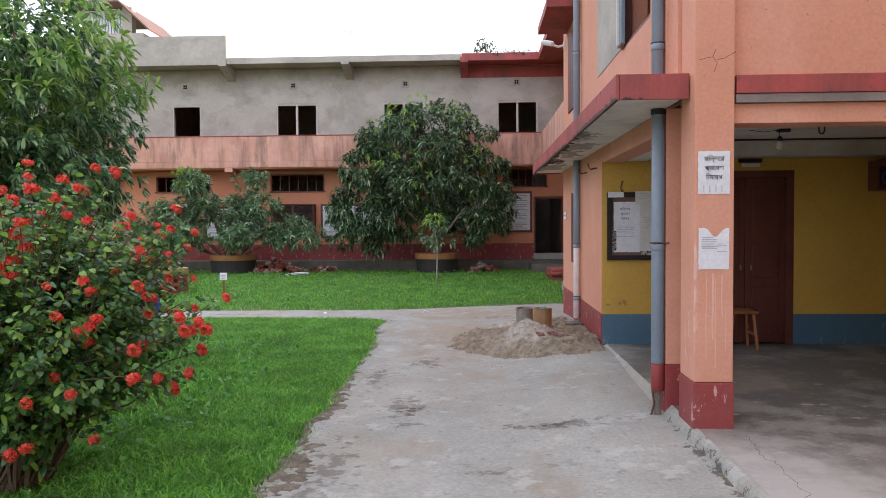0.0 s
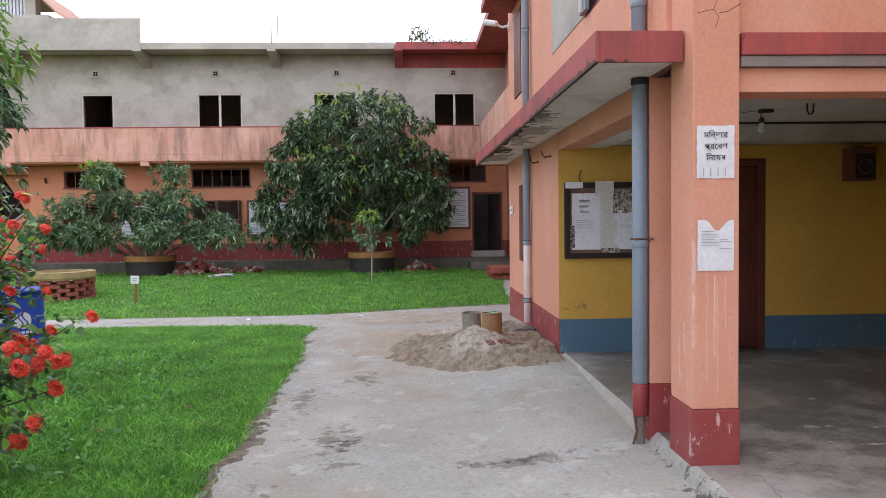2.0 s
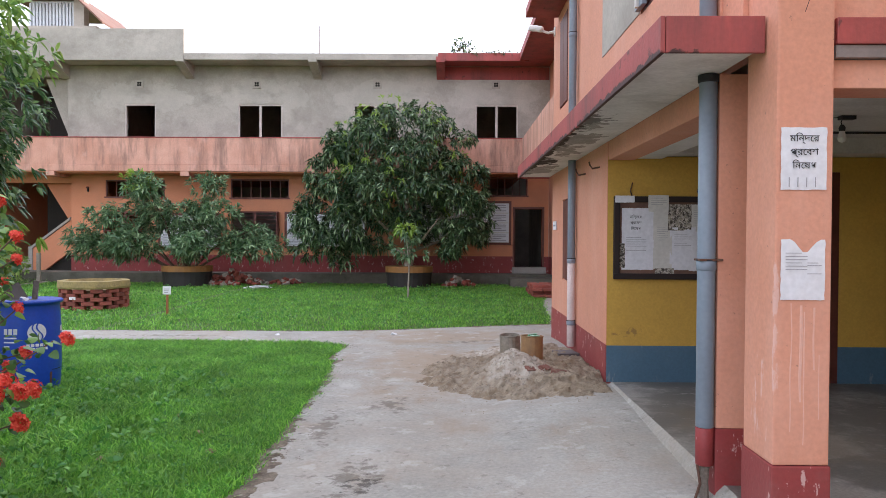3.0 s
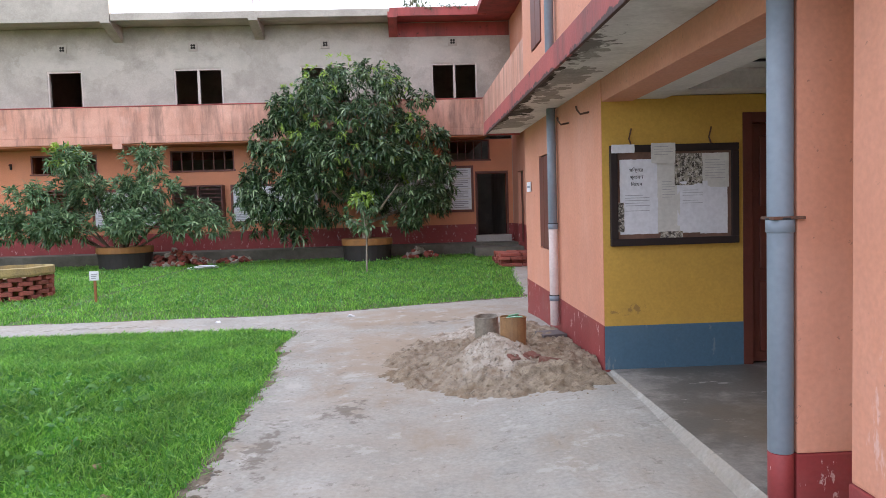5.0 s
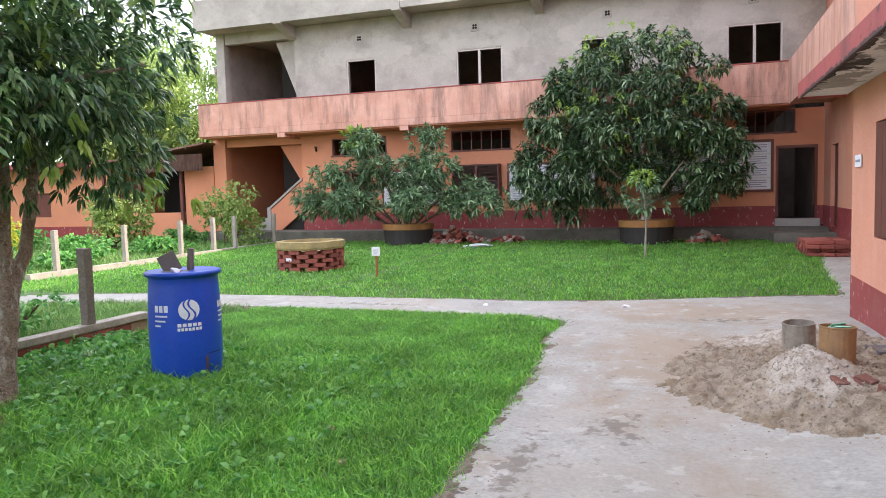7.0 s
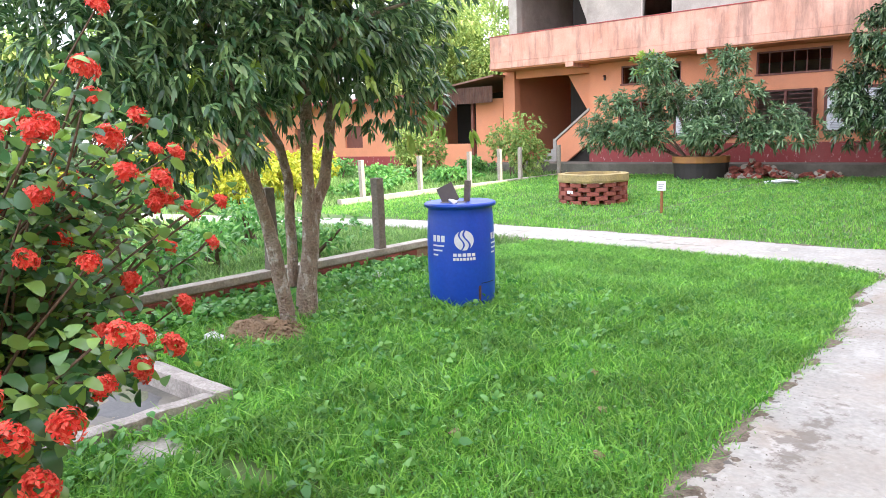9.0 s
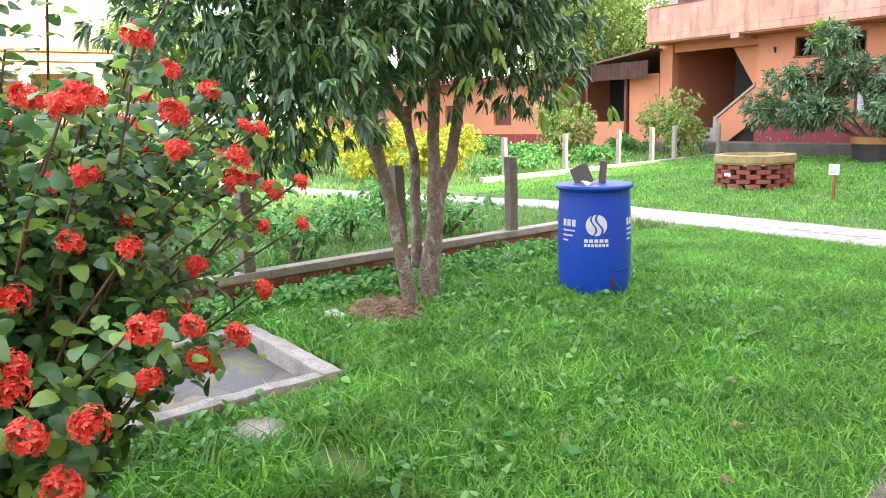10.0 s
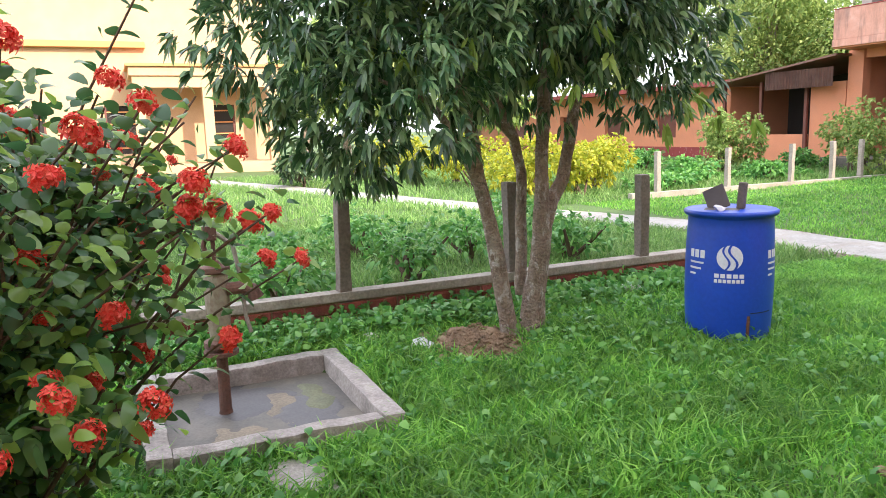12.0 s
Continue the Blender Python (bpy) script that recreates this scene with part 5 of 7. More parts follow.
part("cable", tube([(-0.02, 0, -0.012), (-0.16, -0.02, -0.03), (-0.3, -0.02, -0.008)], 0.003, 5), INK, bh, "slack black cable")
part("holder", lathe([(0.02, -0.115), (0.024, -0.09), (0.012, -0.068)], 14), INK, bh)
part("bulb", lathe([(0.004, -0.2), (0.025, -0.19), (0.032, -0.165), (0.02, -0.125), (0.016, -0.1)], 14), PLASTICW, bh, "white glass bulb")
fh = thing("fan_hook", "black iron fan hook in the ceiling", "hook", (3.55, 6.6, 2.47))
part("hook", tube([(-0.025, 0, -0.002), (-0.025, 0, -0.06), (-0.012, 0, -0.085), (0.012, 0, -0.085), (0.025, 0, -0.06), (0.025, 0, -0.002)], 0.007, 6), INK, fh)
cd = thing("conduit", "thin cable conduit along the porch ceiling", "conduit", (0, 0, 0))
part("pipe", tube([(2.5, 7.7, 2.458), (6.5, 7.7, 2.458)], 0.01, 6), INK, cd)


def stool(at):
    s = thing("stool", "orange varnished wooden stool standing by the door", "stool", at)
    part("seat", box(-0.15, 0.15, -0.15, 0.15, 0.40, 0.435, 0.008), STOOLW, s)
    for sx in (-1, 1):
        for sy in (-1, 1):
            part("leg", tube([(0.145 * sx, 0.145 * sy, 0), (0.11 * sx, 0.11 * sy, 0.40)], 0.02, 6), STOOLW, s)
        part("stretcher", box(0.13 * sx - 0.012, 0.13 * sx + 0.012, -0.125, 0.125, 0.16, 0.185), STOOLW, s)
    return s


stool((3.345, 8.05, 0.19))
# crack across the porch floor, dirt at the path edge
structure("floor_crack", tube([(2.12 + 0.05 * wob(0.3, k * 0.04, 9.0) + 0.03 * wob(0.7, k * 0.04, 31.0) + 0.0015 * k, 3.5 + 0.035 * k, 0.1895) for k in range(34)], 0.0014, 4), DARK, "thin crack across the porch floor", "crack")


def patch(name, cx, cy, rx, ry, seed, mat, label, cat, th=0.35):
    """A thin irregular spot lying on the ground."""
    xs, ys = np.arange(cx - rx, cx + rx, 0.018), np.arange(cy - ry, cy + ry, 0.018)
    f = lambda x, y: 1 - ((x - cx) / rx) ** 2 - ((y - cy) / ry) ** 2 + 0.6 * wob(x, y, 3.5, seed) + 0.8 * wob(x, y, 9.0, seed) + 0.9 * wob(x, y, 21.0, seed) - 0.25
    ob = grid_sheet(name, xs, ys, lambda x, y: ground_z(x, y) + np.clip(path_depth(x, y) * 0.25, -0.05, 0.012) + 0.003 * wob(x, y, 4.0)
                    + np.clip((f(x, y) - th) * 0.012, -0.02, 0.002), lambda x, y: f(x, y) > th - 0.1, mat)
    return tagged(ob, label, cat, "", "structure")


EDGE = surface("dark_edge_soil", (0.085, 0.066, 0.045), (0.22, 0.18, 0.135), 0.95, 9, 70, 0.6, vary=0.3)
for x_, y_, a_, b_, k_ in ((-0.8, 3.2, 0.28, 0.9, 1), (-0.82, 4.5, 0.22, 0.7, 2), (-0.85, 6.2, 0.16, 0.8, 3)):
    patch("edge_dirt", x_, y_, a_, b_, 40.0 + k_, EDGE, "dark crumbly dirt at the edge of the path", "soil", th=0.55)


def edge_soil(x, y):
    d = path_depth(x, y)
    return 0.012 - np.abs(d - 0.01) + 0.07 * wob(x, y, 2.5, 2.0) + 0.06 * wob(x, y, 13.0, 1.0) + 0.05 * wob(x, y, 31.0, 7.0)


for k, (a, b, c, d) in enumerate(((-1.7, -0.4, 2.0, 12.2), (-9.0, -1.4, 11.6, 12.5), (-9.0, 3.4, 12.6, 14.9))):
    es = grid_sheet("edge_soil", np.arange(a, b, 0.025), np.arange(c, d, 0.025),
                    lambda x, y: ground_z(x, y) + 0.004 + np.clip(path_depth(x, y) * 0.25, -0.01, 0.012) + np.clip(edge_soil(x, y) * 0.2, -0.03, 0.004),
                    lambda x, y: edge_soil(x, y) > -0.04, EDGE)
    tagged(es, "dark crumbly soil along the edge of the lawn", "soil", "", "structure")

def crumbs(name, x, y, z, r, mat):
    """Many small irregular grains."""
    n = len(x)
    o = np.array([(1, 0, 0), (-1, 0, 0), (0, 1, 0), (0, -1, 0), (0, 0, 1), (0, 0, -1)], float)
    v = np.stack((x, y, z), -1)[:, None, :] + o[None] * r[:, None, None] * rng.uniform(0.6, 1.2, (n, 6, 1))
    f = np.array([(0, 2, 4), (2, 1, 4), (1, 3, 4), (3, 0, 4), (2, 0, 5), (1, 2, 5), (3, 1, 5), (0, 3, 5)])
    return raw_mesh(name, v.reshape(-1, 3), ((np.arange(n) * 6)[:, None, None] + f[None]).ravel(), np.full(n * 8, 3), mat)


def path_top(x, y):
    return ground_z(x, y) + np.clip(path_depth(x, y) * 0.25, -0.05, 0.012) + 0.003 * wob(x, y, 4.0)


gx_, gy_ = np.concatenate((rng.uniform(-1.3, 0.2, 190000), rng.uniform(-9, 3.0, 90000))), np.concatenate((rng.uniform(0.5, 12.0, 190000), rng.uniform(11.2, 15.0, 90000)))
gd_ = path_depth(gx_, gy_)
gk_ = (gd_ > -0.03) & (rng.random(len(gx_)) < 0.3 * np.exp(-np.maximum(gd_, 0) / (0.07 + 0.12 * np.clip(wob(gx_, gy_, 1.3, 5.0) + 0.3, 0, 1))) * np.clip(0.5 + wob(gx_, gy_, 5.0, 3.0), 0.05, 1))
gx_, gy_ = gx_[gk_], gy_[gk_]
tagged(crumbs("soil_crumbs", gx_, gy_, path_top(gx_, gy_) + 0.001, rng.uniform(0.0015, 0.004, len(gx_)) * (1 + (rng.random(len(gx_)) < 0.02)), EDGE), "loose soil crumbs and dead grass along the path edge", "soil", "", "stuff")


def slab_foot(x, y):
    return -0.02 - np.abs(x - 1.872) + 0.03 * wob(x, y, 2.0, 6.0) + 0.03 * wob(x, y, 15.0, 2.0) + 0.02 * wob(x, y, 33.0, 4.0)


sf = grid_sheet("slab_dirt", np.arange(1.7, 1.9, 0.02), np.arange(1.0, 5.6, 0.02), lambda x, y: ground_z(x, y) + 0.014 + np.clip(slab_foot(x, y) * 0.3, -0.03, 0.006), lambda x, y: slab_foot(x, y) > -0.035, EDGE)
tagged(sf, "dirt gathered along the foot of the porch slab", "soil", "", "structure")

# ---- sand heap with its things ----
def heap_z(x, y):
    xc = 1.12 + 0.32 * np.clip(9.25 - y, 0, 1.5)
    dx = (x - xc) / np.where(x < xc, 1.3, 1.25)
    dy = (y - 9.25) / np.where(y < 9.25, 1.5, 2.3)
    r = np.sqrt(dx * dx + dy * dy) + 0.10 * wob(x, y, 2.0, 1.0)
    h = 0.085 * smooth((1 - r) / 0.9) + 0.025 * smooth((1 - r) / 0.3)
    h = h + 0.20 * np.exp(-((x - 1.0) ** 2 / 0.09 + (y - 8.85) ** 2 / 0.14)) + 0.11 * np.exp(-((x - 1.06) ** 2 / 0.05 + (y - 9.2) ** 2 / 0.04)) + 0.07 * np.exp(-((x - 1.5) ** 2 / 0.06 + (y - 8.5) ** 2 / 0.1))
    lump = 0.024 * wob(x, y, 6.0) + 0.026 * np.abs(wob(x, y, 13.0, 3.0)) + 0.022 * wob(x, y, 30.0, 5.0) + 0.012 * wob(x, y, 55.0, 2.0)
    return ground_z(x, y) + h + smooth((1 - r) / 0.2) * lump - 0.015


heap = grid_sheet("sand_mound", np.arange(-0.4, 1.872, 0.02), np.arange(7.6, 12.0, 0.02), heap_z, lambda x, y: heap_z(x, y) > ground_z(x, y) + 0.005, SAND)
tagged(heap, "pile of damp grey building sand on the path", "sand pile")


def hz(x, y):
    return float(heap_z(np.array(x), np.array(y)))


def clods(n):
    """Small crumbs of sand and grit lying on the pile and round its foot."""
    x, y = rng.normal(1.15, 0.42, n), rng.normal(9.25, 0.7, n)
    keep = (x < 1.83) & (x > -0.4) & (y > 7.7) & (y < 12.2) & ((heap_z(x, y) > ground_z(x, y) + 0.02) | (rng.random(n) < 0.25))
    x, y = x[keep], y[keep]
    n = len(x)
    z = np.maximum(heap_z(x, y), ground_z(x, y) + 0.012)
    r = rng.uniform(0.003, 0.009, n) * (1 + (rng.random(n) < 0.05))
    o = np.array([(1, 0, 0), (-1, 0, 0), (0, 1, 0), (0, -1, 0), (0, 0, 1), (0, 0, -1)], float)
    v = np.stack((x, y, z), -1)[:, None, :] + o[None] * r[:, None, None] * rng.uniform(0.6, 1.2, (n, 6, 1))
    f = np.array([(0, 2, 4), (2, 1, 4), (1, 3, 4), (3, 0, 4), (2, 0, 5), (1, 2, 5), (3, 1, 5), (0, 3, 5)])
    ff = (np.arange(n) * 6)[:, None, None] + f[None]
    return raw_mesh("sand_crumbs", v.reshape(-1, 3), ff.ravel(), np.full(n * 8, 3), SAND)


sx_, sy_ = rng.normal(0.8, 0.38, 1500), rng.normal(9.6, 0.75, 1500)
sk_ = (sx_ < 1.8) & (sx_ > -0.4) & (sy_ > 7.8) & (sy_ < 12.0) & (heap_z(sx_, sy_) > ground_z(sx_, sy_) + 0.015)
sx_, sy_ = sx_[sk_], sy_[sk_]
tagged(crumbs("brown_grit", sx_, sy_, heap_z(sx_, sy_), rng.uniform(0.003, 0.007, len(sx_)), EARTH), "coarse brown grit mixed into the sand", "sand", "", "stuff")
tagged(clods(4800), "crumbs of sand and grit on and round the pile", "sand", "", "stuff")


def tin(x, y, r, h, top, mat, label, tilt, scrap):
    t = thing("tin_can", label, "tin can", (x, y, hz(x, y) - 0.05), "tins in the sand")
    t.matrix_basis = pose(x, y, top - h, tilt, -tilt * 0.6)
    part("can", lathe([(r * 0.97, 0), (r, 0.01), (r, h - 0.012), (r * 1.04, h - 0.008), (r * 1.04, h), (r * 0.96, h), (r * 0.95, 0.06), (0.01, 0.055)], 22), mat, t, smooth=False)
    if scrap:
        for k in range(5):
            part("scrap", turned(box(-0.05, 0.05, -0.02, 0.02, 0, 0.008), pose(0.04 * math.cos(k * 1.9), 0.05 * math.sin(k * 1.9), h * 0.9 + 0.008 * k, 8 * k, 5, 50 * k)), GREENSTUFF, t, "green and white plastic scrap")
    return t


tin(1.055, 9.42, 0.112, 0.30, 0.49, STEEL, "dented grey tin stuck in the sand", 3, False)
tin(1.257, 9.15, 0.117, 0.32, 0.515, OCHRECAN, "ochre stained tin holding green scraps", -2, True)


lid = thing("drain_cover", "dark flat slab lying at the foot of the pipe", "slab", (1.71, 9.74, hz(1.71, 9.74) + 0.004), rz=10)
part("slab", box(-0.12, 0.12, -0.13, 0.13, -0.02, 0.025, 0.006), DARKSHEET, lid)


def brick_mesh(l=0.24, w=0.115, h=0.07, seed=0):
    bm = box(-l / 2, l / 2, -w / 2, w / 2, -h / 2, h / 2, 0.006, 1)
    for v in bm.verts:
        v.co += noise.noise_vector(v.co * 20 + Vector((seed, 0, 0))) * 0.004
    return bm


for x, y, a, t in ((1.22, 8.62, 20, 12), (1.47, 8.5, -25, -14), (1.36, 8.72, 60, 15)):
    bk = thing("broken_brick", "broken red brick half buried in sand", "brick", (x, y, hz(x, y)), "bricks in the sand")
    bk.matrix_basis = pose(x, y, hz(x, y) - 0.022, t, 5, a)
    part("piece", brick_mesh(0.17, seed=x * 9), DUSTBRICK, bk)

# ---- brick ring planter ----
def ring_planter(cx, cy, r, top):
    p = thing("brick_planter", "round planter of loosely stacked red bricks with a mossy rim", "planter", (cx, cy, gz(cx, cy) - 0.01))
    hgt = 0.085
    n = 12
    shared = None
    for c in range(5):
        for k in range(n):
            a = 2 * math.pi * (k + 0.5 * (c % 2)) / n
            if shared is None:
                shared = part("brick", brick_mesh(0.235, 0.11, 0.078), BRICK, p)
                ob = shared
            else:
                ob = new("brick", shared.data)
                ob.parent = p
            ob.matrix_basis = pose((r - 0.06) * math.cos(a), (r - 0.06) * math.sin(a), 0.045 + hgt * c, 0, 0, math.degrees(a) + 90 + random.uniform(-5, 5))
    bm = bmesh.new()
    seg = 36
    rings = []
    for rr, z in ((r - 0.13, 0.43), (r + 0.015, 0.43), (r + 0.03, 0.47), (r + 0.02, top), (r - 0.12, top + 0.01), (r - 0.14, 0.47)):
        rings.append([bm.verts.new(((rr + 0.012 * noise.noise((6 * math.cos(t), 6 * math.sin(t), z * 5))) * math.cos(t), rr * math.sin(t), z + 0.012 * noise.noise((9 * math.cos(t), 9 * math.sin(t), 1)))) for t in [2 * math.pi * i / seg for i in range(seg)]])
    for i in range(len(rings)):
        a, b = rings[i], rings[(i + 1) % len(rings)]
        for k in range(seg):
            bm.faces.new((a[k], a[(k + 1) % seg], b[(k + 1) % seg], b[k]))
    bmesh.ops.recalc_face_normals(bm, faces=bm.faces[:])
    part("rim", bm, MOSSRING, p, "mossy yellow cement rim")
    part("soil", lathe([(r - 0.18, 0.0), (r - 0.15, 0.40)], 24), EARTH, p, "dark soil filling")
    part("scrap", turned(box(-0.07, 0.07, -0.006, 0.006, -0.03, 0.03), pose((r - 0.0) * math.cos(-1.75), (r - 0.0) * math.sin(-1.75), 0.25, 0, 0, -10)), PAPER, p, "white scrap stuck between bricks")
    return p


ring_planter(-7.19, 16.85, 0.68, 0.585)

# ---- trees ----
def tub(cx, cy, r, h):
    t = thing("tree_tub", "round black cement tub with an orange band", "tub", (cx, cy, gz(cx, cy) - 0.02), "tubs of the trees")
    part("body", lathe([(r * 0.94, 0), (r * 0.97, h * 0.5), (r, h * 0.72)], 28), TUBBLACK, t)
    part("band", lathe([(r * 1.005, h * 0.722), (r * 1.03, h * 0.74), (r * 1.03, h), (r * 0.9, h)], 28), TUBBAND, t, "faded orange painted band")
    return t


def mango_tree(cx, cy):
    base = gz(cx, cy) + 0.5
    t = thing("mango_tree", "dense dark green mango tree growing from a tub", "tree")
    limb("trunk", [(cx, cy, base - 0.1), (cx + 0.02, cy, base + 0.5), (cx - 0.1, cy, base + 1.2), (cx, cy + 0.1, base + 2.4)], [0.14, 0.12, 0.09, 0.04], BARK, t)
    for a, l, z in ((0.3, 1.8, 0.5), (1.6, 1.4, 0.7), (2.8, 2.2, 0.45), (3.9, 1.7, 0.9), (5.2, 2.0, 0.6), (4.5, 1.5, 1.4), (0.9, 1.3, 1.6)):
        limb("limb", [(cx, cy, base + z), (cx + 0.5 * l * math.cos(a), cy + 0.4 * l * math.sin(a), base + z + 0.3), (cx + l * math.cos(a), cy + 0.75 * l * math.sin(a), base + z + 0.9)], [0.06, 0.04, 0.015], BARK, t, 6)
    blobs = [(cx - 0.3, cy, 4.6, 1.55, 1.2, 0.75), (cx - 0.35, cy - 0.1, 3.8, 1.95, 1.5, 0.95), (cx - 0.3, cy - 0.1, 2.9, 2.2, 1.6, 1.0), (cx - 1.9, cy - 0.2, 2.1, 1.3, 1.1, 0.85), (cx + 1.3, cy - 0.2, 2.2, 1.2, 1.1, 0.9),
             (cx - 2.55, cy - 0.3, 1.35, 0.75, 0.7, 0.45), (cx - 2.25, cy - 0.4, 1.0, 0.42, 0.4, 0.3), (cx + 1.0, cy - 0.5, 1.5, 0.85, 0.8, 0.5), (cx - 0.9, cy - 0.6, 1.55, 0.8, 0.8, 0.45), (cx + 1.55, cy - 0.1, 3.2, 0.7, 0.7, 0.6),
             (cx - 2.1, cy - 0.2, 3.3, 0.75, 0.8, 0.65), (cx - 0.6, cy, 5.1, 0.8, 0.8, 0.4), (cx + 0.5, cy - 0.1, 5.0, 0.6, 0.7, 0.35), (cx + 1.2, cy - 0.1, 4.2, 0.55, 0.7, 0.5), (cx - 1.9, cy, 4.3, 0.5, 0.7, 0.45)]
    tips, ax = crown_tips(clumps(blobs, 150, 0.28, 0.46, (cx - 0.3, cy, 2.6)), 2900, 0.35)
    inner, inner_ax = crown_tips([(x, y, z, rx * 0.72, ry * 0.72, rz * 0.72) for x, y, z, rx, ry, rz in blobs[:5]], 620, 0.5)
    tips, ax = np.concatenate((tips, inner)), np.concatenate((ax, inner_ax))
    b, d = stars(tips, ax, 10, 0.45)
    n = len(b)
    hang(leaves("crown", b, d, rng.uniform(0.13, 0.225, n), rng.uniform(0.036, 0.052, n), MANGO, 0.3, 0.42), t)
    tips, ax = crown_tips([bl for bl in blobs if bl[2] > 2.5], 150, 0.97)
    b, d = whorls(tips + np.array([0, 0, 0.06]), ax, 8, 0.7, 0.2)
    hang(leaves("young_leaves", b, d, 0.17, 0.04, YOUNG, 0.3, 0.35), t, "bright young leaf tips")
    return t


tub(-0.84, 22.6, 0.67, 0.62)
mango_tree(-0.87, 22.6)
tub(-7.3, 22.6, 0.70, 0.60)


def tub_shrub(cx, cy):
    base = gz(cx, cy) + 0.5
    t = thing("oleander_shrub", "spreading grey-green shrub with narrow leaves in a tub", "shrub")
    tips_all, ax_all = [], []
    arms = [(-2.6, -0.3, 1.3), (-2.0, -0.5, 2.2), (-1.2, 0.2, 2.6), (-1.0, -0.5, 3.05), (0.1, -0.2, 2.2), (0.7, 0.1, 3.1), (1.2, -0.4, 2.3), (2.0, -0.2, 1.7), (2.5, -0.4, 1.35), (-2.9, -0.1, 1.6), (0.5, -0.8, 1.4), (-1.4, -0.8, 1.5)]
    for dx, dy, z in arms:
        limb("stem", [(cx + 0.08 * dx, cy + 0.1 * dy, base - 0.1), (cx + 0.45 * dx, cy + 0.5 * dy, lerp(base, z, 0.55)), (cx + dx, cy + dy, z)], [0.035, 0.025, 0.01], TWIG, t, 6)
        tp, ax = crown_tips([(cx + dx, cy + dy, z - 0.1, 0.62, 0.5, 0.36), (cx + 0.65 * dx, cy + 0.6 * dy, lerp(base, z, 0.7), 0.55, 0.45, 0.34)], 150, 0.2)
        tips_all.append(tp)
        ax_all.append(unit(ax + np.array([dx * 0.25, 0, 0.3])))
    tips, ax = np.concatenate(tips_all), np.concatenate(ax_all)
    b, d = stars(tips, ax, 9, 0.8)
    n = len(b)
    hang(leaves("crown", b, d, rng.uniform(0.15, 0.24, n), rng.uniform(0.032, 0.048, n), OLEANDER, 0.3, 0.25), t)
    tp, ax = crown_tips([(cx - 1.1, cy - 0.5, 3.1, 0.5, 0.4, 0.3)], 30, 0.3)
    b, d = whorls(tp, ax, 8, 0.6, 0.1)
    hang(leaves("young_leaves", b, d, 0.17, 0.04, YOUNG, 0.3, 0.3), t, "yellow-green young shoots")
    return t


tub_shrub(-7.35, 22.5)


def sapling(cx, cy):
    g = gz(cx, cy)
    t = thing("sapling", "thin young tree with a few bright leaves", "tree")
    limb("trunk", [(cx, cy, g - 0.02), (cx + 0.02, cy, g + 0.8), (cx - 0.05, cy, g + 1.6)], [0.025, 0.018, 0.008], POSTPALE, t, 6)
    tips, ax = crown_tips([(cx - 0.05, cy, g + 1.5, 0.42, 0.4, 0.22), (cx + 0.15, cy, g + 1.05, 0.4, 0.35, 0.16), (cx - 0.25, cy, g + 1.2, 0.3, 0.3, 0.15)], 36, 0.3)
    b, d = whorls(tips, ax, 7, 0.7, 0.25)
    hang(leaves("crown", b, d, 0.17, 0.05, OLEANDER, 0.3, 0.35), t)
    tips, ax = crown_tips([(cx - 0.05, cy, g + 1.65, 0.3, 0.3, 0.12)], 16, 0.5)
    b, d = whorls(tips, ax, 7, 0.7, 0.2)
    hang(leaves("young_leaves", b, d, 0.16, 0.05, YOUNG, 0.3, 0.35), t, "bright young leaves")
    return t


sapling(-0.66, 19.2)


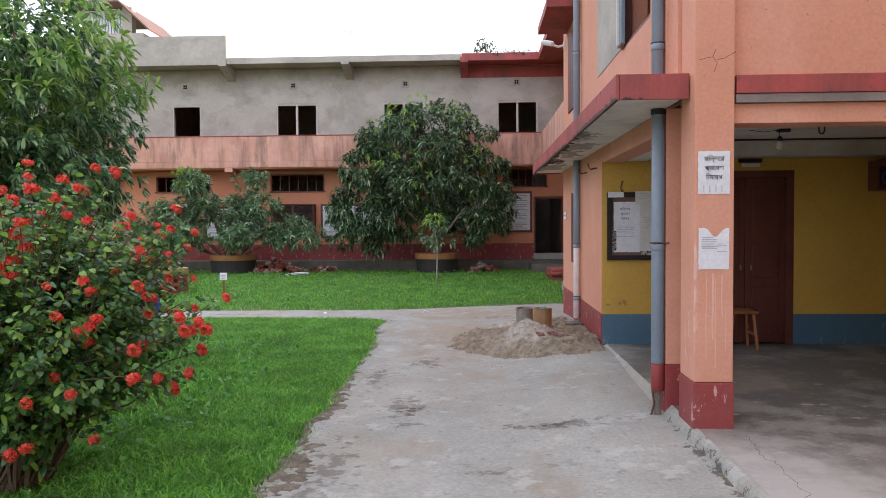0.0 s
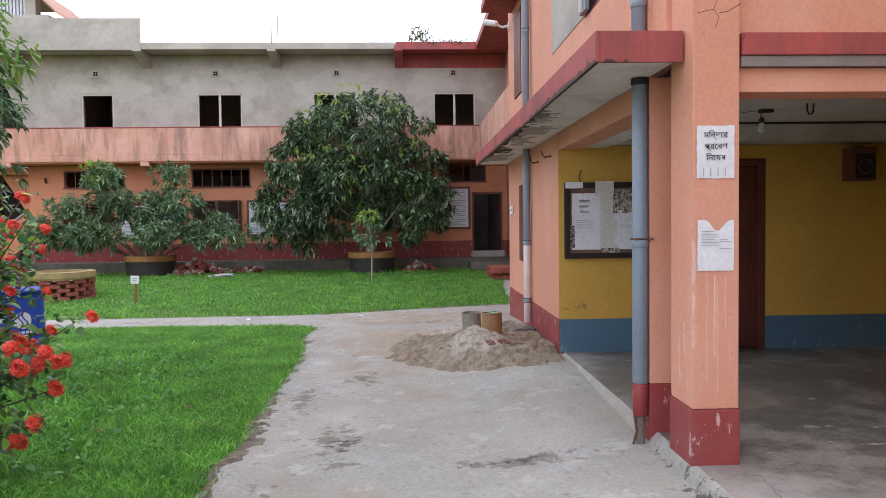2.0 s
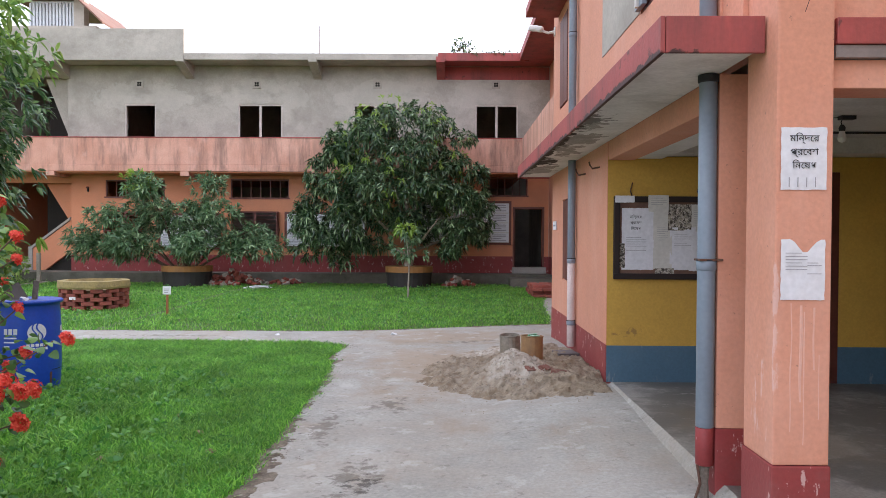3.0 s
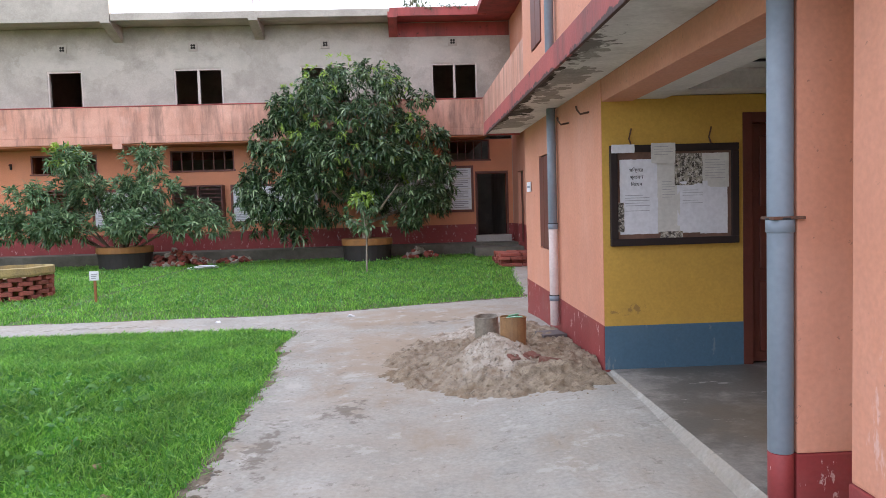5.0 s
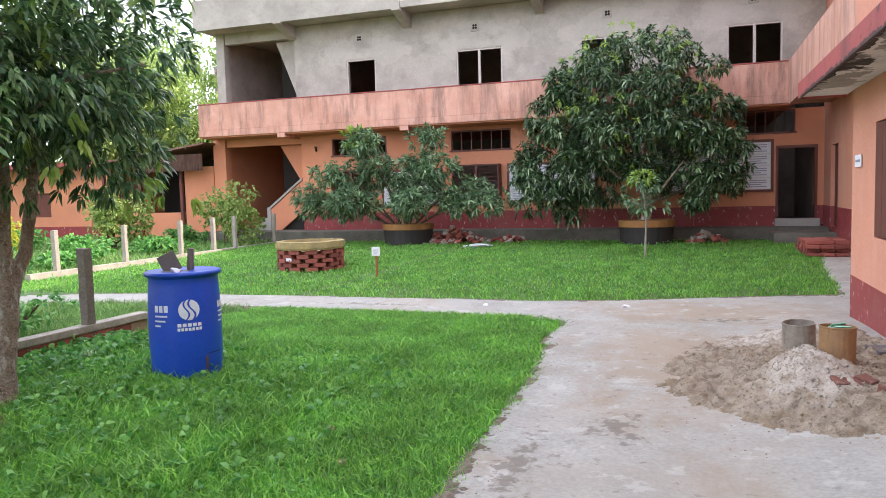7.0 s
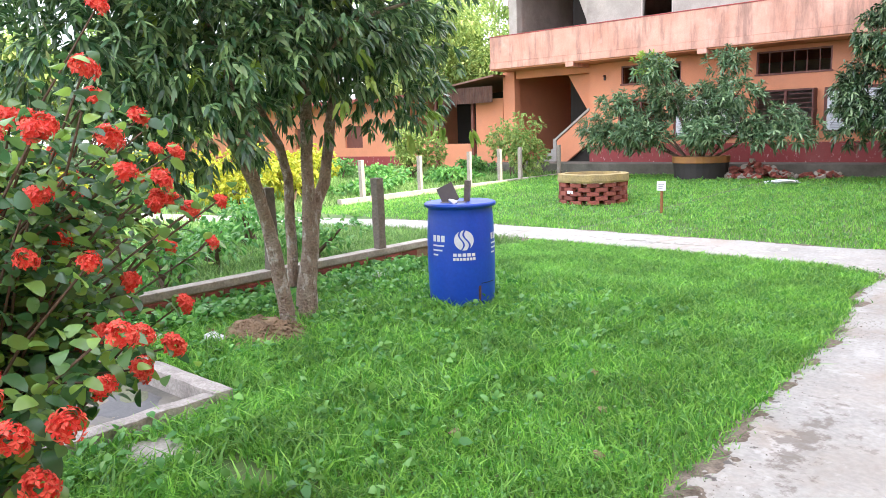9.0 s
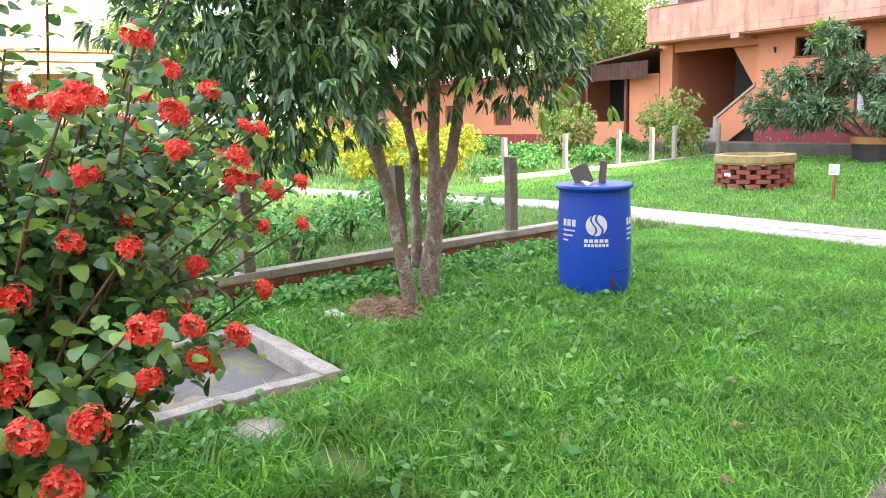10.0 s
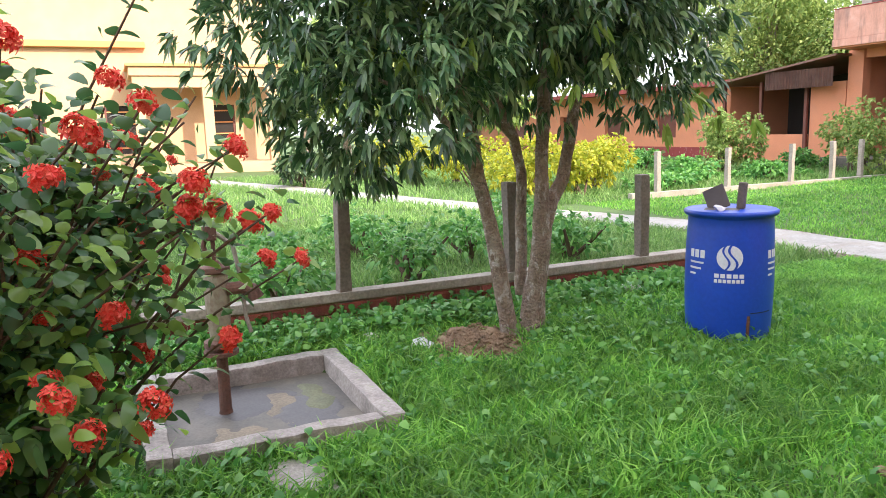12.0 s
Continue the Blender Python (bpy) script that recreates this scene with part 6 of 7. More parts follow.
def courtyard_tree():
    t = thing("lychee_tree", "courtyard tree with several grey trunks and drooping dark leaves", "tree")
    X = -4.45
    limb("trunk", [(X + 0.05, 7.20, -0.02), (X + 0.03, 7.16, 0.22), (X + 0.03, 7.11, 0.54), (X + 0.03, 7.05, 0.87), (X + 0.03, 6.97, 1.19), (X + 0.02, 6.93, 1.47), (X - 0.05, 6.9, 1.8), (X - 0.2, 6.75, 2.5), (X - 0.3, 6.5, 3.1)], [0.078, 0.062, 0.056, 0.052, 0.05, 0.045, 0.042, 0.03, 0.012], BARK, t, 12)
    limb("trunk", [(X + 0.05, 7.34, -0.02), (X + 0.03, 7.37, 0.16), (X + 0.03, 7.43, 0.45), (X + 0.03, 7.47, 0.78), (X + 0.03, 7.47, 1.11), (X + 0.03, 7.48, 1.4), (X + 0.03, 7.5, 1.8), (X + 0.02, 7.54, 2.2), (X, 7.54, 3.1), (X - 0.1, 7.5, 3.9)], [0.10, 0.085, 0.075, 0.065, 0.052, 0.047, 0.045, 0.042, 0.03, 0.012], BARK, t, 12)
    limb("trunk", [(X, 7.42, -0.02), (X + 0.01, 7.46, 0.4), (X + 0.01, 7.51, 0.82), (X + 0.01, 7.56, 0.98), (X, 7.66, 1.14), (X, 7.73, 1.47), (X, 7.8, 1.79), (X - 0.05, 7.95, 2.3), (X - 0.1, 8.3, 3.0)], [0.07, 0.062, 0.055, 0.05, 0.047, 0.043, 0.04, 0.03, 0.012], BARK, t, 10)
    limb("trunk", [(X - 0.12, 7.38, 0.3), (X - 0.15, 7.41, 0.79), (X - 0.15, 7.41, 1.2), (X - 0.17, 7.36, 1.45), (X - 0.3, 7.2, 1.9), (X - 0.6, 6.9, 2.6)], [0.045, 0.042, 0.04, 0.036, 0.03, 0.012], BARK, t, 10)
    limb("limb", [(X + 0.03, 7.01, 1.07), (X + 0.04, 6.8, 1.47), (X + 0.06, 6.62, 1.68), (X + 0.15, 6.2, 1.85)], [0.036, 0.03, 0.024, 0.01], BARK, t, 8)
    limb("limb", [(X - 0.16, 7.37, 1.42), (X - 0.1, 7.2, 1.55), (X, 7.0, 1.7)], [0.026, 0.02, 0.01], BARK, t, 8)
    limb("limb", [(X, 7.5, 2.0), (X + 0.5, 7.7, 2.4), (X + 1.0, 7.9, 2.5)], [0.03, 0.02, 0.01], BARK, t, 8)
    blobs = [(X - 0.1, 7.3, 2.75, 1.3, 1.7, 1.25), (X + 0.2, 6.3, 2.0, 0.95, 0.8, 0.75), (X + 0.1, 6.05, 1.55, 0.55, 0.45, 0.4), (X + 0.15, 8.3, 2.1, 0.8, 0.62, 0.6), (X - 0.2, 8.4, 2.9, 1.05, 0.95, 0.9),
             (X, 7.0, 3.65, 1.1, 1.3, 0.7), (X - 0.4, 6.0, 2.9, 1.0, 0.95, 0.8), (X + 0.5, 7.6, 2.35, 0.6, 0.8, 0.5), (X - 1.0, 7.4, 2.2, 0.8, 1.2, 0.6), (X + 0.1, 5.6, 2.2, 0.7, 0.55, 0.6)]
    tips, ax = crown_tips(blobs, 2800, 0.35)
    b, d = whorls(tips, ax * 0.6, 11, 0.7, 0.5)
    n = len(b)
    hang(leaves("crown", b, d, rng.uniform(0.075, 0.12, n), rng.uniform(0.022, 0.034, n), LYCHEE, 0.25, 0.35), t)
    tips, ax = crown_tips([(X - 0.1, 7.3, 2.5, 1.0, 1.2, 0.8), (X, 6.2, 2.1, 0.6, 0.5, 0.4), (X - 0.1, 8.0, 2.4, 0.6, 0.6, 0.4)], 700, 0.05)
    b, d = whorls(tips, ax * 0.6, 9, 0.7, 0.5)
    n = len(b)
    hang(leaves("inner_crown", b, d, rng.uniform(0.08, 0.13, n), rng.uniform(0.026, 0.038, n), LYCHEE, 0.25, 0.35), t)
    # Leaves on the top only, their colour carrying the sky light.
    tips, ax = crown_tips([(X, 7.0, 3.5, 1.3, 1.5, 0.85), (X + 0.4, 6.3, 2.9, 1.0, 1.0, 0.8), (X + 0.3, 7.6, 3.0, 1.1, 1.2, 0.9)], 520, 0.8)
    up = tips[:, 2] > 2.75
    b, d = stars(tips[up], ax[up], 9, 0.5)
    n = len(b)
    hang(leaves("top_leaves", b, d, rng.uniform(0.10, 0.16, n), rng.uniform(0.03, 0.045, n), CROWNTOP, 0.25, 0.35), t, "upper leaves coloured yellow-green for the light on the crown")
    tips, ax = crown_tips([(X + 0.5, 7.9, 1.75, 0.5, 0.9, 0.35), (X + 0.3, 6.4, 1.7, 0.5, 0.6, 0.4), (X + 0.5, 8.7, 1.7, 0.3, 0.25, 0.3), (X + 0.4, 7.0, 2.3, 0.6, 1.2, 0.4)], 34, 0.6)
    b, d = whorls(tips, ax * 0.3, 7, 0.35, 1.0)
    n = len(b)
    hang(leaves("young_leaves", b, d, rng.uniform(0.10, 0.15, n), 0.036, YOUNG, 0.25, 0.3), t, "pale green hanging young leaves")
    return t


courtyard_tree()
def mound_rise(x, y):
    return 1 - np.hypot((x + 4.33) / 0.42, (y - 6.92) / 0.44) + 0.55 * wob(x, y, 4.0) + 0.3 * wob(x, y, 14.0, 2.0)


mound = grid_sheet("soil_mound", np.arange(-5.1, -3.5, 0.03), np.arange(6.2, 8.0, 0.03),
                   lambda x, y: ground_z(x, y) - 0.02 + 0.075 * smooth(mound_rise(x, y) * 1.3) + 0.022 * wob(x, y, 9.0) + 0.026 * wob(x, y, 24.0), lambda x, y: mound_rise(x, y) > 0, EARTH)
tagged(mound, "bare brown earth heaped round the trunks", "soil mound")
mx_, my_ = rng.normal(-4.3, 0.26, 2600), rng.normal(6.92, 0.27, 2600)
tagged(crumbs("mound_crumbs", mx_, my_, ground_z(mx_, my_) - 0.012 + 0.075 * smooth(mound_rise(mx_, my_) * 1.3) + 0.022 * wob(mx_, my_, 9.0), rng.uniform(0.004, 0.017, 2600), EARTH), "loose crumbs of brown earth and dead leaves", "soil", "", "stuff")


def ixora_bush():
    cx, cy = -2.45, 4.15
    t = thing("ixora_bush", "flowering bush with round glossy leaves and red flower heads", "bush")
    g = gz(cx, cy)
    ends, dirs = [], []
    r2 = random.Random(5)
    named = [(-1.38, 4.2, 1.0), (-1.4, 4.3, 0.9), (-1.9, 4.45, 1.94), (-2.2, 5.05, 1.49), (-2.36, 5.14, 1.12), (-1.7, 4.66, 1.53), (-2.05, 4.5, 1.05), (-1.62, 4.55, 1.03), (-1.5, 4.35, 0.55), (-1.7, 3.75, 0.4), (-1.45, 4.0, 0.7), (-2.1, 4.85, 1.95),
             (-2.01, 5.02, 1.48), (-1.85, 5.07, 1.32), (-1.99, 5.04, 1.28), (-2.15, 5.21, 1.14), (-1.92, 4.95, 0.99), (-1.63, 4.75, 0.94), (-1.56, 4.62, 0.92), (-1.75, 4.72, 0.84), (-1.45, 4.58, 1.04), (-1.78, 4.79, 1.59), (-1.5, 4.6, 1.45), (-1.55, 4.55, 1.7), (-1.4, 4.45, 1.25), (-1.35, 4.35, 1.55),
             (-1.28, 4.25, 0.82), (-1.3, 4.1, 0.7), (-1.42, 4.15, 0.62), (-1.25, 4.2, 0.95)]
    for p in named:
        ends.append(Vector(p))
    while len(ends) < 330:
        u = Vector((r2.gauss(0, 1), r2.gauss(0, 1), r2.gauss(0, 0.9))).normalized()
        p = Vector((cx, cy, 1.05)) + Vector((u.x * 1.25, u.y * 0.97, u.z * 0.95)) * r2.uniform(0.6, 1.03)
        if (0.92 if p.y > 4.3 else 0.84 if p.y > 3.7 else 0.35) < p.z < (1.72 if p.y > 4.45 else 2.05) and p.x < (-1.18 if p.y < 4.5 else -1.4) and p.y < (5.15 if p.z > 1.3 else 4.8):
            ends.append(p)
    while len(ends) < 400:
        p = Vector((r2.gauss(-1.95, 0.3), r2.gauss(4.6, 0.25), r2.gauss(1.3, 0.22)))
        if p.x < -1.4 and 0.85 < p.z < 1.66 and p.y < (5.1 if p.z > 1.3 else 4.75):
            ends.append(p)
    leaf_b, leaf_d = [], []
    for i, e in enumerate(ends):
        root = Vector((cx + 0.2 * math.cos(i), cy + 0.2 * math.sin(i), g - 0.02))
        mid = root.lerp(e, 0.5) + Vector((0, 0, 0.2)) + noise.noise_vector(e * 2.7) * 0.3
        pts = [root, root.lerp(mid, 0.6) + Vector((0, 0, 0.1)), mid, mid.lerp(e, 0.55) + Vector((0, 0, 0.04)), e]
        part("branch", tube(pts, [0.013, 0.008, 0.006, 0.004, 0.003], 5), TWIG, t)
        per = 18 if e.y > 4.8 else 29
        for k in range(per):
            s = 0.1 + 0.9 * k / (per - 1)
            s = 1.5 * s - 0.5
            q = (mid.lerp(e, s) if s > 0 else mid.lerp(root, -s)) + Vector((0, 0, 0.04 * math.sin(s * 3)))
            ax = (e - mid).normalized()
            side = ax.cross(Vector((0.2, 0.1, 1))).normalized()
            rot = side * math.cos(k * 1.6 + i) + ax.cross(side) * math.sin(k * 1.6 + i)
            for sg in (1, -1):
                leaf_b.append(q)
                leaf_d.append(rot * sg + ax * 0.5 + Vector((0, 0, 0.15)))
    b, d = np.array(leaf_b), np.array(leaf_d)
    n = len(b)
    b = b + rng.normal(0, 0.03, b.shape)
    hang(leaves("foliage", b, d, rng.uniform(0.040, 0.070, n), rng.uniform(0.025, 0.043, n), IXORA, 0.35, 0.35, outline=OVAL), t)
    tips = np.array([list(e) for e in ends])
    # flower heads: many small four-petalled stars in a dome
    heads = []
    for v in range(3):
        bm = bmesh.new()
        rr = random.Random(20 + v)
        for k in range(48):
            u = Vector((rr.gauss(0, 1), rr.gauss(0, 1), abs(rr.gauss(0, 0.8)) - 0.15)).normalized()
            c = u * rr.uniform(0.012, 0.038)
            a = u.orthogonal().normalized()
            w = u.cross(a)
            th = rr.uniform(0, 1.6)
            for j in range(4):
                q = th + j * math.pi / 2
                pd = a * math.cos(q) + w * math.sin(q)
                ps = u.cross(pd)
                vs = [bm.verts.new(c), bm.verts.new(c + pd * 0.008 + ps * 0.005 + u * 0.003), bm.verts.new(c + pd * 0.017 + u * 0.002), bm.verts.new(c + pd * 0.008 - ps * 0.005 + u * 0.003)]
                bm.faces.new(vs)
        heads.append(bm)
    meshes = []
    for i, e in enumerate(ends[:225]):
        if i < 3:
            ob = part("flower_head", heads[i], PETAL, t)
            meshes.append(ob.data)
        else:
            ob = new("flower_head", meshes[i % 3])
            ob.parent = t
        out = (e - Vector((cx, cy, 1.0))).normalized()
        s = r2.uniform(0.75, 1.12) if i < 200 else 0.6
        ob.matrix_basis = Matrix.Translation(e + out * (0.05 if i >= len(named) else 0.0)) @ (out + Vector((0, 0, 0.5))).to_track_quat("Z", "Y").to_matrix().to_4x4() @ Matrix.Scale(s, 4)
    return t


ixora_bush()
# ---- blue drum ----
def drum(cx, cy):
    g = gz(cx, cy)
    b = thing("drum", "blue plastic drum with white stencilled marks, used as a bin", "drum", (cx, cy, g - 0.01))
    R = 0.297

    def rad(z):
        return R - 0.018 * ((z - 0.42) / 0.45) ** 2
    prof = [(0.26, 0.0), (0.28, 0.02)] + [(rad(z), z) for z in np.linspace(0.05, 0.85, 14)] + [(0.285, 0.862), (0.305, 0.868), (0.308, 0.90), (0.298, 0.906), (0.28, 0.90), (0.27, 0.885), (0.02, 0.88)]
    shell = part("body", lathe(prof, 40), BARRELBLUE, b, smooth=True)
    part("rim", lathe([(0.300, 0.872), (0.312, 0.876), (0.312, 0.898), (0.300, 0.902)], 40), BARRELBLUE, b, smooth=True)

    def mark(name, cells, mat, lift=0.0015):
        """A thin stencil on the curved side: cells are (angle, height) corner lists."""
        bm = bmesh.new()
        for poly in cells:
            vs = [bm.verts.new(((rad(z) + lift) * math.cos(a), (rad(z) + lift) * math.sin(a), z)) for a, z in poly]
            bm.faces.new(vs)
        part(name, bm, mat, shell, "white stencilled mark" if mat is WHITEP else "")
    A0 = radians(-45)
    r0 = 0.085

    def bar(a0, a1, z0, z1):
        n = max(1, int(abs(a1 - a0) / 0.06))
        return [[(lerp(a0, a1, k / n), z0), (lerp(a0, a1, (k + 1) / n), z0), (lerp(a0, a1, (k + 1) / n), z1), (lerp(a0, a1, k / n), z1)] for k in range(n)]
    disc = []
    for k in range(28):
        for (i0, i1) in ((0.0, 0.5), (0.5, 1.0)):
            t0, t1 = 2 * math.pi * k / 28, 2 * math.pi * (k + 1) / 28
            q = [(A0 + r0 * i * math.cos(t) / R, 0.60 + r0 * i * math.sin(t)) for i, t in ((i0, t0), (i1, t0), (i1, t1), (i0, t1))]
            disc.append(q[1:] if i0 == 0 else q)
    mark("disc_mark", disc, WHITEP)
    # two winding blue bands over the disc
    for off, w in ((-0.022, 0.014), (0.022, 0.016)):
        band = []
        for k in range(12):
            def xx(k):
                z = 0.60 - r0 + 2 * r0 * k / 12
                return A0 + (off * (1.25 - 0.5 * k / 12) + 0.024 * math.sin(k / 12 * 6.0)) / R, z
            (x0, z0), (x1, z1) = xx(k), xx(k + 1)
            band.append([(x0 - w / 2 / R, z0), (x0 + w / 2 / R, z0), (x1 + w / 2 / R, z1), (x1 - w / 2 / R, z1)])
        mark("band_mark", band, BARRELBLUE, 0.003)
    for row, (z, h, n) in enumerate(((0.462, 0.028, 5), (0.428, 0.024, 7))):
        for k in range(n):
            w = 0.2 / n / R
            a = A0 - 0.1 / R + k * w
            mark("letter_mark", bar(a + 0.1 * w, a + 0.85 * w, z, z + h), WHITEP)
    for a, s in ((A0 - radians(58), 1), (A0 + radians(55), -1)):
        for k in range(3):
            mark("letter_mark", bar(a + 0.16 * k, a + 0.16 * k + 0.12, 0.585, 0.64), WHITEP)
        for k, (w, z) in enumerate(((0.42, 0.545), (0.36, 0.505), (0.2, 0.465))):
            mark("line_mark", bar(a + (0.0 if s > 0 else 0.0), a + w, z, z + 0.014), WHITEP)
    mark("stain_mark", bar(A0 + 0.42, A0 + 0.5, 0.04, 0.2), RUST)
    mark("seam_mark", bar(A0 + 0.5, A0 + 1.1, 0.215, 0.222), INK)
    sc = thing("bent_sheet", "dark grey bent sheet standing on the drum", "sheet", (cx, cy, g + 0.885))
    v = turned(box(-0.075, 0.075, -0.004, 0.004, 0, 0.19, 0.002), pose(-0.05, -0.05, 0.0, -35, -25, 40))
    part("upright", v, DARKSHEET, sc)
    part("block", turned(box(-0.025, 0.025, -0.02, 0.02, 0, 0.19, 0.006), pose(0.03, 0.06, 0.0, 4, 6, 20)), POSTC, sc, "dark wooden stub")
    part("base", turned(box(-0.13, 0.1, -0.07, 0.07, 0, 0.008, 0.003), pose(0.0, -0.06, 0.0, 0, 0, 40)), DARKSHEET, sc)
    pw = thing("crumpled_paper", "crumpled white paper on top of the drum", "litter", (cx + 0.05, cy - 0.15, g + 0.905))
    part("paper", crumple(0.035, 4), PAPER, pw)


def crumple(r, seed):
    bm = bmesh.new()
    bmesh.ops.create_icosphere(bm, subdivisions=2, radius=r)
    for v in bm.verts:
        v.co += noise.noise_vector(v.co * (2.2 / r * 0.5) + Vector((seed, 0, 0))) * r * 0.8
        v.co.z *= 0.6
    return bm


drum(-3.80, 8.63)


def litter(x, y, r, mat, label, seed, cat="litter"):
    o = thing("litter", label, cat, (x, y, gz(x, y) + r * 0.35), "litter on the lawn")
    part("scrap", crumple(r, seed), mat, o)


litter(-2.43, 9.32, 0.045, PAPER, "crumpled white paper on the lawn", 1)
litter(-4.42, 6.53, 0.075, PAPER, "crumpled white plastic bag in the weeds", 2)
litter(-4.75, 6.25, 0.06, PAPER2, "crumpled grey plastic in the weeds", 3)
litter(-0.5, 12.9, 0.04, PAPER, "white scrap on the path", 4)
litter(-2.3, 12.75, 0.035, PAPER, "white scrap on the path", 5)
litter(-5.05, 8.75, 0.09, PAPER2, "pale plastic bag by the fence", 6)
for i, (x, y) in enumerate(((-2.9, 9.1), (-1.9, 7.6), (-1.55, 7.1), (-2.0, 6.4), (-1.3, 6.6), (-3.3, 9.6))):
    litter(x, y, 0.035, EARTH, "dry brown leaf clump on the lawn", 10 + i)
ws = thing("white_sack", "flat white sack lying on the grass", "sack", (-4.88, 21.4, gz(-4.88, 21.4)))
part("sack", turned(crumple(0.22, 30), Matrix.Diagonal((1.7, 0.8, 0.45, 1)) @ pose(0, 0, 0.12)), PAPER, ws)

# sign stake
sk = thing("sign_stake", "small white sign board on a wooden stake in the grass", "sign", (-5.13, 15.57, gz(-5.13, 15.57)))
part("stake", box(-0.02, 0.02, -0.015, 0.015, -0.02, 0.50, 0.004), STOOLW, sk)
part("board", box(-0.08, 0.08, -0.03, -0.016, 0.40, 0.56, 0.004), PAPER, sk)
for k in range(3):
    part("mark", box(-0.05, 0.03 + 0.01 * k, -0.033, -0.0305, 0.43 + 0.035 * k, 0.442 + 0.035 * k), GREYINK, sk)

# ---- low fence beside the lawn ----
FX = -5.40
lk = thing("fence_kerb", "low brick kerb wall with a pale concrete top", "kerb", (0, 0, 0))
bm = box(FX - 0.07, FX + 0.07, 1.5, 9.95, 0.23, 0.30, 0.012)
for v in bm.verts:
    v.co += noise.noise_vector(v.co * 3) * 0.01
part("coping", bm, RAILC, lk, "pale concrete coping")
part("core", box(FX - 0.045, FX + 0.045, 1.5, 9.93, 0.0, 0.229), EARTH, lk)
bshared = None
for c in range(2):
    for k in range(33):
        y = 1.7 + 0.25 * k + 0.12 * c
        if y > 9.8:
            continue
        if bshared is None:
            bshared = part("brick", turned(brick_mesh(0.235, 0.11, 0.08), pose(0, 0, 0, 0, 0, 90)), BRICK, lk)
            ob = bshared
        else:
            ob = new("brick", bshared.data)
            ob.parent = lk
        ob.matrix_basis = pose(FX, y, 0.085 + 0.087 * c, 0, 0, random.uniform(-2, 2))


def post(x, y, h, w, mat, lean, label, group):
    p = thing("fence_post", label, "post", (x, y, gz(x, y)), group)
    p.matrix_basis = pose(x, y, gz(x, y) - 0.03, lean, lean * 0.5, 3)
    bm = box(-w / 2, w / 2, -w / 2, w / 2, 0, h, 0.012)
    bmesh.ops.subdivide_edges(bm, edges=[e for e in bm.edges if e.calc_length() > h * 0.5], cuts=6)
    for v in bm.verts:
        v.co += noise.noise_vector(v.co * 5 + Vector((x, y, 0))) * 0.012
    part("shaft", bm, mat, p)
    return p


for i, y in enumerate((3.2, 4.75, 6.27, 7.77, 9.17)):
    post(FX, y, (0.95, 1.0, 0.99, 1.04, 1.03)[i], 0.10, POSTC, (0, 2, -1, 1, 1)[i], "weathered dark concrete fence post", "posts of the near fence")
stick = thing("stick", "thin leaning dry stick by the fence", "stick", (-5.1, 9.75, 0.05))
part("stick", tube([(0, 0.15, 0), (0.02, 0.05, 0.35), (0, -0.08, 0.75)], [0.016, 0.014, 0.01], 6), POSTPALE, stick)
fk = thing("fence_kerb", "long low concrete kerb of the garden fence", "kerb", (0, 0, 0))
part("kerb", box(-11.98, -11.84, 14.2, 23.6, 0.0, 0.13, 0.012), RAILC, fk)
for i, y in enumerate((14.9, 16.8, 18.7, 20.03, 21.0, 23.05)):
    post(-11.91, y, 0.98 - gz(-11.9, y) * 0.4, 0.10, POSTPALE, (2, 0, -2, 1, 0, -1)[i], "pale slim concrete fence post", "posts of the garden fence")

# ---- basin and hand pump ----
WETDARK = surface("wet_dark_cement", (0.06, 0.059, 0.057), (0.09, 0.087, 0.082), 0.5, 5, 60, 0.03, vary=0.2)
SILT = surface("dried_silt", (0.26, 0.22, 0.155), (0.19, 0.165, 0.12), 0.85, 6, 60, 0.1, vary=0.2)
MOSS = surface("thin_green_algae", (0.16, 0.17, 0.085), (0.11, 0.12, 0.07), 0.7, 6, 60, 0.1, vary=0.2)


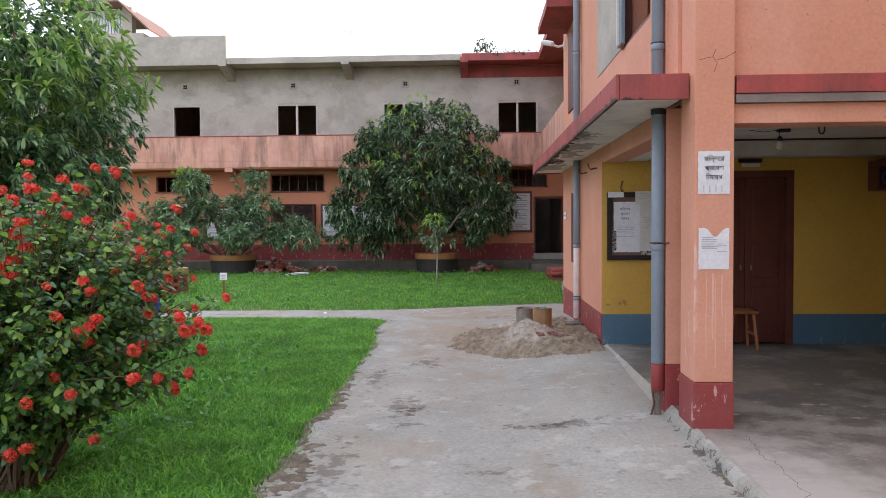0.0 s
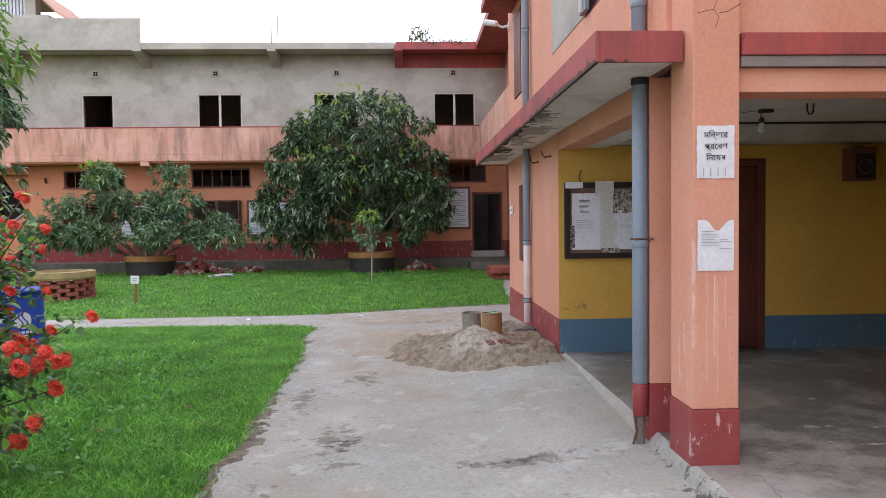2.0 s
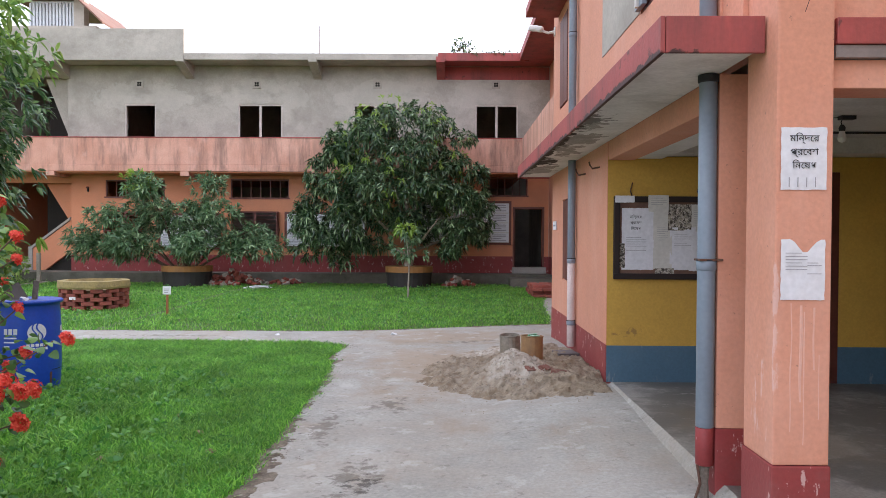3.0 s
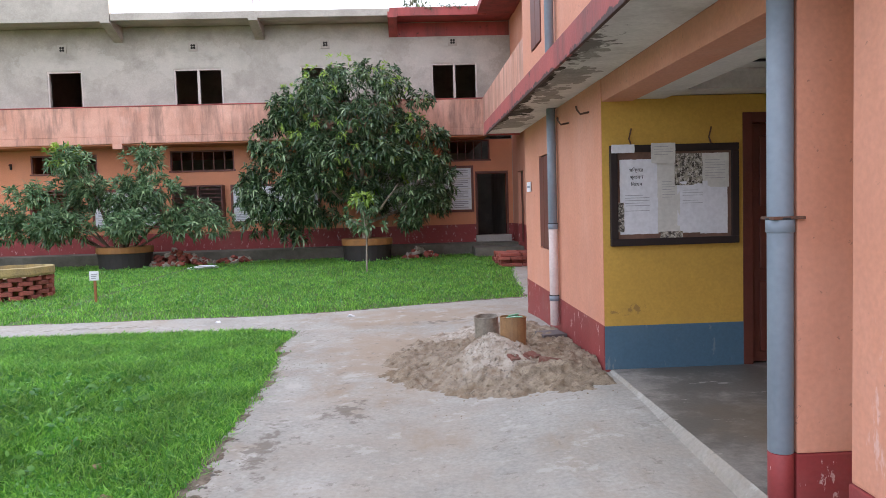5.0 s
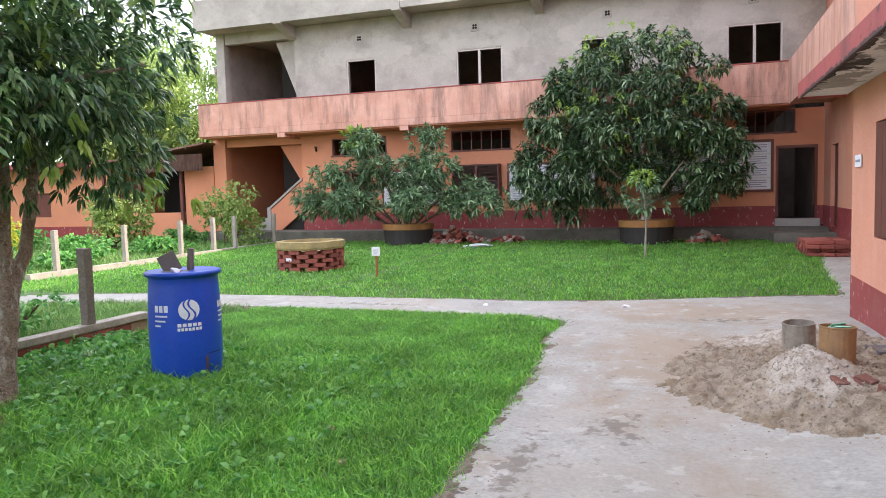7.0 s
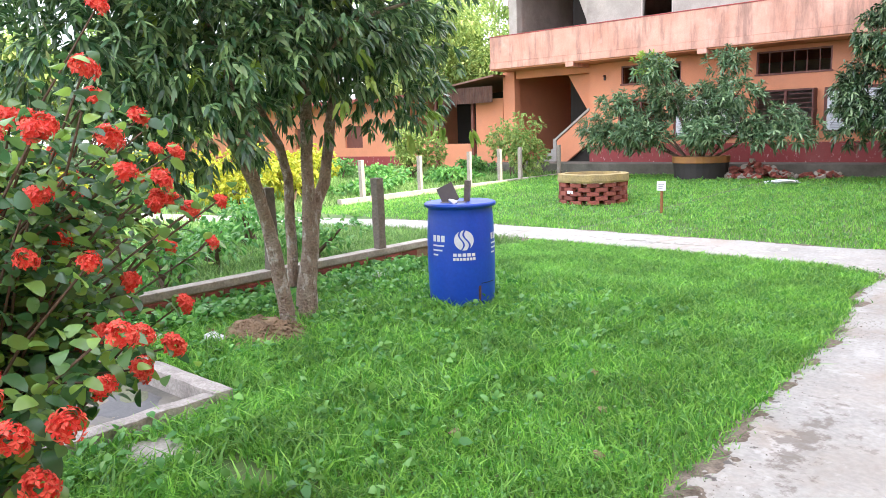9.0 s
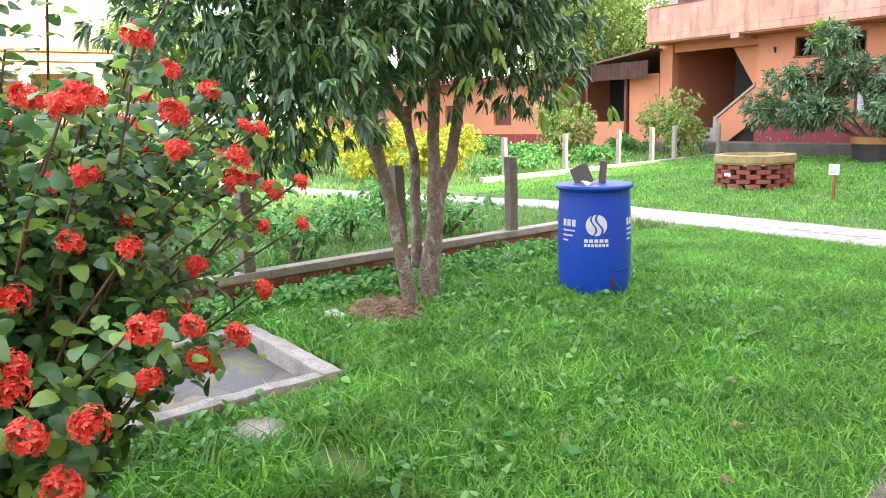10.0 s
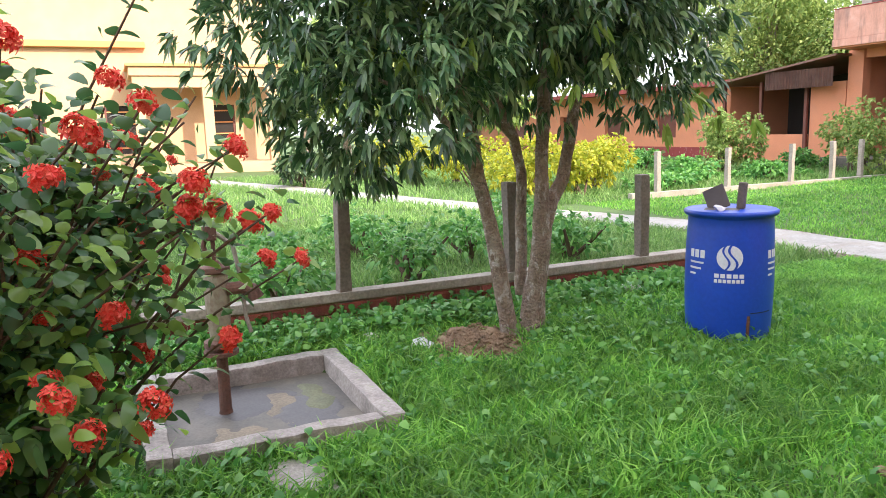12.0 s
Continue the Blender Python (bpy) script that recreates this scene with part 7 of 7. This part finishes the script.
def basin():
    x0, x1, y0, y1 = -4.60, -3.32, 4.72, 5.97
    b = thing("wash_basin", "sunken cement washing basin with a raised rim", "basin", (0, 0, 0))
    t, top = 0.115, 0.095

    def rough(bm, s):
        bmesh.ops.subdivide_edges(bm, edges=[e for e in bm.edges if e.calc_length() > 0.5], cuts=10)
        for v in bm.verts:
            v.co += noise.noise_vector(v.co * 6 + Vector((s, 0, 0))) * 0.014
        return bm
    part("rim", rough(box(x0, x1, y1 - t, y1, -0.12, top, 0.015), 1), BASINC, b)
    part("rim", rough(box(x0, x1, y0, y0 + t, -0.12, top, 0.015), 2), BASINC, b)
    part("rim", rough(box(x0, x0 + t, y0 + t, y1 - t, -0.12, top, 0.015), 3), BASINC, b)
    part("rim", rough(box(x1 - t, x1, y0 + t, y1 - t, -0.12, top - 0.01, 0.015), 4), BASINC, b)
    part("floor", box(x0 + t - 0.01, x1 - t + 0.01, y0 + t - 0.01, y1 - t + 0.01, -0.12, -0.02), BASINFLOOR, b, "stained wet cement floor")
    for k, (cx, cy, rx, ry, mat) in enumerate(((-3.85, 5.6, 0.3, 0.2, WETDARK), (-4.2, 5.25, 0.25, 0.3, WETDARK), (-3.7, 5.2, 0.22, 0.16, SILT), (-4.0, 5.45, 0.35, 0.14, SILT), (-3.6, 5.6, 0.12, 0.2, WETDARK), (-4.15, 5.7, 0.28, 0.12, MOSS))):
        g = lambda x, y: 1 - ((x - cx) / rx) ** 2 - ((y - cy) / ry) ** 2 + 0.7 * wob(x, y, 5.0, k) + 0.5 * wob(x, y, 16.0, k)
        st = grid_sheet("stain", np.arange(max(cx - rx * 1.4, x0 + t + 0.01), min(cx + rx * 1.4, x1 - t - 0.01), 0.02), np.arange(max(cy - ry * 1.4, y0 + t + 0.01), min(cy + ry * 1.4, y1 - t - 0.01), 0.02),
                        lambda x, y: -0.02 + np.clip((g(x, y) - 0.4) * 0.02, -0.004, 0.003 + 0.001 * k), lambda x, y: g(x, y) > 0.25, mat)
        hang(st, b, "damp blotch on the cement")
    sl = thing("broken_slab", "broken flat piece of cement in the grass", "slab", (-3.03, 5.34, 0.0))
    bm = box(-0.2, 0.2, -0.13, 0.13, -0.03, 0.018, 0.004, 1)
    bmesh.ops.subdivide_edges(bm, edges=[e for e in bm.edges if e.calc_length() > 0.1], cuts=5)
    for v in bm.verts:
        q = noise.noise_vector(v.co * 13) * 0.035
        v.co += Vector((q.x, q.y, q.z * 0.2))
    part("slab", bm, BASINC, sl)


basin()
patch("bare_soil", -2.45, 5.52, 0.55, 0.2, 12.0, EARTH, "bare trodden soil between basin and path", "soil", th=0.45)
patch("bare_soil", -3.05, 5.4, 0.3, 0.22, 13.0, EDGE, "dark damp soil beside the basin", "soil", th=0.5)


def hand_pump(x, y):
    p = thing("hand_pump", "rusty iron hand pump standing in the basin", "hand pump", (x, y, -0.018))
    part("standpipe", lathe([(0.04, 0), (0.035, 0.02), (0.03, 0.38)], 14), RUST, p)
    part("flange", lathe([(0.085, 0.34), (0.095, 0.345), (0.095, 0.365), (0.06, 0.37), (0.06, 0.385), (0.09, 0.39), (0.09, 0.42), (0.055, 0.43)], 16), RUST, p)
    part("cylinder", lathe([(0.05, 0.43), (0.062, 0.5), (0.066, 0.6), (0.066, 0.78), (0.06, 0.8)], 18), IRONGREEN, p, "weathered green painted cylinder")
    part("cap", lathe([(0.07, 0.8), (0.08, 0.81), (0.08, 0.835), (0.04, 0.845), (0.022, 0.87)], 16), RUST, p)
    part("spout", tube([(0.03, 0.05, 0.71), (0.05, 0.13, 0.715), (0.06, 0.18, 0.70), (0.063, 0.2, 0.65)], [0.035, 0.035, 0.038, 0.045], 12), RUST, p, "rusty curved spout")
    part("rod", tube([(0, 0, 0.85), (0, 0, 1.04)], 0.012, 8), RUST, p)
    part("fork", tube([(0, -0.02, 0.84), (-0.01, -0.05, 0.95), (0, -0.03, 1.02)], 0.014, 8), RUST, p)
    part("pivot", box(-0.03, 0.03, -0.05, 0.02, 0.98, 1.06, 0.008), RUST, p)
    part("handle", tube([(0, 0, 1.03), (0.02, 0.1, 0.95), (0.03, 0.13, 0.75), (0.05, 0.14, 0.55), (0.06, 0.16, 0.46)], [0.014, 0.013, 0.011, 0.011, 0.012], 8), STEEL, p, "worn grey pump handle")


hand_pump(-4.06, 5.17)

# ---- rubble and brick stack ----
def rubble(name, cx, cy, rx, ry, h, n, label):
    g = gz(cx, cy)
    t = thing(name, label, "rubble", (cx, cy, g))
    shared = []
    for k in range(n):
        a, r = random.uniform(0, 6.28), random.random() ** 0.6
        x, y = rx * r * math.cos(a), ry * r * math.sin(a)
        z = h * (1 - r) * random.uniform(0.5, 1.0) + 0.02
        if len(shared) < 5:
            ob = part("piece", brick_mesh(random.uniform(0.14, 0.26), 0.12, 0.08, k), BRICK if k % 3 else RAILC, t)
            shared.append(ob.data)
        else:
            ob = new("piece", random.choice(shared))
            ob.parent = t
        ob.matrix_basis = pose(x, y, z, random.uniform(-40, 40), random.uniform(-40, 40), random.uniform(0, 180))
    return t


rubble("brick_rubble", -6.05, 22.85, 1.0, 0.45, 0.5, 130, "heap of broken bricks and plaster beside the wall")
rubble("brick_rubble", -4.6, 23.2, 0.5, 0.25, 0.2, 25, "small heap of broken bricks by the plinth")
rubble("brick_rubble", 0.6, 22.7, 0.45, 0.3, 0.28, 30, "small pale rubble heap by the plinth")
bs = thing("brick_stack", "low loose stack of red bricks at the lawn edge", "brick stack", (2.75, 20.2, gz(2.75, 20.2)))
sh = None
for c in range(4):
    for i in range(3):
        for j in range(9 - c):
            if sh is None:
                sh = part("brick", brick_mesh(), BRICK, bs)
                ob = sh
            else:
                ob = new("brick", sh.data)
                ob.parent = bs
            ob.matrix_basis = pose(-0.25 + 0.26 * i + random.uniform(-0.03, 0.03), -0.9 + 0.2 * j + 0.1 * (c % 2), 0.04 + 0.075 * c, 0, random.uniform(-3, 3), random.uniform(-8, 8))

# ---- shed and far garden ----
def corrugated(x0, x1, z0, z1, y, n, amp):
    bm = bmesh.new()
    pr = None
    for k in range(n * 4 + 1):
        x = lerp(x0, x1, k / (n * 4))
        yy = y + amp * math.sin(k * math.pi / 2)
        c = (bm.verts.new((x, yy, z0)), bm.verts.new((x, yy, z1)))
        if pr:
            bm.faces.new((pr[0], c[0], c[1], pr[1]))
        pr = c
    bmesh.ops.solidify(bm, geom=bm.faces[:], thickness=0.006)
    return bm


def shed():
    s = thing("lean_to_shed", "lean-to shed with a rusty tin roof and orange half walls", "shed")
    part("roof", slanted(-19.9, 2.72, -15.0, 3.30, 0.06, 23.9, 28.0), TIN, s, "rusty corrugated tin roof")
    part("valance", corrugated(-17.6, -15.15, 2.45, 3.0, 24.02, 22, 0.02), TIN, s, "hanging strip of corrugated tin")
    part("front_wall", box(-16.35, -15.15, 24.6, 24.75, 0.2, 2.6), ORANGE, s)
    part("low_wall", box(-19.8, -16.5, 24.6, 24.75, 0.2, 1.05), ORANGE, s, "orange half wall")
    # Back wall coloured black for the shade inside the shed.
    part("back_wall", box(-19.8, -15.1, 27.6, 27.8, 0.2, 3.0), DARK, s)
    part("side_wall", box(-19.9, -19.75, 24.76, 27.6, 0.2, 2.7), ORANGE, s)
    for x in (-16.45, -18.2, -19.8):
        part("post", box(x - 0.05, x + 0.05, 24.5, 24.59, 0.2, 2.75), FRAMEBR, s)


shed()
ow = thing("garden_building", "long low orange building behind the garden", "building")
part("wall", wall_with_holes(-44, -20.2, 0.0, 2.9, 27.0, 27.25, [(-22.9, -22.0, 0.1, 2.0), (-26.2, -25.0, 0.9, 1.9), (-30, -28.6, 0.9, 1.9), (-34, -33, 0.1, 2.0), (-39, -37.6, 0.9, 1.9)]), ORANGE, ow)
part("dado", box(-44, -20.2, 26.97, 26.998, 0.0, 0.5), DADO, ow)
part("roof", slanted(-44.3, 2.9, -20.0, 2.905, 0.18, 26.3, 31.0), REDTRIM, ow, "maroon roof edge")
part("back", box(-44, -20.2, 30.6, 30.8, 0, 2.9), ORANGE, ow)
for x in (-25.6, -29.3, -38.3):
    part("window", box(x - 0.6, x + 0.6, 27.1, 27.14, 0.9, 1.9), FRAMEBR, ow)


def cream_house():
    h = thing("cream_house", "cream painted house with ochre bands and a porch in sunlight", "house", (-34.0, 0.0, 0.0))
    part("wall", side_wall(-9, 11.5, 0.0, 8.2, [(8.6, 9.9, 0.9, 2.9), (1.0, 2.4, 0.2, 2.7), (-3, -1.5, 4.9, 6.6), (4.6, 6.0, 0.9, 2.9)], -0.3, 0.0), CREAM, h)
    part("end_wall", box(-8, -0.31, 11.2, 11.5, 0, 8.2), CREAM, h)
    part("back_wall", box(-8, -7.7, -9, 11.2, 0, 8.2), CREAM, h)
    part("roof", box(-8.4, 0.9, -9.4, 12.0, 8.2, 8.5, 0.03), CREAMTRIM, h)
    part("band", box(0.004, 0.35, -9.2, 6.4, 5.25, 5.5, 0.02), CREAMTRIM, h, "ochre projecting band")
    part("porch_roof", box(0.004, 2.6, 5.6, 11.7, 3.95, 4.3, 0.03), CREAM, h)
    part("porch_band", box(-0.0, 2.72, 5.5, 11.8, 4.304, 4.42, 0.02), CREAMTRIM, h, "ochre band on the porch roof")
    part("porch_beam", box(2.1, 2.5, 5.7, 11.6, 3.5, 3.945), CREAM, h)
    for y in (5.9, 8.5, 11.1):
        part("column", box(2.05, 2.5, y - 0.2, y + 0.2, 0.0, 3.495, 0.03), CREAM, h)
    part("plinth", box(0.004, 2.8, 5.4, 11.8, 0, 0.45, 0.02), CREAM, h)
    for a, b, c, d in ((8.6, 9.9, 0.9, 2.9), (4.6, 6.0, 0.9, 2.9), (1.0, 2.4, 0.2, 2.7), (-3, -1.5, 4.9, 6.6)):
        # Flat black panes paint in the dim rooms behind.
        w = part("window", box(-0.2, -0.15, a, b, c, d), DARK, h)
        part("frame", box(-0.14, -0.08, a, a + 0.09, c, d), FRAMEBR, w)
        part("frame", box(-0.14, -0.08, b - 0.09, b, c, d), FRAMEBR, w)
        for k in range(4):
            z = lerp(c, d, (k + 0.5) / 4)
            part("bar", box(-0.13, -0.1, a + 0.09, b - 0.09, z - 0.03, z + 0.03), CREAMTRIM, w)


cream_house()


def far_tree(cx, cy, h, r, seed, mat, n=1300, size=0.34):
    t = thing("tree", "tall leafy tree behind the buildings", "tree", group="trees behind the garden")
    limb("trunk", [(cx, cy, -0.1), (cx + 0.2, cy, h * 0.3), (cx - 0.1, cy + 0.2, h * 0.7)], [0.28, 0.2, 0.08], BARK, t, 8)
    rr = random.Random(seed)
    blobs = []
    for k in range(9):
        a = rr.uniform(0, 6.28)
        q = rr.uniform(0.15, 0.7)
        z = h * rr.uniform(0.32, 0.86)
        blobs.append((cx + r * q * math.cos(a), cy + r * q * math.sin(a), z, r * rr.uniform(0.35, 0.6), r * rr.uniform(0.35, 0.6), h * rr.uniform(0.1, 0.18)))
        limb("limb", [(cx, cy, h * 0.3), (lerp(cx, blobs[-1][0], 0.6), lerp(cy, blobs[-1][1], 0.6), lerp(h * 0.3, z, 0.7)), blobs[-1][:3]], [0.09, 0.06, 0.02], BARK, t, 6)
    tips, ax = crown_tips(blobs, n, 0.45)
    b, d = whorls(tips, ax, 8, 0.8, 0.3)
    m = len(b)
    b = b + rng.normal(0, 0.18, b.shape)
    hang(leaves("crown", b, d, rng.uniform(0.6, 1.1, m) * size, rng.uniform(0.35, 0.5, m) * size, mat, 0.3, 0.35), t)
    return t


for i, (x, y, h, r) in enumerate(((-19.5, 33, 7.6, 3.2), (-24.5, 31.5, 9, 4.0), (-30, 34, 11, 4.6), (-36, 33, 10, 4.5), (-42, 26, 9.5, 4.5), (-29, 19, 6.5, 2.6), (-44, 18, 10, 4.6),
                                 (-18.5, 39, 8.5, 3.6), (-26, 40, 13, 5), (-50, 10, 11, 5), (-35, 42, 13, 5), (-40, 14.5, 8.5, 3.4), (-38, 18.5, 7, 3.0))):
    far_tree(x, y, h, r, i + 3, WOODS, *((1900, 0.22) if i in (0, 1, 7) else (600, 0.38)))


def shrub(name, label, cx, cy, rx, ry, h, mat, n, size, seed, group=""):
    t = thing(name, label, "shrub", (0, 0, 0), group)
    rr = random.Random(seed)
    g = gz(cx, cy)
    blobs = [(cx + rr.uniform(-0.55, 0.55) * rx, cy + rr.uniform(-0.5, 0.5) * ry, g + h * rr.uniform(0.3, 0.78), rx * 0.5, ry * 0.5, h * 0.28) for _ in range(7)]
    for k in range(5):
        q = blobs[k]
        part("stem", tube([(cx + 0.1 * k * rx - 0.2 * rx, cy, g - 0.02), (lerp(cx, q[0], 0.6), lerp(cy, q[1], 0.6), lerp(g, q[2], 0.6)), q[:3]], [0.03, 0.02, 0.01], 5), TWIG, t)
    tips, ax = crown_tips(blobs, n, 0.3)
    b, d = whorls(tips, ax, 6, 0.75, 0.15)
    m = len(b)
    hang(leaves("foliage", b, d, rng.uniform(0.7, 1.2, m) * size, rng.uniform(0.35, 0.5, m) * size, mat, 0.25, 0.25), t)
    return t


shrub("garden_shrub", "leafy green shrub beside the staircase", -12.85, 22.2, 1.45, 0.8, 1.9, WOODS, 620, 0.12, 1)
shrub("garden_shrub", "round bright green shrub in the garden", -15.9, 20.6, 1.15, 0.9, 1.95, WOODS, 700, 0.12, 2)
shrub("garden_shrub", "small dark green shrub in the garden", -20.5, 9.6, 1.1, 0.9, 1.2, MANGO, 200, 0.2, 9)
for i, (x, y, rx, h) in enumerate(((-13.6, 12.8, 1.1, 1.35), (-15.3, 13.4, 1.2, 1.5), (-17.0, 13.2, 1.2, 1.3), (-18.9, 13.6, 1.3, 1.5), (-21, 13.2, 1.4, 1.4), (-23.2, 12.4, 1.4, 1.3), (-14.6, 15.3, 1.1, 1.2), (-15.9, 16.3, 1.2, 1.25), (-13.7, 14.2, 1.0, 1.2))):
    shrub("croton_hedge", "yellow-green hedge shrub in the garden", x, y, rx, 0.9, h, CROTON, 300, 0.13, 30 + i, "yellow hedge")
for i, (x, y, h) in enumerate(((-14.0, 17.5, 0.7), (-15.5, 19.0, 0.8), (-13.4, 19.6, 0.6), (-17.5, 17.6, 0.8), (-13.2, 16.2, 0.55), (-15.0, 22.8, 0.8), (-18.5, 20.0, 0.9))):
    shrub("garden_plant", "low broad-leaved plant in the garden bed", x, y, 0.9, 0.8, h * 0.75, WEED, 190, 0.13, 60 + i, "plants of the garden bed")
for i, (x, y, h) in enumerate(((-6.4, 7.2, 0.65), (-7.3, 8.3, 0.7), (-6.6, 9.2, 0.6), (-8.2, 7.3, 0.6), (-6.1, 5.9, 0.55), (-7.4, 6.1, 0.55), (-8.3, 9.5, 0.7))):
    shrub("weed_clump", "tall weedy clump behind the fence", x, y, 0.7, 0.6, h, WEED, 130, 0.09, 80 + i, "weeds behind the fence")

# ---- grass ----
def blades(name, pts, height, width, mat, label, lean=0.35, kind="stuff"):
    n = len(pts)
    a = rng.uniform(0, 2 * np.pi, n)
    s = np.stack((np.cos(a), np.sin(a), np.zeros(n)), -1) * (width * rng.uniform(0.7, 1.3, n))[:, None] * 0.5
    h = height * rng.uniform(0.5, 1.3, n)
    l = rng.normal(0, lean, (n, 2)) * h[:, None]
    v = np.empty((n, 5, 3))
    v[:, 0], v[:, 1] = pts - s, pts + s
    mid = pts + np.stack((l[:, 0] * 0.35, l[:, 1] * 0.35, h * 0.6), -1)
    v[:, 2], v[:, 3] = mid + s * 0.75, mid - s * 0.75
    v[:, 4] = pts + np.stack((l[:, 0] * 1.3, l[:, 1] * 1.3, h * 0.95), -1)
    o = (np.arange(n) * 5)[:, None]
    f = np.concatenate((o + np.array([[0, 1, 2, 3]]), o + np.array([[3, 2, 4]])), 1)
    ob = raw_mesh(name, v.reshape(-1, 3), f.ravel(), np.tile([4, 3], n), mat)
    return tagged(ob, label, "grass", "", kind)


def scatter(x0, x1, y0, y1, n, clear=0.02):
    x, y = rng.uniform(x0, x1, n), rng.uniform(y0, y1, n)
    keep = path_depth(x, y) < -clear + 0.05 * rng.normal(size=n)
    keep &= ~((x > -4.62) & (x < -3.30) & (y > 4.70) & (y < 5.99))
    keep &= np.hypot(x + 7.19, y - 16.85) > 0.7
    keep &= np.hypot((x + 4.28) / 0.46, (y - 6.9) / 0.46) > 1 - 0.5 * rng.random(n)
    keep &= np.abs(x - FX) > 0.07
    keep &= np.hypot((x + 2.5) / 0.38, (y - 5.5) / 0.17) > 1 - 0.6 * rng.random(n)
    keep &= np.hypot((x + 3.03) / 0.2, (y - 5.34) / 0.15) > 1 - 0.3 * rng.random(n)
    keep &= np.hypot(x + 3.8, y - 8.63) > 0.27
    keep &= ~((x > 2.2) & (y > 22.5))
    thin = 0.55 + 0.45 * np.clip(wob(x, y, 0.9, 4.0) + 0.6, 0, 1)
    keep &= rng.random(n) < thin
    x, y = x[keep], y[keep]
    return np.stack((x, y, ground_z(x, y) - 0.012), -1)


blades("lawn_grass_near", scatter(-5.4, -0.6, 2.6, 12.2, 225000), 0.062, 0.012, GRASS, "short green lawn grass", 0.6)
blades("lawn_grass_edge", scatter(-1.5, -0.7, 2.6, 12.2, 22000, -0.02), 0.04, 0.006, GRASS, "thin grass along the path edge", 0.6)
blades("lawn_grass_tall", scatter(-5.4, -2.2, 4.2, 10.0, 34000), 0.11, 0.014, GRASS, "longer grass below the tree", 0.6)
blades("lawn_grass_far", scatter(-12.0, 3.2, 13.0, 23.6, 130000), 0.06, 0.013, GRASS, "green lawn grass before the building", 0.5)
blades("garden_grass", scatter(-12.0, -5.4, 2.0, 12.3, 90000), 0.10, 0.012, MEADOW, "green grass behind the fence", 0.5)
blades("garden_grass_far", scatter(-26.0, -12.0, 4.0, 24.0, 60000), 0.14, 0.022, MEADOW, "garden grass and weeds", 0.5)
p_ = scatter(-5.3, -1.8, 4.4, 9.5, 2300)
p_ = p_[rng.random(len(p_)) < np.clip(1.2 - 0.33 * np.abs(p_[:, 0] + 4.6), 0.08, 1) * np.clip(0.75 + wob(p_[:, 0], p_[:, 1], 1.4, 6.0), 0.15, 1)]
b_, d_ = whorls(p_ + np.array([0, 0, 0.07]) * rng.uniform(0.5, 1.3, (len(p_), 1)), np.tile(np.array([0, 0, 0.5]), (len(p_), 1)), 4, 0.9, 0.0)
wd = leaves("lawn_weeds", b_, d_ + np.array([0, 0, 0.15]), rng.uniform(0.04, 0.10, len(b_)), rng.uniform(0.022, 0.05, len(b_)), WEED, 0.25, 0.4)
tagged(wd, "broad-leaved weeds in the grass", "weeds", "", "stuff")
p_ = scatter(-5.38, -4.75, 3.5, 9.5, 900)
b_, d_ = whorls(p_ + np.array([0, 0, 0.1]), np.tile(np.array([0, 0, 0.5]), (len(p_), 1)), 5, 0.8, 0.0)
wd = leaves("kerb_weeds", b_, d_ + np.array([0, 0, 0.3]), rng.uniform(0.05, 0.13, len(b_)), rng.uniform(0.022, 0.06, len(b_)), WEED, 0.3, 0.45)
tagged(wd, "large dark weeds along the kerb", "weeds", "", "stuff")
p_ = scatter(-5.3, -1.0, 3.0, 11.8, 3600)
b_, d_ = whorls(p_ + np.array([0, 0, 0.045]), np.tile(np.array([0, 0, 0.4]), (len(p_), 1)), 3, 0.9, 0.0)
wd = leaves("lawn_clover", b_, d_ + np.array([0, 0, 0.15]), rng.uniform(0.016, 0.034, len(b_)), rng.uniform(0.010, 0.02, len(b_)), WEED, 0.15, 0.25)
tagged(wd, "small clover leaves in the lawn", "weeds", "", "stuff")
p_ = scatter(-11.5, 2.0, 13.6, 23.2, 2200)
b_, d_ = whorls(p_ + np.array([0, 0, 0.06]), np.tile(np.array([0, 0, 0.4]), (len(p_), 1)), 3, 0.9, 0.0)
wd = leaves("lawn_clover_far", b_, d_ + np.array([0, 0, 0.2]), rng.uniform(0.04, 0.08, len(b_)), rng.uniform(0.02, 0.04, len(b_)), WEED, 0.15, 0.25)
tagged(wd, "low weeds dotted over the far lawn", "weeds", "", "stuff")
